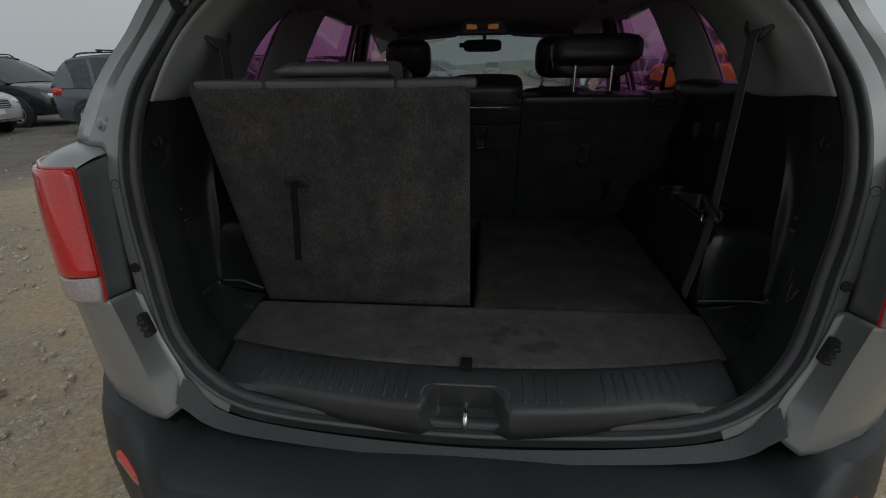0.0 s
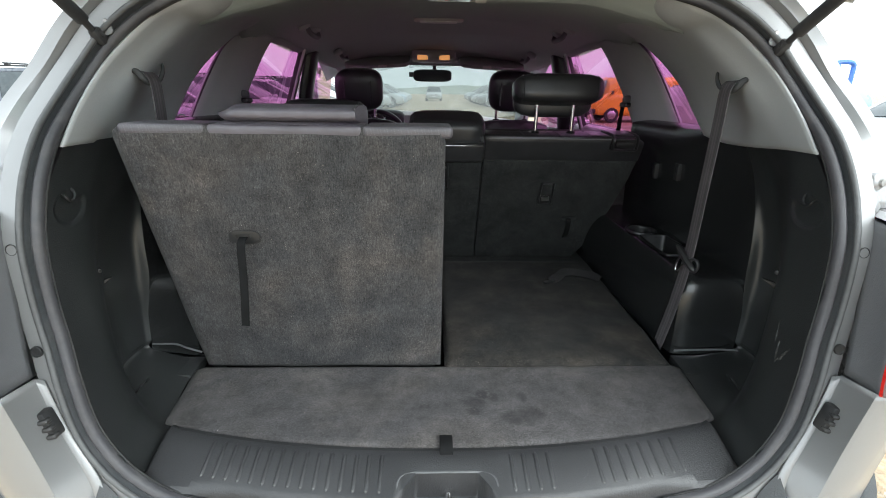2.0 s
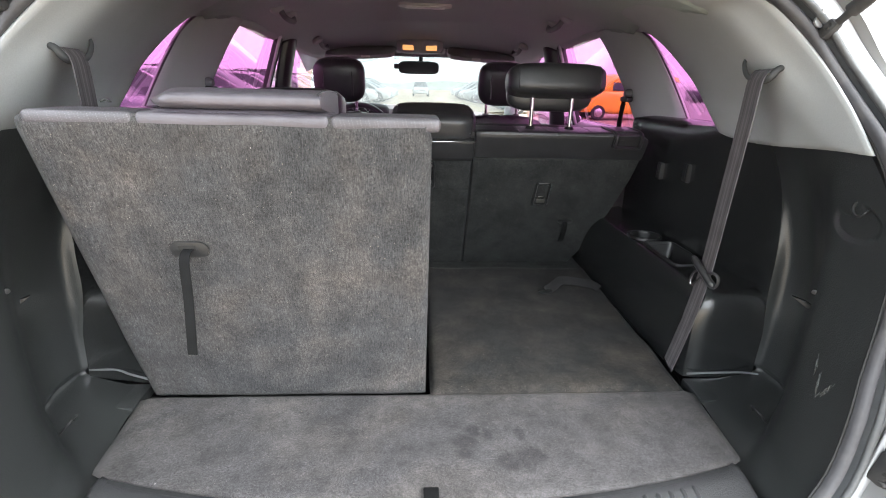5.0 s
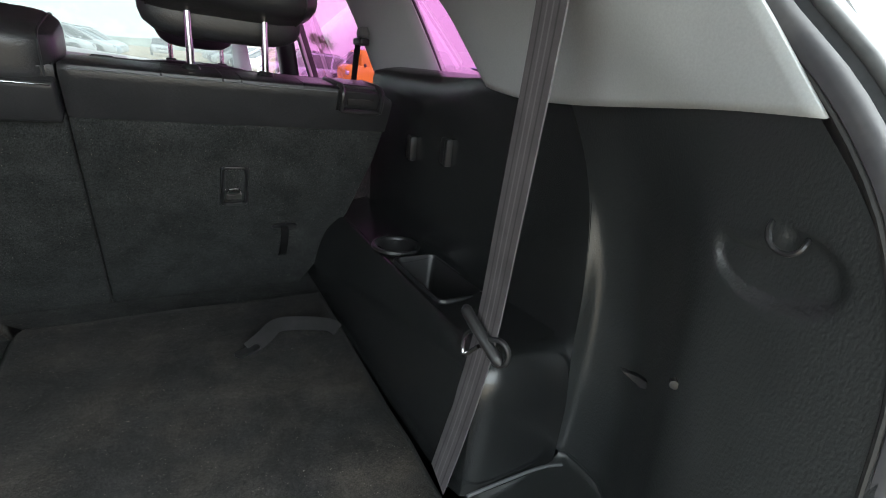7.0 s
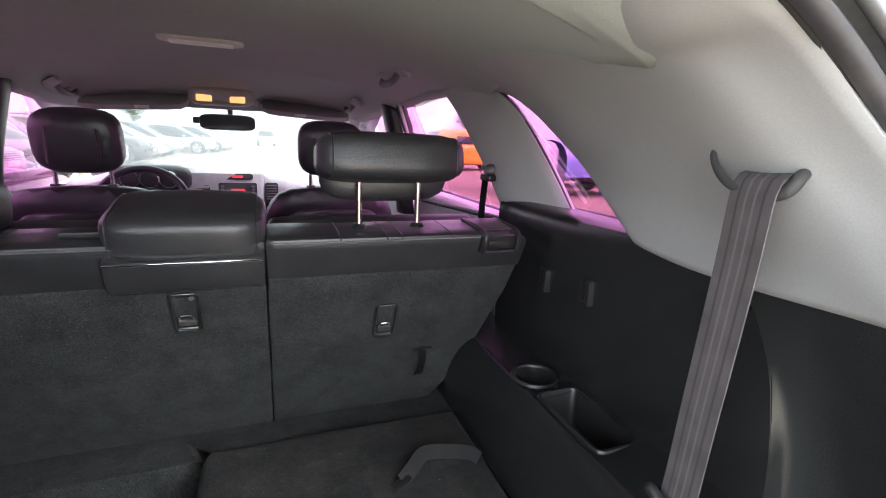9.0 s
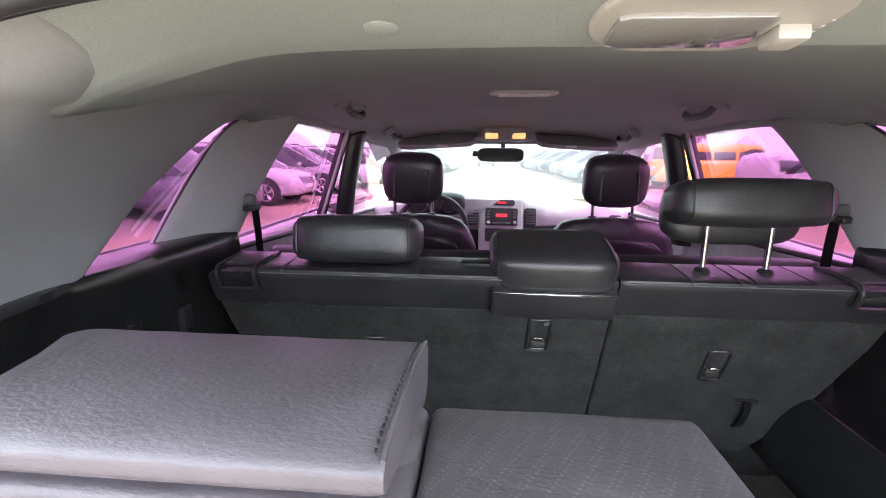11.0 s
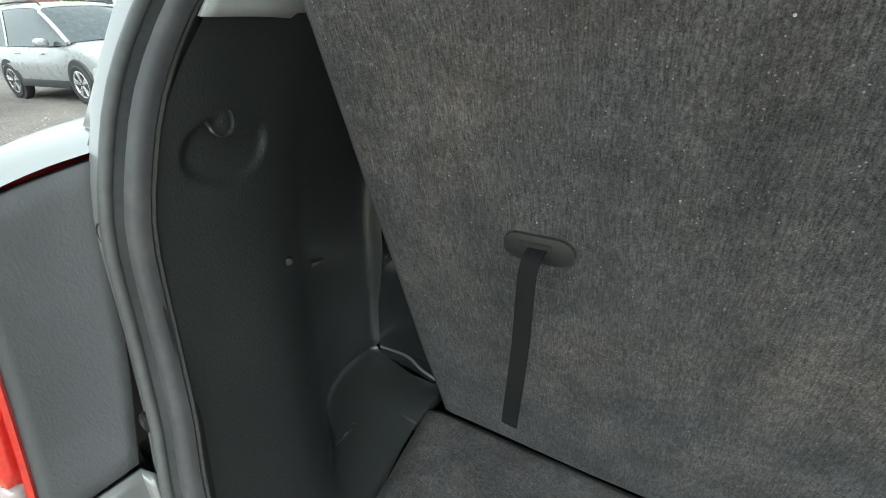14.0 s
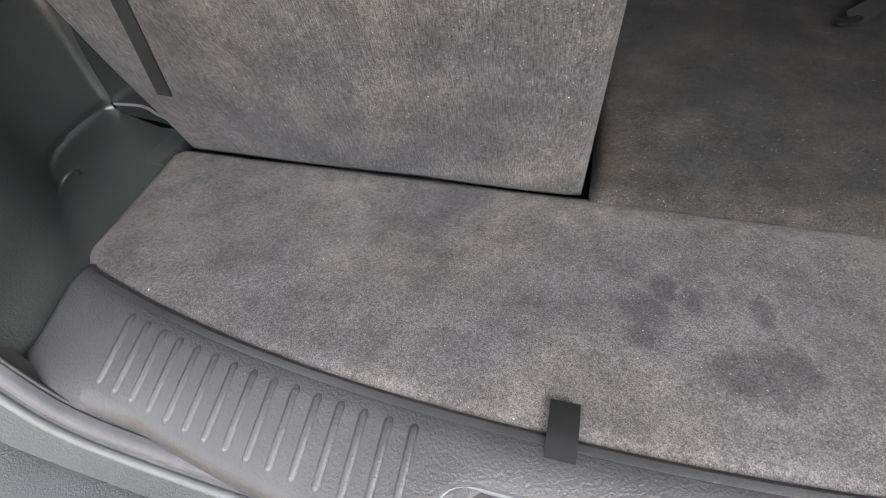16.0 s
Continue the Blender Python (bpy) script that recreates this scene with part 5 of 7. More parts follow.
# ---- third row ----
def build_upright_seat():
    seat = thing("third_row_seat", "upright third row seat back, grey carpet behind and leather on top", "car seat", at=(-0.264, 1.176, 0.775))
    seat.rotation_euler = (radians(13.9), 0, 0)
    w, h = 0.522, 0.552
    rows = []
    for v in np.linspace(0, 1, 46):
        row = []
        for u in np.linspace(-1, 1, 46):
            x, z = u * w / 2, v * h
            rad = 0.026
            cx, cz = max(0, abs(x) - w / 2 + rad), max(0, z - h + rad)
            if cx and cz and math.hypot(cx, cz) > rad:
                s = rad / math.hypot(cx, cz)
                x, z = math.copysign(w / 2 - rad + cx * s, x), h - rad + cz * s
            edge = min(w / 2 - abs(x), z + 0.003, h - z)
            x -= 0.022 * (z / h) * max(0, -u)
            y = 0.006 * max(0, 1 - edge / 0.010) + 0.0025 * noise.noise(Vector((x * 7, z * 7, 0.3)))
            row.append((x, y, z))
        rows.append(row)
    back = solid(part("carpet_back", grid(rows), CARPET, seat, "worn charcoal carpet with sandy rubs", sharp=50), 0.012, -1)
    part("cushion", rbox(w + 0.008, 0.075, h - 0.050, 0.028, 5, at=(-0.008, 0.050, h / 2 - 0.012)), LEATHER, seat, "black leather front")
    for x0, x1, m, lab in ((-w / 2 - 0.009, -0.128, LEATHER_PERF, "perforated leather top"), (-0.128, 0.124, LEATHER_LIT, ""), (0.124, w / 2 + 0.012, LEATHER_PERF, "perforated leather top")):
        roll = 0.0060 if x0 == -0.128 else 0.0
        part("top_bolster", moved(merge(rbox(x1 - x0 - 0.0006, 0.086, 0.020, 0.0095, 6, at=((x0 + x1) / 2, 0.086 / 2, -0.003)), puffy(x1 - x0 - 0.002, 0.080, 0.016 + roll * 2, 3.5, 16, at=((x0 + x1) / 2, 0.047, 0.0))), pose(0, 0.0018, h - 0.0034, -13.9, 0, 0)), m, seat, lab)
    # slot plate and pull strap
    plate = part("slot_plate", moved(prism(rounded(0.058, 0.026, 0.013, 8), 0.004, 0.0015), pose(-0.106, -0.0035, 0.346, 90, 0, 0)), PLASTIC_SMOOTH, seat, "dark oval plastic slot plate")
    # no hole is cut: a black inlay paints the shaded opening
    part("slot", moved(prism(rounded(0.026, 0.008, 0.002), 0.003), pose(-0.108, -0.0044, 0.349, 90, 0, 0)), INK_AND_SHADE, plate)
    lean = Euler((radians(-13.9), 0, 0)).to_matrix()
    hang = [lean @ (Vector(p) - Vector((-0.264, 1.176, 0.775))) for p in ((-0.370, 1.090, 1.111), (-0.3705, 1.0775, 1.1075), (-0.371, 1.070, 1.09), (-0.372, 1.066, 1.03), (-0.378, 1.063, 0.942))]
    strap("pull_strap", hang, 0.0148, WEBBING_DARK, seat, (1, 0, 0), label="black webbing pull strap", n=30)
    part("child_seat_hook", tube(spline([(-0.186, 0.040, h + 0.004), (-0.180, 0.044, h + 0.0055), (-0.172, 0.040, h + 0.004)], 8), 0.0012, 6), INK_AND_SHADE, seat)
    return seat


build_upright_seat()


def build_flap_headrest():
    """The folded headrest that lies on the upright seat."""
    rest = thing("headrest_flap", "folded dark leather headrest pad with stitched ends", "headrest")
    rows = []
    y0, y1 = 1.040, 1.166
    for u in np.linspace(0, 1, 48):
        row = []
        for k in range(41):
            a = math.tau * k / 40
            c, q = math.cos(a), math.sin(a)
            p = 4.0
            r = (abs(c) ** p + abs(q) ** p) ** (-1 / p)
            v = 0.5 + 0.5 * c * r
            left, right = -0.376 - 0.022 * v + 0.018 * max(0.0, q), -0.1490 + 0.003 * v
            e0, e1 = u * (right - left), (1 - u) * (right - left)
            shrink = (1 - 0.5 * max(0, 1 - e0 / 0.022) ** 2.2) * (1 - 0.16 * max(0, 1 - e1 / 0.004) ** 2)
            x = left + (right - left) * u
            y = y0 + (y1 - y0) * v
            top = 0.0105 * shrink + 0.0035 * math.sin(math.pi * min(1, v * 1.1)) * shrink
            z = 1.3315 + (top if q > 0 else (0.0105 + 0.0325 * v ** 1.6) * shrink) * q * r
            y += 0.026 * max(0, 1 - e0 / 0.035) ** 2 * (1 - v) ** 2
            z += 0.0005 * noise.noise(Vector((x * 40, y * 40, 2)))
            row.append((x, y, z))
        rows.append(row)
    bm = grid(rows)
    bmesh.ops.holes_fill(bm, edges=[e for e in bm.edges if e.is_boundary], sides=0)
    pad = part("pad", bm, LEATHER_LIT, rest)

    def top_z(v):
        return 1.3313 + 0.0103 * (1 - abs(2 * v - 1) ** 5.5) ** (1 / 5.5) + 0.0034 * math.sin(math.pi * min(1, v * 1.1))
    for k in range(24):
        v = 0.06 + k * 0.0372
        y = y0 + (y1 - y0) * v
        part("stitch", rbox(0.0012, 0.0030, 0.0010, 0, at=(-0.1535 + 0.003 * v, y, top_z(v) + 0.0002), turn=(0, 0, 12)), PLASTIC_SMOOTH, pad)
    part("seam", tube([(-0.1500 + 0.003 * v, y0 + (y1 - y0) * v, top_z(v) - 0.0006) for v in np.linspace(0.03, 0.97, 30)], 0.0014, 6), LEATHER_LIT, pad)
    return rest


build_flap_headrest()


def build_folded_seat():
    seat = thing("flat_third_row_seat", "third row seat folded flat, its carpeted back as floor", "car seat")
    rows = []
    for v in np.linspace(0, 1, 44):
        row = []
        for u in np.linspace(0, 1, 40):
            x0 = 0.006
            x1 = 0.529 + 0.008 * v
            y = 1.170 + 0.650 * v
            x = x0 + (x1 - x0) * u
            r = 0.055
            cx, cy = max(0, x0 + r - x), max(0, y - (1.82 - r))
            if cx and cy and math.hypot(cx, cy) > r:
                s = r / math.hypot(cx, cy)
                x, y = x0 + r - cx * s, 1.82 - r + cy * s
            edge = min(x - x0, x1 - x, y - 1.17, 1.82 - y)
            z = 0.786 + 0.010 * v + 0.006 * math.exp(-((y - 1.33) / 0.05) ** 2) - 0.010 * max(0, 1 - edge / 0.014) ** 2 + 0.003 * noise.noise(Vector((x * 6, y * 6, 5)))
            row.append((x, y, z))
        rows.append(row)
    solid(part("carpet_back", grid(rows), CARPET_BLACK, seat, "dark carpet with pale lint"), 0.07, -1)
    part("cushion", rbox(0.50, 0.60, 0.10, 0.03, 3, at=(0.266, 1.495, 0.70)), LEATHER, seat)
    strap("pull_strap", [(0.517, 1.628, 0.800), (0.50, 1.64, 0.808), (0.45, 1.652, 0.814), (0.41, 1.655, 0.815), (0.385, 1.638, 0.806), (0.355, 1.612, 0.801)], 0.028, WEBBING_MID, seat, (0.15, 0.75, 0.55), label="loose black webbing strap", n=30)
    part("strap_anchor", moved(prism(rounded(0.045, 0.02, 0.008), 0.004, 0.0012), pose(0.352, 1.608, 0.8035, 0, 0, 30)), PLASTIC_SMOOTH, seat)
    return seat


build_folded_seat()


# ---- second row ----
SEAT2 = pose(0, 1.905, 0.80, 24.5, 0, 0)


def on_back(x, h, out=0.0):
    """A pose on the rear face of the second row, h up the slope; z points out of it."""
    return SEAT2 @ pose(x, -out, h, 90, 0, 0)


def second_back(name, label, inner, outer_side):
    """One part of the second row's split back; the outline tapers towards the floor."""
    seat = thing(name, label, "car seat", "second row seats")
    s = outer_side
    low = [(inner, -0.05), (s * 0.505, -0.05), (s * 0.547, 0.035), (s * 0.596, 0.19), (s * 0.626, 0.33), (s * 0.632, 0.398), (inner, 0.398)]
    if s < 0:
        low = low[::-1]
    part("carpet_back", moved(prism(low, 0.10, 0.006, 3), on_back(0, 0)), CARPET_DARK, seat, "black carpeted seat back")
    rows = []
    for k in range(61):
        u = k / 60
        x = inner + (s * 0.634 - inner) * u
        e = max(0.0, (abs(x) - 0.575) / 0.059) ** 2.4
        q = max(0.0, 1 - abs(x - inner) / 0.006) ** 2
        sag = 0.0020 * noise.noise(Vector((x * 9, 2.0, 0)))
        prof = [(0.399, 0.0), (0.43, 0.0025), (0.462, 0.003), (0.4735, 0.0025), (0.4795, -0.002), (0.4800, -0.009), (0.472, -0.032), (0.458, -0.070), (0.443, -0.105), (0.428, -0.122), (0.399, -0.128)]
        rows.append([(x + s * (0.004 if 0.43 < h < 0.46 else 0) * e, h - (0.016 * e + 0.005 * q) * min(1, max(0, (h - 0.40) / 0.06)) + (sag if o < -0.005 else 0), o - 0.004 * q) for h, o in prof])
    bm = grid(rows)
    bmesh.ops.holes_fill(bm, edges=[e for e in bm.edges if e.is_boundary], sides=0)
    part("top_pad", moved(bm, on_back(0, 0)), LEATHER, seat, "black leather upper edge")
    a, b = sorted((inner + s * 0.012, s * 0.585))
    part("seam", moved(tube([(x, 0.4765, 0.0032) for x in np.linspace(a, b, 20)], 0.0011, 6), on_back(0, 0)), PLASTIC_GREY, seat)
    part("front_cushion", moved(rbox(abs(s * 0.6 - inner), 0.42, 0.08, 0.03, 3, at=((inner + s * 0.6) / 2, 0.20, -0.155)), on_back(0, 0)), LEATHER, seat)
    part("seat_cushion", rbox(abs(s * 0.6 - inner), 0.46, 0.16, 0.05, 3, at=((inner + s * 0.6) / 2, 2.28, 0.74)), LEATHER, seat)
    lx = s * 0.570
    latch = part("release_latch", moved(merge(moved(rbox(0.086, 0.008, 0.085, 0.003, 3), pose(0, 0.4655, -0.052, -20, 0, 0)), rbox(0.084, 0.040, 0.008, 0.003, 3, at=(0, 0.462, 0.004))), on_back(lx, 0)), PLASTIC_SMOOTH, seat, "black release latch on the corner")
    d = 0.036
    bow = [(-d, 0.447, -0.100), (-d, 0.466, -0.055), (-d, 0.482, -0.014), (-d, 0.4845, 0.004), (-d, 0.478, 0.014), (-d, 0.455, 0.016), (-d + 0.006, 0.448, 0.016), (d - 0.006, 0.448, 0.016), (d, 0.455, 0.016), (d, 0.478, 0.014), (d, 0.4845, 0.004), (d, 0.482, -0.014), (d, 0.466, -0.055), (d, 0.447, -0.100)]
    part("latch_pull", moved(tube(spline(bow, 76), 0.0048, 8), on_back(lx, 0)), PLASTIC_SMOOTH, latch, "square pull bow")
    # raised black block stands in for the shade of a hollow
    part("latch_well", moved(rbox(0.050, 0.014, 0.006, 0.002, 2, at=(0, 0.462, 0.007)), on_back(lx, 0)), INK_AND_SHADE, latch)
    return seat


def lever(seat, x, h, lid=False):
    """A child seat anchor: a recessed black plate with bright bars."""
    rim = rounded(0.048, 0.092, 0.009, 6)
    rows = [[(px * k, py * m, z) for px, py in rim] for k, m, z in ((1.0, 1.0, -0.003), (1.0, 1.0, 0.0015), (0.95, 0.97, 0.0035), (0.80, 0.88, 0.0035), (0.74, 0.84, 0.0015), (0.70, 0.80, -0.010), (0.0, 0.0, -0.011))]
    pl = part("anchor_plate", moved(grid(rows, close_v=True), on_back(x, h, 0.001)), PLASTIC_SMOOTH, seat, "black child seat anchor plate")
    # black sheet inside the recess paints it as deep shade
    part("anchor_well", moved(prism(rounded(0.030, 0.050, 0.004), 0.002), on_back(x, h + 0.010, -0.0005)), INK_AND_SHADE, pl)
    part("anchor_bar", moved(tube(spline([(-0.012, -0.020, -0.004), (-0.0105, -0.006, 0.003), (-0.006, -0.002, 0.005), (0.006, -0.002, 0.005), (0.0105, -0.006, 0.003), (0.012, -0.020, -0.004)], 20), 0.0020, 8), on_back(x, h, 0.002)), CHROME, pl)
    part("anchor_foot", moved(rbox(0.027, 0.012, 0.006, 0.002, 2), on_back(x, h - 0.022, 0.003)), STEEL, pl)
    part("anchor_lip", moved(rbox(0.034, 0.0022, 0.003, 0.0008, 1), on_back(x, h + 0.0445, 0.003)), STEEL, pl)
    if lid:
        part("anchor_lip", moved(rbox(0.030, 0.0022, 0.003, 0.0008, 1), on_back(x, h - 0.036, 0.003)), STEEL, pl)
        part("anchor_mark", moved(lathe([(0.0, 0.0012), (0.0045, 0.001), (0.005, 0.0)], 12), on_back(x + 0.012, h + 0.034, 0.003)), PLASTIC_GREY, pl)


right_seat = second_back("rear_seat_narrow", "black second row seat back with raised headrest", 0.1405, 1)
left_seat = second_back("rear_seat_wide", "black second row seat back with folded headrests", 0.1375, -1)
lever(right_seat, 0.363, 0.268)
lever(left_seat, -0.325, 0.268)
lever(left_seat, 0.007, 0.335, True)
handle = part("pull_handle", moved(prism([(0.026 * math.cos(a), 0.009 * math.sin(a)) for a in np.linspace(0, math.tau, 24, endpoint=False)], 0.004, 0.0014), on_back(0.462, 0.160, 0.003)), PLASTIC_SMOOTH, right_seat, "black oval plate with a webbing pull")
at = on_back(0.462, 0.160, 0.0)
strap("pull_strap", [at @ Vector(p) for p in ((0, -0.001, 0.003), (0, -0.006, 0.010), (0, -0.030, 0.015), (0, -0.065, 0.014), (0, -0.082, 0.007))], 0.015, WEBBING_DARK, handle, (1, 0, 0), thick=0.003, n=20)
part("small_plate", moved(rbox(0.085, 0.010, 0.034, 0.004, 2, at=(-0.105, 0.472, -0.050), turn=(-20, 0, 0)), on_back(0, 0)), PLASTIC_SMOOTH, left_seat)
for x in (-0.485, -0.225, 0.262, 0.345, 0.372, 0.470):
    part("top_seam", moved(tube([(x, 0.4765, 0.0030), (x, 0.4808, -0.006), (x, 0.4725, -0.032), (x, 0.4435, -0.105)], 0.0014, 6), on_back(0, 0)), LEATHER, right_seat if x > 0 else left_seat)

mid = thing("middle_headrest", "black leather middle headrest on its base", "headrest", "second row headrests")
part("base", moved(rbox(0.228, 0.062, 0.09, 0.008, 3, at=(0.024, 0.431, -0.024)), on_back(0, 0)), LEATHER, mid)
part("bright_strip", moved(rbox(0.220, 0.0035, 0.004, 0.001, 1, at=(0.024, 0.4605, 0.0205)), on_back(0, 0)), CHROME, mid)
part("pad", puffy(0.236, 0.17, 0.078, 5.0, 18, at=(0.024, 1.776, 1.258), turn=(12, 0, 0)), LEATHER, mid)

fold = thing("lowered_headrest", "black leather second row headrest folded down", "headrest", "second row headrests")
part("pad", puffy(0.25, 0.15, 0.094, 4.5, 18, at=(-0.352, 1.785, 1.288), turn=(-8, 0, 0)), LEATHER, fold)

up = thing("raised_headrest", "black leather headrest on two chrome posts", "headrest", "second row headrests")
rest = part("pad", puffy(0.272, 0.125, 0.086, 4.2, 20, at=(0.362, 1.765, 1.373), turn=(-10, 0, 0)), LEATHER, up)
part("pad_front", puffy(0.25, 0.07, 0.12, 4, 16, at=(0.362, 1.815, 1.350)), LEATHER, up)


def end_seam(pad, size, p, dx, at, turn):
    """A sewn seam round the end of a cushion."""
    k = (1 - abs(2 * dx / size[0]) ** p) ** (1 / p)
    ring = []
    for a in np.linspace(0, math.tau, 48, endpoint=False):
        c, s = math.cos(a), math.sin(a)
        r = (abs(c) ** p + abs(s) ** p) ** (1 / p)
        ring.append((dx, k * size[1] / 2 * c / r * 1.004, k * size[2] / 2 * s / r * 1.004))
    part("pad_seam", moved(tube(ring, 0.0016, 6, closed=True), pose(*at, *turn)), LEATHER, pad)


for dx in (-0.112, 0.112):
    end_seam(rest, (0.272, 0.125, 0.086), 4.2, dx, (0.362, 1.765, 1.373), (-10, 0, 0))
    end_seam(fold, (0.25, 0.15, 0.094), 4.5, dx * 0.95, (-0.352, 1.785, 1.288), (-8, 0, 0))
    end_seam(mid, (0.236, 0.17, 0.078), 5.0, dx * 0.92, (0.024, 1.776, 1.258), (12, 0, 0))
for x in (0.305, 0.419):
    post = part("post", tube([(x, 1.772, 1.225), (x, 1.772, 1.36)], 0.0058, 12), CHROME, up, "bright chrome post")
    part("post_sleeve", moved(lathe([(0.0, 0.012), (0.008, 0.012), (0.012, 0.010), (0.015, 0.004), (0.017, -0.004)], 20), pose(x, 1.772, 1.240)), PLASTIC_SMOOTH, post)


# ---- belts ----
def build_belt(side):
    belt = thing("seat_belt", "grey third row seat belt hanging from its pillar guide" if side > 0 else "grey seat belt going down behind the upright seat", "seat belt", "third row belts")
    a = Vector((side * 0.14, 0.99, 0))
    head = [(0.572, 1.197, 1.392), (0.557, 1.196, 1.3955), (0.5435, 1.195, 1.390), (0.5385, 1.195, 1.376), (0.5385, 1.196, 1.352)]
    if side > 0:
        strap("webbing", head + [(0.540, 1.199, 1.30), (0.543, 1.209, 1.16), (0.545, 1.219, 1.02), (0.541, 1.235, 0.90), (0.531, 1.25, 0.790)], 0.046, WEBBING, belt, a, n=60)
    else:
        strap("webbing", [(-x, y, z) for x, y, z in head + [(0.543, 1.202, 1.30), (0.556, 1.215, 1.15), (0.565, 1.225, 0.95)]], 0.048, WEBBING, belt, a, n=50)
    ring = [(0.568, 1.172, 1.399), (0.552, 1.167, 1.394), (0.545, 1.170, 1.383), (0.545, 1.184, 1.377), (0.545, 1.206, 1.378), (0.544, 1.224, 1.384), (0.546, 1.240, 1.397), (0.550, 1.249, 1.411), (0.560, 1.244, 1.411), (0.566, 1.226, 1.402), (0.570, 1.20, 1.400)]
    thick = np.interp(np.linspace(0, 1, 60), [0, 0.12, 0.22, 0.35, 0.55, 0.68, 0.8, 1], [0.0045, 0.0058, 0.0060, 0.0045, 0.0040, 0.0027, 0.0018, 0.003])
    guide = part("guide_loop", tube(spline([(side * x, y, z) for x, y, z in ring], 60), [float(q) for q in thick], 12, closed=True), GUIDE, belt, "grey plastic belt guide")
    if side > 0:
        tongue = part("buckle_tongue", tube(spline([(0.533, 1.246, 1.046), (0.532, 1.238, 1.041), (0.535, 1.212, 1.026), (0.540, 1.190, 1.012), (0.542, 1.182, 1.007)], 16), [0.003] + [0.0068] * 14 + [0.003], 10), PLASTIC_SMOOTH, belt, "black belt tongue")
        part("tongue_bar", tube(spline([(0.534, 1.226, 1.026), (0.535, 1.240, 1.012), (0.535, 1.243, 0.992), (0.535, 1.236, 0.988), (0.535, 1.214, 1.012)], 24), 0.0026, 8), CHROME, tongue)
        part("belt_hook", tube(spline([(0.538, 1.204, 1.026), (0.542, 1.188, 1.032), (0.545, 1.178, 1.026), (0.545, 1.178, 1.012), (0.542, 1.187, 1.004), (0.538, 1.20, 1.010)], 24), 0.003, 8), PLASTIC_SMOOTH, tongue)
    return belt


for side in (1, -1):
    build_belt(side)
    b2 = thing("seat_belt", "black second row seat belt on the roof pillar", "seat belt", "second row belts")
    strap("webbing", [(side * 0.640, 1.93, 1.325), (side * 0.634, 1.926, 1.27), (side * 0.628, 1.92, 1.19)], 0.026, WEBBING_DARK, b2, (-side * 0.1, 1, 0), n=14)
    part("guide", rbox(0.022, 0.050, 0.016, 0.006, 3, at=(side * 0.647, 1.93, 1.328), turn=(0, 0, 0)), PLASTIC_SMOOTH, b2)
    part("guide_cap", moved(lathe([(0.0, 0.012), (0.010, 0.011), (0.014, 0.004), (0.015, -0.008)], 20), pose(side * 0.652, 1.935, 1.345, 0, -90 * side, 0)), PLASTIC_GREY, b2)


# ---- roof fittings ----
def on_roof(x, y, drop=0.0):
    return (x, y, ceiling_z(x, y) - drop)


def build_rear_lamp():
    lamp = thing("rear_roof_lamp", "beige luggage lamp with clear ribbed lens and switch", "ceiling lamp")
    c = on_roof(0.014, 1.184, 0.0)
    tilt = 7
    part("housing", moved(prism(rounded(0.135, 0.100, 0.046, 10), 0.016, 0.007, 4), pose(*c, 180 - tilt, 0, 0) @ pose(0, 0, 0.004)), PALE_PLASTIC, lamp, "beige oval housing")
    part("lens", moved(prism([(-0.046, -0.034), (0.028, -0.034), (0.034, -0.028), (0.032, 0.010), (0.028, 0.014), (-0.048, 0.014), (-0.054, 0.010), (-0.054, -0.026)], 0.006, 0.002), pose(*c, 180 - tilt, 0, 0) @ pose(0, 0, 0.0072)), LAMP_LENS, lamp, "clear ribbed lens")
    part("switch", moved(rbox(0.019, 0.022, 0.010, 0.003, 2), pose(*c, 180 - tilt, 0, 0) @ pose(0.048, -0.014, 0.0075)), PALE_PLASTIC, lamp)
    text_bars("print", [(0.060, 0.0615, -0.012), (0.060, 0.0615, -0.004), (0.060, 0.0615, 0.004)], WHITE_MARK, lamp, pose(*c, 180 - tilt, 0, 0) @ pose(0, 0, 0.0065))


build_rear_lamp()
for x in (-0.180, 0.198):
    disc = thing("roof_plug", "beige round plug in the headliner", "trim plug", "headliner plugs")
    part("cap", moved(lathe([(0.0, 0.0022), (0.009, 0.0018), (0.0112, 0.0008), (0.0116, -0.003)], 24), pose(*on_roof(x, 1.197), 180 - 9, 0, 0)), HEADLINER, disc)

mid_lamp = thing("centre_roof_lamp", "slim pale roof lamp in the headliner", "ceiling lamp")
part("bezel", moved(prism(rounded(0.20, 0.075, 0.03, 6), 0.012, 0.004), pose(*on_roof(0.005, 2.33), 180, 0, 0) @ pose(0, 0, 0.010)), PALE_PLASTIC, mid_lamp)
part("lens", moved(prism(rounded(0.15, 0.05, 0.012, 4), 0.006, 0.002), pose(*on_roof(0.005, 2.33), 180, 0, 0) @ pose(0, 0, 0.014)), LABEL_WHITE, mid_lamp)

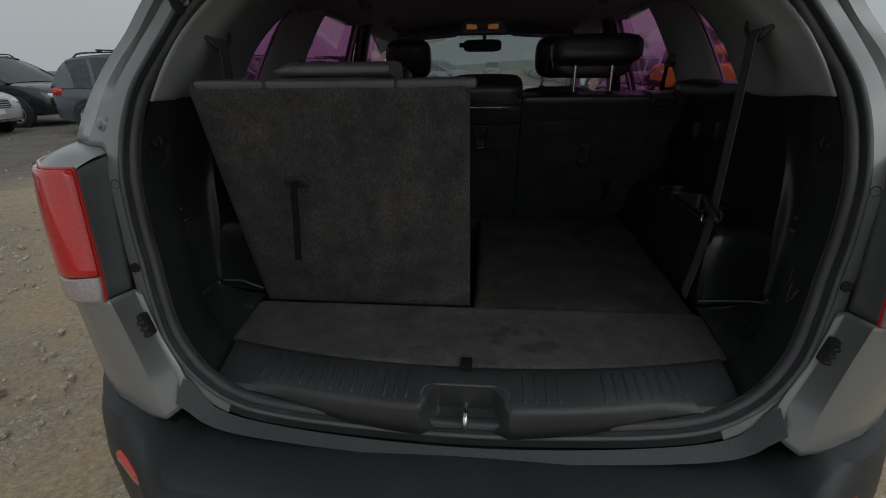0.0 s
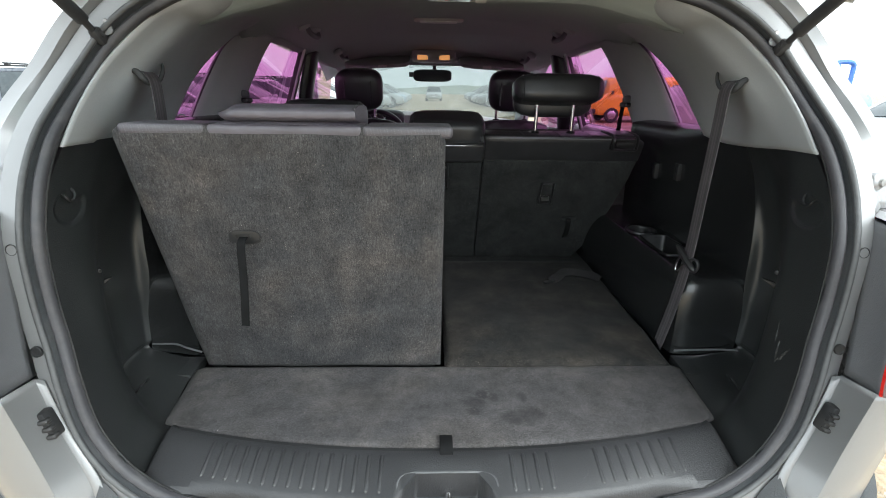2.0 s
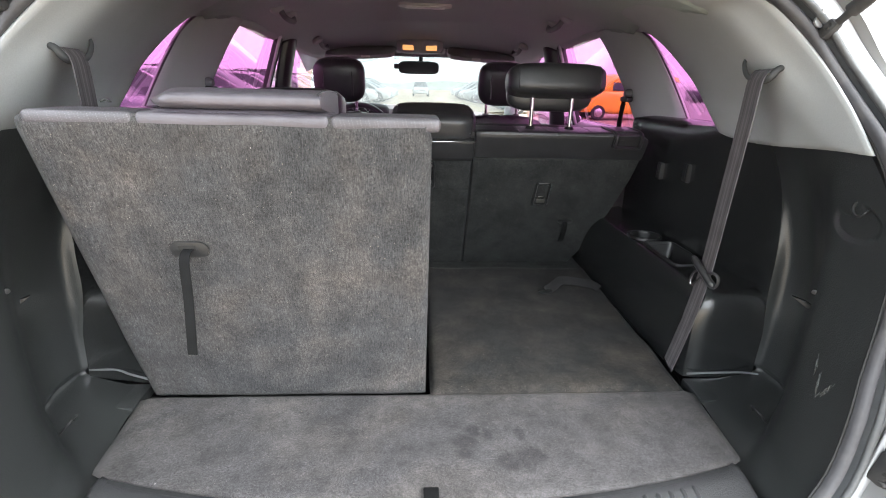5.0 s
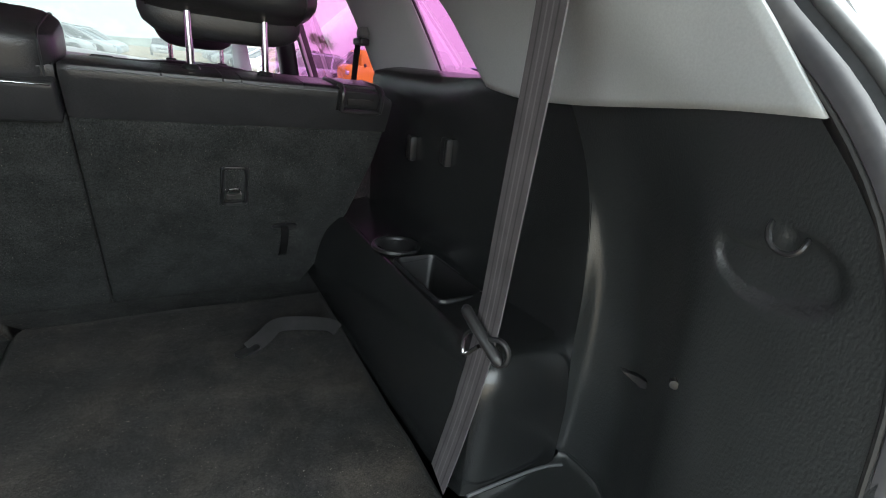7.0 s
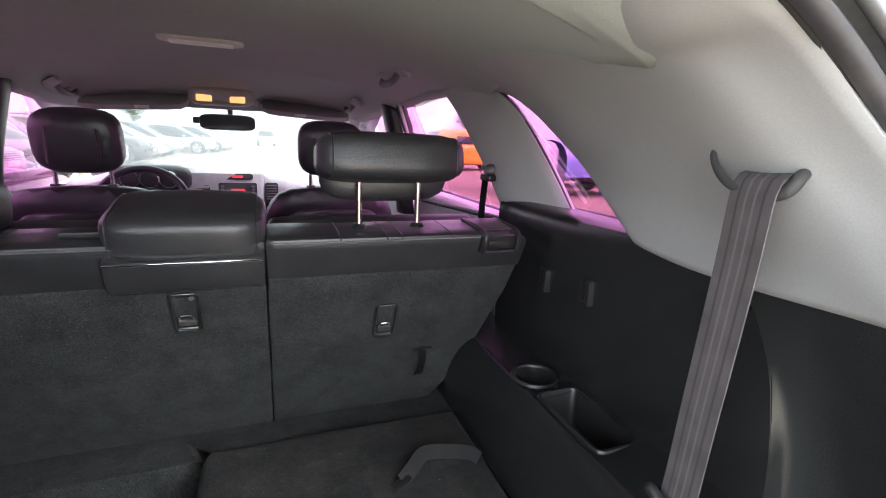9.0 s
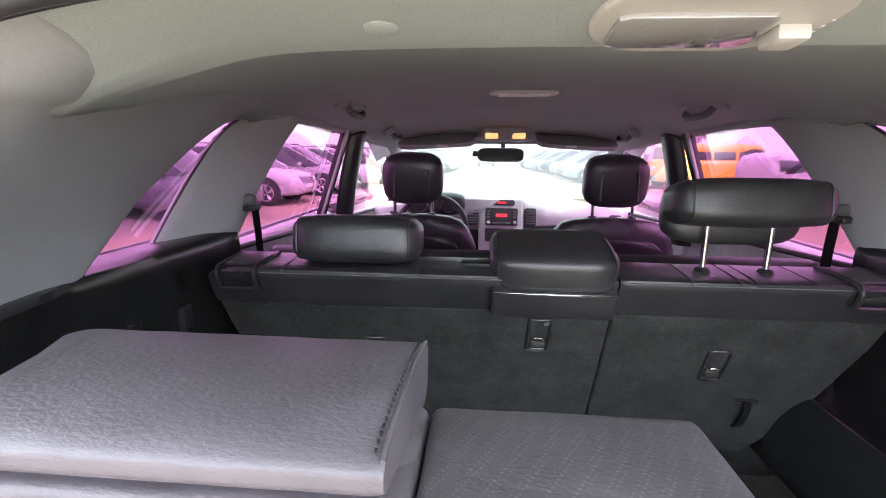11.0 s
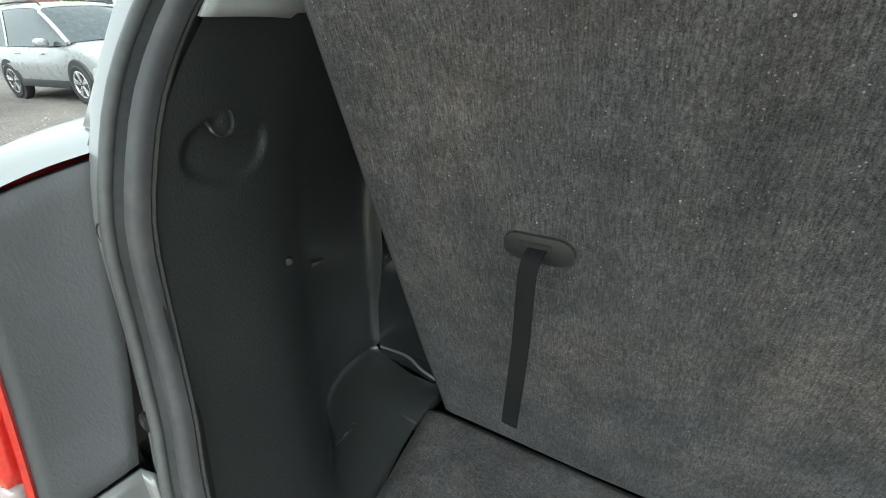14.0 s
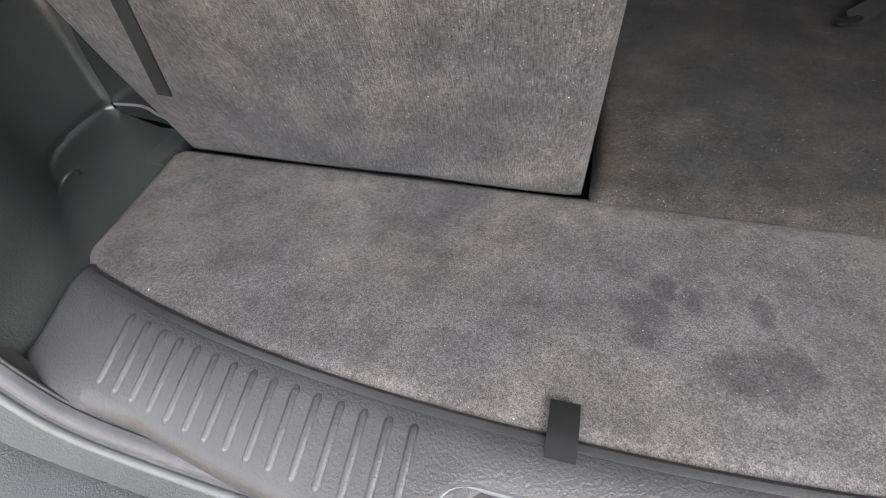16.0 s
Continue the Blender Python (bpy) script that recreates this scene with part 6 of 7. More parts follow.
for gx, gy in ((-0.50, 2.30), (0.50, 2.30), (0.50, 2.98), (-0.50, 2.98)):
    grab = thing("grab_handle", "grey folding grab handle by the roof rail", "grab handle", "grab handles")
    s = 1 if gx > 0 else -1
    x, y, z = on_roof(gx, gy)
    part("grip", tube(spline([(x, y - 0.085, z - 0.002), (x - s * 0.012, y - 0.070, z - 0.028), (x - s * 0.014, y, z - 0.034), (x - s * 0.012, y + 0.070, z - 0.028), (x, y + 0.085, z - 0.002)], 20), 0.010, 10), PLASTIC_GREY, grab)
    for e in (-0.085, 0.085):
        part("mount", puffy(0.05, 0.06, 0.03, 3, 8, at=(x + s * 0.006, y + e, z - 0.006), turn=(0, s * 30, 0)), TRIM, grab)

console = thing("overhead_console", "roof console with two lit amber map lamps", "map lamp")
part("housing", puffy(0.25, 0.16, 0.075, 4, 14, at=(-0.008, 3.13, 1.548)), TRIM, console)
for x in (-0.070, 0.052):
    part("map_lamp", rbox(0.058, 0.012, 0.026, 0.005, 3, at=(x, 3.053, 1.535), turn=(-18, 0, 0)), AMBER, console, "lit amber map lamp")
for s in (1, -1):
    visor = thing("sun_visor", "grey padded sun visor folded up", "sun visor", "sun visors")
    part("pad", puffy(0.38, 0.17, 0.030, 6, 12, at=(s * 0.335, 3.215, 1.518), turn=(22, s * 3, 0)), TRIM, visor)
    part("arm", tube([(s * 0.55, 3.25, 1.535), (s * 0.12, 3.265, 1.535)], 0.005, 8), TRIM, visor)
    part("clip", rbox(0.02, 0.03, 0.03, 0.006, 2, at=(s * 0.125, 3.255, 1.535)), DASH, visor)
    part("visor_label", rbox(0.05, 0.003, 0.012, 0.001, 1, at=(s * 0.30, 3.124, 1.490)), LABEL_WHITE, visor)
part("roof_header", rbox(1.10, 0.03, 0.080, 0.010, 3, at=(0, 3.325, 1.545)), HEADLINER, suv)
rear_view = thing("rear_view_mirror", "black framed rear view mirror on the windscreen", "mirror")
part("shell", puffy(0.245, 0.04, 0.075, 5, 12, at=(-0.012, 3.44, 1.450)), PLASTIC_SMOOTH, rear_view)
part("mirror_face", rbox(0.225, 0.004, 0.058, 0.002, 2, at=(-0.012, 3.4185, 1.450), turn=(-8, 0, 0)), PLASTIC_SMOOTH, rear_view)
part("stalk", tube([(0, 3.45, 1.48), (0, 3.44, 1.53)], 0.012, 8), PLASTIC_SMOOTH, rear_view)
part("sensor_box", rbox(0.035, 0.03, 0.03, 0.006, 2, at=(-0.145, 3.45, 1.455)), PLASTIC_SMOOTH, rear_view)


# ---- front seats ----
def build_front_seat(side):
    seat = thing("front_seat", "black leather front seat with its headrest on posts", "car seat", "front seats", at=(side * 0.362, 2.60, 0))
    part("backrest", grid(smooth_rows([[(w * math.copysign(abs(math.cos(a)) ** 0.5, math.cos(a)), d * math.copysign(abs(math.sin(a)) ** 0.6, math.sin(a)) + (1.22 - z) * 0.32, z) for a in np.linspace(0, math.tau, 25)] for w, d, z in ((0.24, 0.08, 0.62), (0.25, 0.085, 0.85), (0.245, 0.08, 1.05), (0.215, 0.07, 1.16), (0.17, 0.055, 1.215), (0.08, 0.03, 1.232), (0.01, 0.004, 1.234))], 20, 40)), LEATHER, seat)
    part("back_panel", puffy(0.36, 0.03, 0.38, 5, 14, at=(0, -0.012, 0.98), turn=(17, 0, 0)), PLASTIC, seat)
    part("seat_base", rbox(0.50, 0.52, 0.18, 0.05, 3, at=(0, 0.46, 0.62)), LEATHER, seat)
    pad = part("headrest", puffy(0.222, 0.105, 0.185, 3.6, 18, at=(0, -0.005, 1.365), turn=(10, 0, 0)), LEATHER, seat, "black leather headrest")
    part("headrest_back", tube(spline([(-0.062, -0.066, 1.30), (-0.06, -0.062, 1.385), (-0.045, -0.055, 1.405), (0.045, -0.055, 1.405), (0.06, -0.062, 1.385), (0.062, -0.066, 1.30)], 30), 0.004, 6), PLASTIC_SMOOTH, pad)
    for x in (-0.07, 0.07):
        part("post", tube([(x, 0.0, 1.215), (x, -0.002, 1.30)], 0.006, 10), CHROME, seat)
        part("post_collar", rbox(0.028, 0.022, 0.012, 0.004, 2, at=(x, 0, 1.232)), PLASTIC_SMOOTH, seat)
    return seat


build_front_seat(-1)
build_front_seat(1)

# ---- dashboard ----
dash = thing("dashboard", "pale two tone dashboard with red lit radio", "dashboard")
solid(part("dash_top", grid(smooth_rows([
    [(-0.74, 3.98, 1.12), (-0.35, 4.08, 1.16), (0, 4.12, 1.175), (0.35, 4.08, 1.16), (0.74, 3.98, 1.12)],
    [(-0.74, 3.80, 1.135), (-0.38, 3.80, 1.185), (0, 3.80, 1.19), (0.38, 3.80, 1.17), (0.74, 3.80, 1.135)],
    [(-0.74, 3.64, 1.13), (-0.38, 3.58, 1.215), (0, 3.62, 1.20), (0.38, 3.66, 1.165), (0.74, 3.66, 1.13)],
    [(-0.74, 3.60, 1.08), (-0.38, 3.55, 1.17), (0, 3.585, 1.18), (0.38, 3.60, 1.10), (0.74, 3.62, 1.08)],
    [(-0.74, 3.62, 1.00), (-0.38, 3.58, 1.02), (0, 3.60, 1.02), (0.38, 3.60, 1.03), (0.74, 3.63, 1.0)]], 22, 40)), DASH, dash, "pale grey dash top"), 0.01, 1)
part("lower_dash", rbox(1.46, 0.30, 0.42, 0.05, 3, at=(0, 3.78, 0.83)), DASH_DARK, dash)
part("glove_line", tube(spline([(0.13, 3.575, 1.03), (0.35, 3.575, 1.05), (0.72, 3.60, 1.04)], 16), 0.008, 8), DASH_DARK, dash)
stack = part("centre_panel", rbox(0.26, 0.10, 0.34, 0.02, 3, at=(0.01, 3.60, 1.03), turn=(-12, 0, 0)), DASH, dash, "pale centre stack")


def on_stack(x, h, out=0.0):
    return pose(0.01, 3.60, 1.03, -12, 0, 0) @ pose(x, -0.052 - out, h, 90, 0, 0)


radio = part("radio", moved(prism(rounded(0.185, 0.10, 0.01), 0.012, 0.003), on_stack(0, 0.06, 0.004)), DASH_DARK, stack, "black radio with red display")
part("display", moved(prism(rounded(0.066, 0.020, 0.003), 0.004), on_stack(0, 0.068, 0.0068)), RED_SCREEN, stack, "red lit radio display")
part("clock_hood", moved(prism(rounded(0.15, 0.032, 0.014), 0.01, 0.003), on_stack(0, 0.142, 0.004)), DASH_DARK, stack)
part("clock", moved(prism(rounded(0.052, 0.012, 0.003), 0.003), on_stack(0, 0.142, 0.0068)), RED_SCREEN, stack)
for x in (-0.074, 0.074):
    part("knob", moved(lathe([(0.0, 0.016), (0.009, 0.016), (0.012, 0.012), (0.0125, 0.0)], 20), on_stack(x, 0.028, 0.006)), CHROME, stack)
    for k in range(3):
        part("button", moved(rbox(0.016, 0.010, 0.004, 0.001, 1), on_stack(x, 0.058 + k * 0.016, 0.008)), PLASTIC_GREY, stack)
for k in range(6):
    part("button", moved(rbox(0.016, 0.009, 0.004, 0.001, 1), on_stack(-0.045 + k * 0.018, 0.024, 0.008)), PLASTIC_GREY, stack)
part("heater_panel", moved(prism(rounded(0.185, 0.075, 0.01), 0.012, 0.003), on_stack(0, -0.045, 0.004)), DASH_DARK, stack)
part("heater_display", moved(prism(rounded(0.055, 0.010, 0.003), 0.004), on_stack(0, -0.03, 0.0068)), RED_SCREEN, stack)
for x in (-0.165, 0.165, -0.62, 0.64):
    vent = part("air_vent", moved(prism(rounded(0.066, 0.105, 0.012), 0.012, 0.003), on_stack(x, 0.06 if abs(x) < 0.3 else 0.03, 0.0)), DASH_DARK, dash, "dark air vent")
    for k in range(6):
        part("slat", moved(rbox(0.056, 0.004, 0.008, 0.001, 1, turn=(30, 0, 0)), on_stack(x, (0.06 if abs(x) < 0.3 else 0.03) - 0.035 + k * 0.014, 0.002)), PLASTIC_GREY, vent)
cluster = part("gauge_hood", puffy(0.34, 0.16, 0.13, 4, 14, at=(-0.37, 3.56, 1.17)), DASH_DARK, dash)
for x in (-0.45, -0.37, -0.29):
    part("gauge", moved(lathe([(0.034, 0.0), (0.036, 0.006), (0.040, 0.006), (0.042, 0.0)], 24), pose(x, 3.478, 1.17, 90, 0, 0)), CHROME, cluster)
wheel = thing("steering_wheel", "black leather steering wheel", "steering wheel", at=(-0.37, 3.30, 1.06))
wheel.rotation_euler = (radians(66), 0, 0)
part("rim", tube([(0.185 * math.cos(a), 0.185 * math.sin(a), 0) for a in np.linspace(0, math.tau, 48, endpoint=False)], 0.016, 10, closed=True), LEATHER, wheel)
part("hub", puffy(0.17, 0.13, 0.05, 3, 12), PLASTIC, wheel)
for a in (8, 172, 270):
    part("spoke", tube([(0.07 * math.cos(radians(a)), 0.07 * math.sin(radians(a)), 0), (0.18 * math.cos(radians(a)), 0.18 * math.sin(radians(a)), 0)], 0.014, 8), PLASTIC_GREY, wheel)
part("column", tube([(0, 0, -0.02), (0, 0, -0.28)], 0.04, 12), DASH_DARK, wheel)

# ---- the lot: parked cars ----
TYRE = surface("tyre_rubber", (0.025, 0.025, 0.026), 0.85, worn=0.5, dirt=(0.14, 0.12, 0.1), grain=40, relief=0.3)
ALLOY = surface("alloy", (0.55, 0.55, 0.56), 0.3, 0.85, worn=0.3, dirt=(0.2, 0.18, 0.16), grain=30)
CAR_GLASS = surface("dark_car_glass", (0.035, 0.045, 0.05), 0.06, worn=0.3, dirt=(0.12, 0.12, 0.12), grain=12, relief=0.02, Specular_IOR_Level=0.6)
CAR_TRIM = surface("dark_car_trim", (0.03, 0.03, 0.032), 0.6, worn=0.3)
HEADLAMP = surface("headlamp_lens", (0.62, 0.64, 0.66), 0.08, worn=0.2, grain=50, relief=0.4, spread=0.4, Coat_Weight=1.0)
PAINTS = {n: paint(n + "_car_paint", c, f, r, m) for n, c, f, r, m in (
    ("white", (0.46, 0.47, 0.48), 0.0, 0.25, 0.0), ("grey", (0.105, 0.116, 0.138), 0.2, 0.25, 0.2), ("silver", (0.33, 0.335, 0.34), 0.3, 0.28, 0.35),
    ("orange", (0.92, 0.48, 0.04), 0.0, 0.25, 0.0), ("black", (0.02, 0.02, 0.022), 0.1, 0.2, 0.0), ("blue", (0.20, 0.28, 0.55), 0.0, 0.3, 0.0), ("pale_blue", (0.40, 0.47, 0.54), 0.2, 0.28, 0.2))}


def build_car(colour, label, length=4.5, width=1.84, height=1.68, star=False, rails=True):
    """A parked sport utility car, nose towards +x, standing on z = 0."""
    car = thing("parked_car", label, "car", "parked cars")
    L, W, H = length / 2, width / 2, height
    body_mat = PAINTS[colour]
    stations = [  # x, half width, sill, lower belt, upper deck
        (-1.00, 0.74, 0.42, 0.62, 0.72), (-0.985, 0.86, 0.33, 0.60, 0.96), (-0.94, 0.93, 0.28, 0.60, 1.02), (-0.80, 0.985, 0.26, 0.60, 1.03), (-0.5, 1.0, 0.25, 0.60, 1.00), (0.0, 1.0, 0.25, 0.60, 0.97),
        (0.36, 1.0, 0.25, 0.60, 0.965), (0.52, 0.985, 0.25, 0.60, 1.00), (0.75, 0.96, 0.26, 0.58, 0.94), (0.90, 0.90, 0.28, 0.55, 0.84), (0.965, 0.82, 0.30, 0.50, 0.74), (1.0, 0.66, 0.36, 0.48, 0.62)]
    hs = H / 1.68
    rows = []
    for x, w, a, b, c in stations:
        w *= W
        a, b, c = a * hs, b * hs, c * hs
        half = [(0.0, a), (w * 0.86, a), (w * 0.97, a + 0.06), (w, b), (w * 0.985, (b + c) / 2 + 0.05), (w * 0.93, c - 0.015), (w * 0.80, c + 0.02), (w * 0.4, c + 0.035), (0.0, c + 0.04)]
        ring = half + [(-y, z) for y, z in half[-2:0:-1]]
        rows.append([(x * L, y, z) for y, z in ring])
    fine = [list(r) for r in zip(*[spline(col, 46) for col in zip(*rows)])]
    bm = grid(fine, close_v=True)
    bmesh.ops.holes_fill(bm, edges=[e for e in bm.edges if e.is_boundary], sides=0)
    body = part("body", bm, body_mat, car, sharp=50)
    cab = [(-0.955, 0.80, 0.99, 1.0), (-0.86, 0.76, 0.99, 1.44), (-0.74, 0.745, 0.99, 1.60), (-0.4, 0.745, 0.98, 1.665), (-0.05, 0.74, 0.97, 1.66), (0.12, 0.735, 0.97, 1.60), (0.32, 0.75, 0.97, 1.36), (0.56, 0.80, 0.98, 1.02)]
    rows = []
    for x, w, b, t in cab:
        t = max(b + 0.012, t)
        lean = (t - b) / 0.7
        half = [(W * (0.95 if x > -0.9 else 0.88), b), (W * (0.945 - 0.10 * lean), b + (t - b) * 0.45), (W * (0.93 - 0.20 * lean), b + (t - b) * 0.9), (W * (0.89 - 0.24 * lean), t), (W * 0.35, t + 0.022), (0.0, t + 0.028)]
        rows.append([(x * L, y, z * hs) for y, z in half] + [(x * L, -y, z * hs) for y, z in half[-2::-1]])
    fine = [list(r) for r in zip(*[spline(col, 40) for col in zip(*rows)])]
    part("glazing", grid(fine), CAR_GLASS, car, "dark glazed cabin", sharp=50)
    top = [[(p.x, p.y * 1.004, p.z + 0.012) for p in r[2:9]] for r in fine if -0.80 * L < r[5].x < 0.14 * L]
    roof = solid(part("roof", grid(top), body_mat, car), 0.02, -1)
    for s in (1, -1):
        col = 2 if s > 0 else 8
        for xa, xb in ((-0.50, -0.42), (-0.02, 0.03)):
            pil = [[Vector(r[k]) + Vector((0, s * 0.008, 0)) for k in ((0, 1, 2) if s > 0 else (10, 9, 8))] for r in fine if xa * L <= r[0].x <= xb * L]
            if len(pil) > 1:
                part("door_pillar", grid(pil), CAR_TRIM if xa > -0.3 else body_mat, car)
        tail = [[Vector(r[k]) + Vector((0, s * 0.008, 0)) for k in ((0, 1, 2, 3) if s > 0 else (10, 9, 8, 7))] for r in fine if -0.93 * L <= r[0].x <= -0.67 * L]
        part("rear_post", grid(tail), body_mat, car)
        front = [Vector(r[2 if s > 0 else 8]) for r in fine if 0.12 * L <= r[0].x <= 0.56 * L]
        part("screen_post", tube(front, 0.035, 8), body_mat, car)
        if rails:
            part("roof_rail", tube(spline([(-0.72 * L, s * W * 0.66, 1.62 * hs), (-0.6 * L, s * W * 0.66, 1.71 * hs), (0, s * W * 0.65, 1.70 * hs), (0.1 * L, s * W * 0.65, 1.62 * hs)], 16), 0.018, 6), CAR_TRIM, car)
        part("side_mirror", puffy(0.14, 0.22, 0.15, 3, 10, at=(0.30 * L, s * (W + 0.09), 1.04 * hs)), body_mat, car)
        part("headlamp", puffy(0.36, 0.34, 0.16, 3, 12, at=(0.90 * L, s * W * 0.66, 0.73 * hs), turn=(0, 14, s * -24)), HEADLAMP, car, "clear headlamp")
        part("fog_lamp", puffy(0.10, 0.26, 0.12, 3, 8, at=(0.955 * L, s * W * 0.62, 0.45 * hs), turn=(0, 0, s * -22)), CAR_TRIM, car)
        part("tail_lamp", puffy(0.36, 0.24, 0.20, 3.0, 10, at=(-0.90 * L, s * W * 0.83, 0.93 * hs), turn=(0, 0, s * 18)), RED_LENS, car, "red tail lamp")
        part("door_handle", rbox(0.20, 0.03, 0.025, 0.008, 2, at=(-0.30 * L, s * (W * 0.99), 0.86 * hs)), CHROME, car)
        part("door_handle", rbox(0.20, 0.03, 0.025, 0.008, 2, at=(0.14 * L, s * (W * 0.99), 0.85 * hs)), CHROME, car)
        part("sill_cladding", rbox(0.80 * L, 0.05, 0.14, 0.02, 2, at=(0, s * W * 0.985, 0.33)), CAR_TRIM, car)
        for wx in (-0.585, 0.60):
            part("wheel_arch", moved(lathe([(0.0, 0.03), (0.40, 0.03), (0.415, 0.0), (0.40, -0.10)], 30, "Y"), pose(wx * L, s * (W - 0.035), 0.36) @ (pose(0, 0, 0) if s > 0 else pose(0, 0, 0, 0, 0, 180))), CAR_TRIM, car)
            m = pose(wx * L, s * (W - 0.10), 0.345) @ (pose(0, 0, 0) if s > 0 else pose(0, 0, 0, 0, 0, 180))
            whl = part("wheel", moved(lathe([(0.22, 0.10), (0.30, 0.115), (0.335, 0.09), (0.345, 0.0), (0.335, -0.09), (0.22, -0.10)], 30, "Y"), m), TYRE, car)
            part("rim", moved(lathe([(0.0, 0.05), (0.05, 0.06), (0.06, 0.03), (0.19, 0.03), (0.205, 0.08)], 30, "Y"), m), CAR_TRIM, whl)
            part("rim_lip", moved(lathe([(0.200, 0.075), (0.208, 0.098), (0.226, 0.112), (0.236, 0.105)], 30, "Y"), m), ALLOY, whl)
            for k in range(5):
                a = math.tau * k / 5 + 0.3
                for da in (-0.12, 0.12):
                    part("spoke", moved(tube([(0.035 * math.cos(a), 0.085, 0.035 * math.sin(a)), (0.215 * math.cos(a + da), 0.10, 0.215 * math.sin(a + da))], 0.024, 6), m), ALLOY, whl)
    part("grille", rbox(0.10, W * 1.0, 0.20, 0.03, 3, at=(0.972 * L, 0, 0.685 * hs), turn=(0, -18, 0)), CAR_TRIM, car, "dark grille")
    for k in range(4):
        part("grille_bar", rbox(0.03, W * 0.94, 0.024, 0.006, 1, at=(0.972 * L + 0.072 - k * 0.015, 0, (0.622 + 0.047 * k) * hs), turn=(0, -18, 0)), ALLOY, car)
    if star:
        part("badge", moved(lathe([(0.082, 0.0), (0.085, 0.016), (0.100, 0.016), (0.105, 0.0)], 30, "X"), pose(0.972 * L + 0.062, 0, 0.69 * hs, 0, -18, 0)), CHROME, car, "round chrome badge")
    if colour == "grey":
        for bx in (-0.42, -0.08):
            bar = part("cross_bar", rbox(0.06, W * 1.5, 0.03, 0.012, 2, at=(bx * L, 0, 1.765 * hs)), CAR_TRIM, car)
            for s in (1, -1):
                part("foot", rbox(0.10, 0.06, 0.07, 0.015, 2, at=(bx * L, s * W * 0.66, 1.735 * hs)), CAR_TRIM, bar)
    part("air_intake", rbox(0.06, W * 1.1, 0.12, 0.03, 3, at=(0.985 * L, 0, 0.40 * hs)), CAR_TRIM, car)
    part("number_plate", rbox(0.02, 0.50, 0.11, 0.004, 1, at=(1.0 * L + 0.005, 0, 0.52 * hs)), LABEL_WHITE if not star else CAR_TRIM, car)
    part("number_plate", rbox(0.02, 0.42, 0.16, 0.004, 1, at=(-1.0 * L + 0.03, 0, 0.80 * hs)), LABEL_WHITE, car)
    return car


grey = build_car("grey", "dark grey sport utility car parked on gravel", 4.41, 1.82, 1.66)
white = build_car("white", "white sport utility car parked on gravel", 4.44, 1.85, 1.64)
benz = build_car("silver", "silver boxy sport utility car parked on gravel", 4.52, 1.84, 1.70, star=True)
silver = build_car("silver", "silver sport utility car in a parking row", 4.6, 1.86, 1.70)


def build_van():
    """A small orange van, nose towards +x."""
    van = thing("parked_van", "bright orange passenger van parked in a row", "van")
    part("body", merge(puffy(4.7, 1.80, 1.05, 7, 20, at=(0, 0, 0.80)), puffy(4.1, 1.66, 1.15, 8, 20, at=(-0.25, 0, 1.42))), PAINTS["orange"], van)
    for s in (1, -1):
        for x in (-1.65, -0.60, 0.42):
            part("window", rbox(0.92, 0.03, 0.46, 0.05, 3, at=(x, s * 0.823, 1.52), turn=(s * 4, 0, 0)), CAR_GLASS, van)
        for x in (-1.35, 1.45):
            whl = part("wheel", moved(lathe([(0.0, 0.10), (0.22, 0.10), (0.30, 0.115), (0.325, 0.09), (0.33, 0.0), (0.22, -0.10)], 28, "Y"), pose(x, s * 0.80, 0.33) @ pose(0, 0, 0, 0, 0, 0 if s > 0 else 180)), TYRE, van)
            part("rim", moved(lathe([(0.0, 0.118), (0.16, 0.116), (0.19, 0.10)], 24, "Y"), pose(x, s * 0.80, 0.33) @ pose(0, 0, 0, 0, 0, 0 if s > 0 else 180)), ALLOY, whl)
        part("headlamp", puffy(0.16, 0.30, 0.20, 3, 10, at=(2.27, s * 0.66, 0.92)), HEADLAMP, van)
        part("side_mirror", puffy(0.10, 0.20, 0.18, 3, 8, at=(1.55, s * 0.98, 1.30)), CAR_TRIM, van)
    part("windscreen", rbox(0.04, 1.42, 0.62, 0.05, 3, at=(1.83, 0, 1.52), turn=(0, -10, 0)), CAR_GLASS, van)
    part("rear_window", rbox(0.04, 1.30, 0.48, 0.05, 3, at=(-2.30, 0, 1.50)), CAR_GLASS, van)
    part("bumper", puffy(0.24, 1.76, 0.26, 5, 12, at=(2.28, 0, 0.48)), CAR_TRIM, van)
    return van


orange = build_van()
black = build_car("black", "black sport utility car in a parking row", 4.7, 1.88, 1.75)
pale = build_car("pale_blue", "pale blue grey estate car in a parking row", 4.6, 1.82, 1.60)
placed = set()
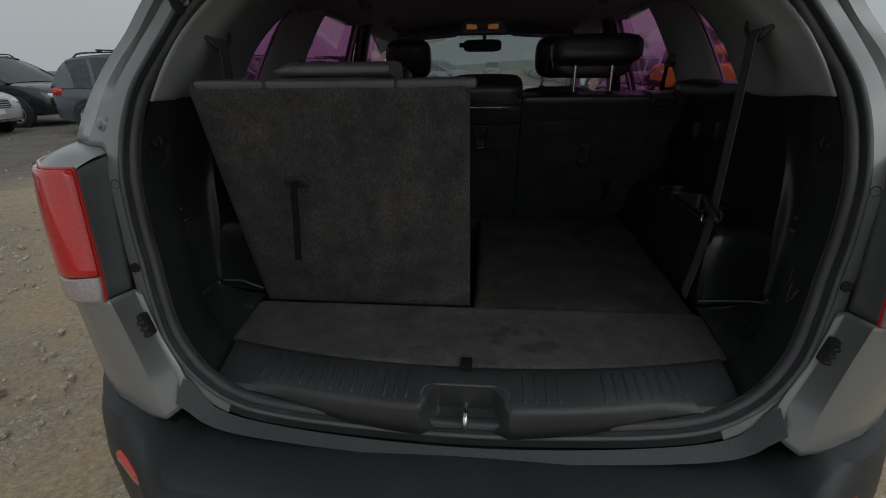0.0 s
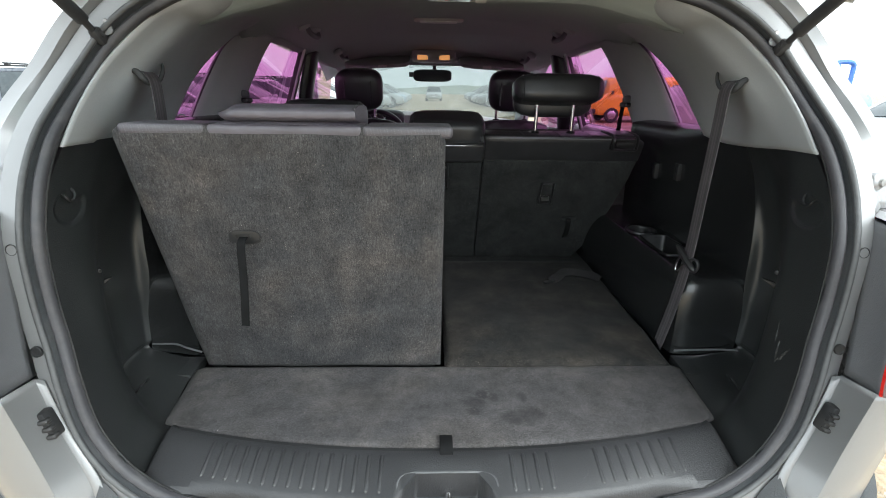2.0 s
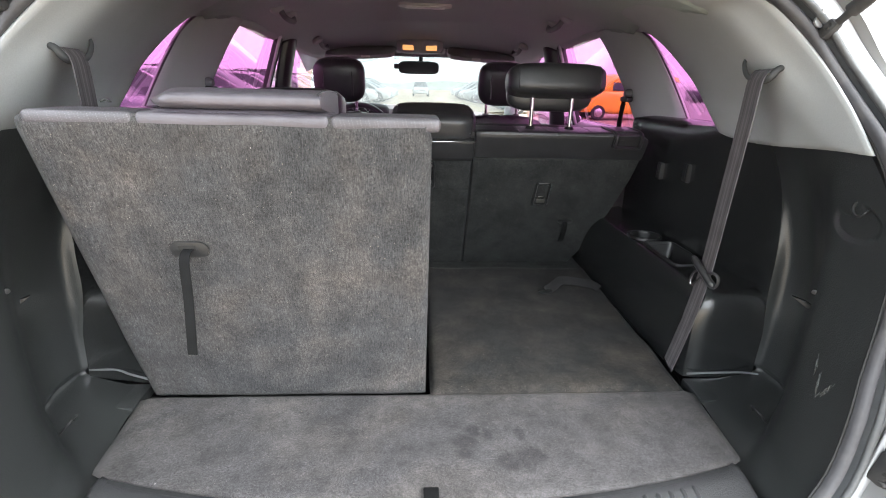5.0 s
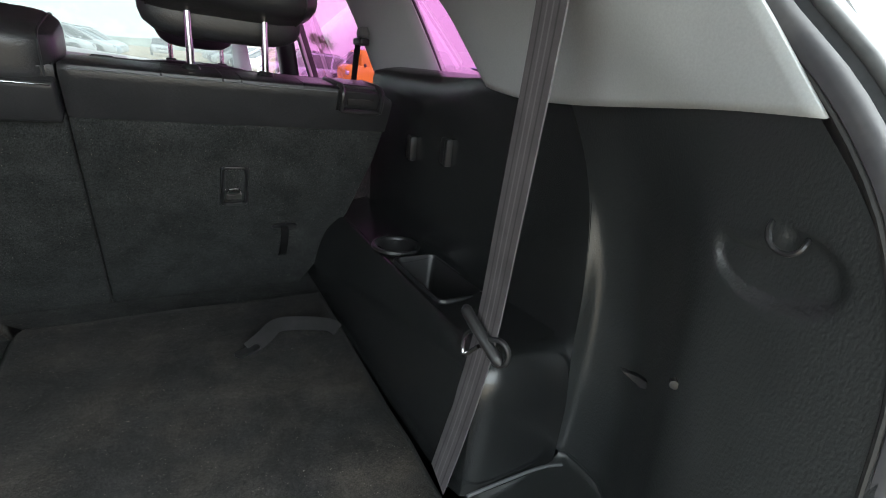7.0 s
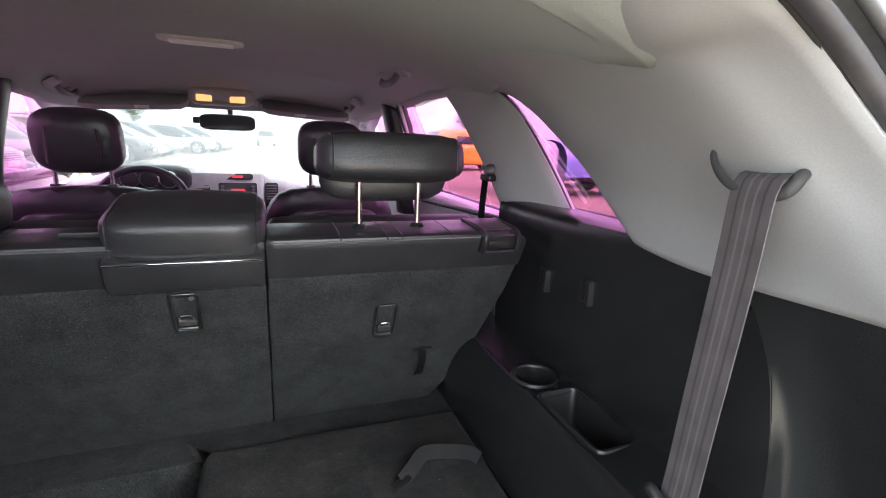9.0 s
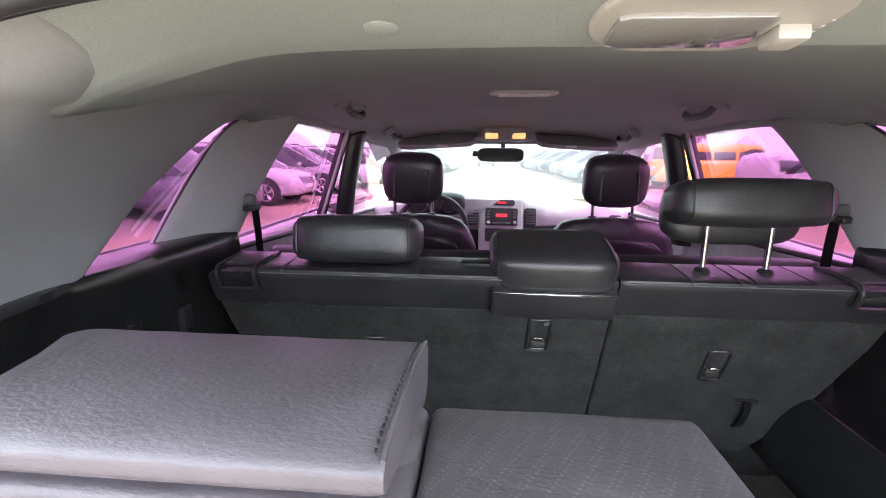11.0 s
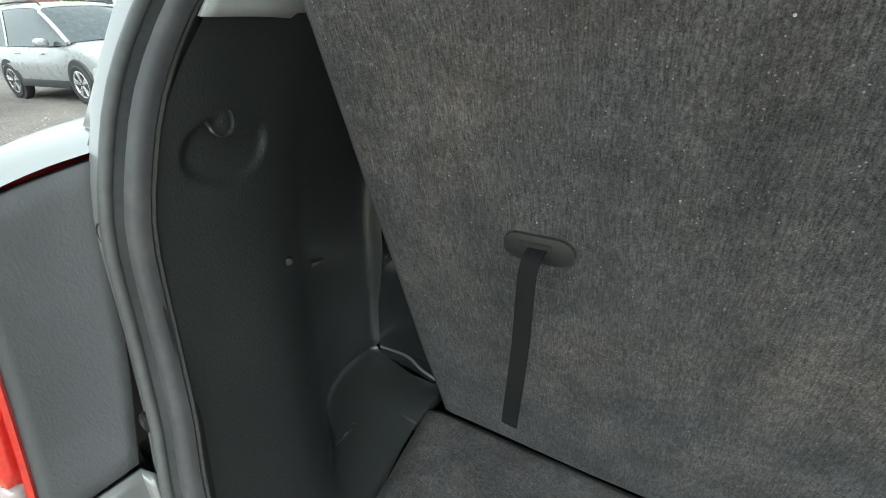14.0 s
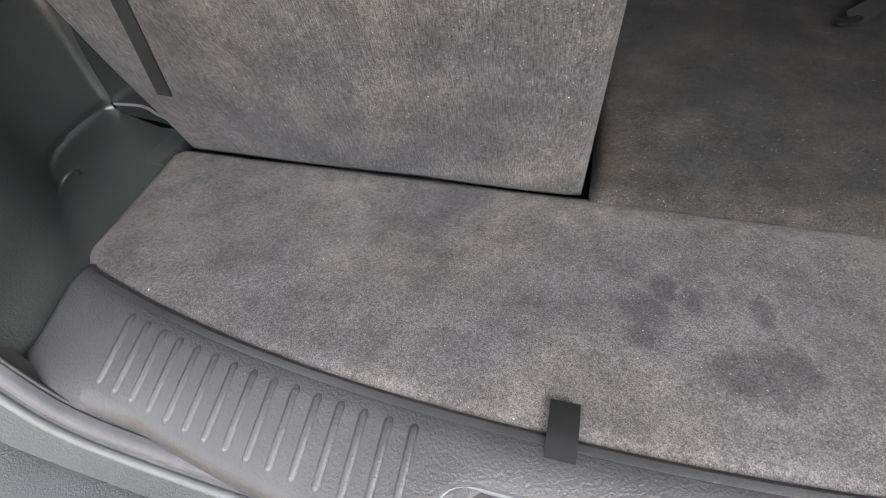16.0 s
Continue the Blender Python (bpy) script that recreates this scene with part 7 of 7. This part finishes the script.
for ob, x, y, turn in (
        (grey, -7.45, 10.95, 0), (white, -12.9, 9.7, 0), (benz, -11.75, 5.75, 2), (white, -7.3, 14.1, 0), (silver, -13.6, 7.85, 0), (black, -13.2, 12.2, 0), (white, -12.4, 2.4, 0),
        (silver, -6.9, 17.2, 2), (white, -6.6, 20.2, 0), (black, -6.4, 23.4, 0), (white, -6.3, 26.4, -2), (silver, -6.2, 29.6, 0), (white, -4.9, 33.6, 0), (white, -4.2, 36.8, 0), (pale, -4.1, 39.8, 0), (white, -4.0, 42.8, 3), (white, -3.95, 45.9, 0), (silver, -4.4, 49.4, 0), (white, -4.9, 53.5, 0), (white, -5.6, 58.0, 4),
        (orange, 9.7, 22.9, 180), (white, 13.6, 10.6, 180), (silver, 8.6, 7.6, 186), (white, 12.2, 4.2, 180), (white, 10.6, 15.4, 180),
        (pale, 6.7, 26.6, 180), (silver, 6.7, 30.0, 180), (white, 6.8, 33.4, 180), (grey, 6.5, 37.2, 180), (silver, 6.2, 40.8, 180), (white, 6.0, 44.4, 178), (grey, 5.9, 48.0, 180), (silver, 5.95, 51.6, 180), (grey, 6.1, 56.0, 180), (white, 6.6, 61.0, 180),
        (white, 0.45, 57.5, 270)):
    m = pose(x, y, -0.01, 0, 0, turn)
    if ob.name in placed:
        copy_thing(ob, m)
    else:
        placed.add(ob.name)
        ob.matrix_basis = m


# ---- distance ----
BLUE_STEEL = surface("blue_painted_steel", (0.06, 0.17, 0.52), 0.5, worn=0.3, dirt=(0.25, 0.22, 0.2), grain=20)
PALE_STEEL = surface("pale_blue_steel", (0.34, 0.47, 0.58), 0.6, worn=0.3, grain=20)
CLADDING = surface("pale_cladding", (0.62, 0.62, 0.60), 0.7, worn=0.3, dirt=(0.4, 0.38, 0.35), grain=3, coarse=0.6)
BRICKISH = surface("dull_red_wall", (0.38, 0.20, 0.16), 0.8, worn=0.3, grain=4, coarse=0.6)
DARK_SIGN = surface("dark_board", (0.09, 0.09, 0.095), 0.7, worn=0.2, grain=4)
# bushes' green is paled in the colour itself to read as haze
HAZE = surface("hazy_distance", (0.40, 0.45, 0.42), 0.95, worn=0.2, dirt=(0.34, 0.40, 0.33), grain=0.4, coarse=0.05, spread=0.1)
# leaf green lightened for the look of haze over distance
LEAF = surface("tree_leaf", (0.105, 0.13, 0.055), 0.7, worn=0.3, dirt=(0.10, 0.11, 0.03), grain=2, coarse=0.8, spread=0.5)
BARK = surface("bark", (0.12, 0.09, 0.065), 0.9, grain=20, relief=0.6, depth=0.01)
truck = thing("small_truck", "small truck with a bright blue load cover", "truck")
part("cargo_cover", grid(smooth_rows([[(-1.6, 0.9 * c, 0.7), (-0.5, 0.95 * c, 0.7), (0.6, 0.95 * c, 0.7), (1.5, 0.9 * c, 0.7)] for c in (-1,)] + [[(-1.6, y, z), (-0.5, y * 1.03, z + 0.1), (0.6, y, z + 0.05), (1.5, y * 0.97, z - 0.1)] for y, z in ((-0.9, 1.5), (-0.5, 1.95), (0.5, 1.95), (0.9, 1.5))] + [[(-1.6, 0.9, 0.7), (-0.5, 0.95, 0.7), (0.6, 0.95, 0.7), (1.5, 0.9, 0.7)]], 16, 14)), PAINTS["blue"], truck, "bright blue tarpaulin cover")
part("cab", puffy(1.5, 1.7, 1.5, 5, 14, at=(2.3, 0, 1.15)), PAINTS["white"], truck)
part("cab_glass", puffy(0.7, 1.72, 0.5, 5, 12, at=(2.62, 0, 1.5)), CAR_GLASS, truck)
part("bed", rbox(3.2, 1.7, 0.18, 0.02, 2, at=(0, 0, 0.66)), CAR_TRIM, truck)
for x in (-0.9, 2.2):
    for s in (1, -1):
        part("wheel", moved(lathe([(0.0, 0.08), (0.2, 0.09), (0.31, 0.08), (0.32, -0.08), (0.2, -0.09)], 24, "Y"), pose(x, s * 0.78, 0.32)), TYRE, truck)
truck.matrix_basis = pose(9.2, 12.7, -0.01, 0, 0, 186) @ Matrix.Diagonal((1, 1, 0.82, 1))
hoop = thing("steel_hoop_frame", "bright blue painted steel hoop frame", "steel frame")
for y in (0.0, 0.45):
    part("hoop", tube(spline([(-0.24, y, 0), (-0.24, y, 1.2), (-0.24, y, 1.98), (-0.20, y, 2.09), (-0.10, y, 2.12), (0.12, y, 2.12), (0.22, y, 2.08), (0.25, y, 1.98), (0.25, y, 1.2), (0.25, y, 0)], 60), 0.055, 8), BLUE_STEEL, hoop)
part("foot_rail", rbox(0.08, 0.60, 0.08, 0.01, 1, at=(0.25, 0.22, 0.04)), BLUE_STEEL, hoop)
hoop.matrix_basis = pose(9.95, 12.0, -0.02)


def build_house(name, label, w, d, h, material, at, turn=0, rows=2, cols=6, roof=None):
    house = thing(name, label, "building")
    wall = part("wall", rbox(w, d, h, 0.05, 1, at=(0, 0, h / 2)), material, house)
    part("roof", rbox(w + 0.6, d + 0.6, 0.35, 0.05, 1, at=(0, 0, h + 0.17)), roof or CLADDING, house)
    for i in range(rows):
        for j in range(cols):
            x = (j + 0.5) / cols * w - w / 2
            z = (i + 0.55) / rows * h
            win = part("window", rbox(w / cols * 0.62, 0.12, h / rows * 0.45, 0.02, 1, at=(x, -d / 2 - 0.02, z)), CAR_GLASS, house)
            part("frame", rbox(w / cols * 0.72, 0.08, 0.12, 0.02, 1, at=(x, -d / 2 - 0.04, z - h / rows * 0.25)), CLADDING, win)
    house.matrix_basis = pose(*at, 0, 0, turn)
    return house


build_house("low_building", "pale low industrial building with a row of windows", 14, 8, 4.6, CLADDING, (-58, 33, 0), 62, 2, 6)
build_house("workshop", "pale workshop behind the parked cars", 16, 8, 4.0, CLADDING, (-64, 22, 0), 72, 1, 6)
build_house("shed", "dull red walled shed in the distance", 9, 6, 3.8, BRICKISH, (-60, 28, 0), 66, 1, 3)
board = thing("sign_board", "dark blank board on posts", "sign")
part("panel", rbox(4.4, 0.2, 3.2, 0.05, 1, at=(0, 0, 4.8)), DARK_SIGN, board)
for x in (-1.5, 1.5):
    part("post", tube([(x, 0, 0), (x, 0, 4.0)], 0.12, 8), CLADDING, board)
board.matrix_basis = pose(-46, 33, 0, 0, 0, 55)
bridge = thing("overpass", "pale blue steel overpass in the distance", "bridge")
part("girder", rbox(96, 3.0, 0.9, 0.1, 1, at=(0, 0, 5.9)), PALE_STEEL, bridge)
for z in (6.55, 6.9):
    part("railing", rbox(96, 0.1, 0.10, 0.02, 1, at=(0, -1.4, z)), PALE_STEEL, bridge)
for k in range(48):
    part("rail_post", rbox(0.10, 0.1, 0.6, 0.01, 1, at=(-47 + 2 * k, -1.4, 6.62)), PALE_STEEL, bridge)
for x in (-30, -6, 18, 42):
    part("pier", merge(rbox(1.5, 1.6, 5.5, 0.15, 2, at=(x, 0, 2.72)), rbox(3.2, 2.6, 0.7, 0.15, 2, at=(x, 0, 5.15))), CLADDING, bridge)
bridge.matrix_basis = pose(-90, 45, 0, 0, 0, 143.4)


def build_tree(at, size, seed):
    rng = random.Random(seed)
    tree = thing("tree", "leafy green tree beyond the parking lot", "tree", "distant trees")
    trunk = part("trunk", tube(spline([(0, 0, 0), (0.05, 0.03, size * 0.3), (-0.04, 0.06, size * 0.55)], 8), [0.16 - 0.012 * i for i in range(8)], 8), BARK, tree)
    ends = []
    for _ in range(7):
        a, r = rng.uniform(0, math.tau), rng.uniform(0.15, 0.32) * size
        e = Vector((math.cos(a) * r, math.sin(a) * r, size * rng.uniform(0.6, 0.95)))
        ends.append(e)
        part("limb", tube([(0, 0, size * 0.42), (e.x * 0.5, e.y * 0.5, e.z * 0.8), e], [0.07, 0.045, 0.02], 6), BARK, trunk)
    bm = bmesh.new()
    for e in ends:
        for _ in range(190):
            v = Vector((rng.gauss(0, 1), rng.gauss(0, 1), rng.gauss(0, 0.8)))
            c = e + v * size * 0.085
            s = size * rng.uniform(0.012, 0.028)
            m = pose(*c, rng.uniform(0, 360), rng.uniform(0, 360), rng.uniform(0, 360))
            bm.faces.new([bm.verts.new(m @ Vector(q)) for q in ((-s, 0, 0), (0, -s * 0.6, 0), (s, 0, 0), (0, s * 0.6, 0))])
    part("crown", bm, LEAF, tree, sharp=0)
    tree.matrix_basis = pose(*at)


rng = random.Random(11)
for i, (x, y, s) in enumerate(((-52, 29, 5.5), (-49, 31.5, 4.5), (-55, 25, 5), (-61, 36, 6), (16, 104, 5), (27, 96, 6), (-22, 104, 5), (34, 80, 6))):
    build_tree((x, y, 0), s, 20 + i)
bank = part("hedge_bank", grid([[(x, 118 + 6 * math.sin(x * 0.05), z * (1.0 + 0.5 * noise.noise(Vector((x * 0.06, 0, 0))))) for x in range(-60, 91, 3)] for z in (0, 0.8, 1.4, 1.7)]), HAZE, sharp=0)
tagged(bank, "hazy pale green line of bushes along the horizon", "hedge", kind="backdrop")
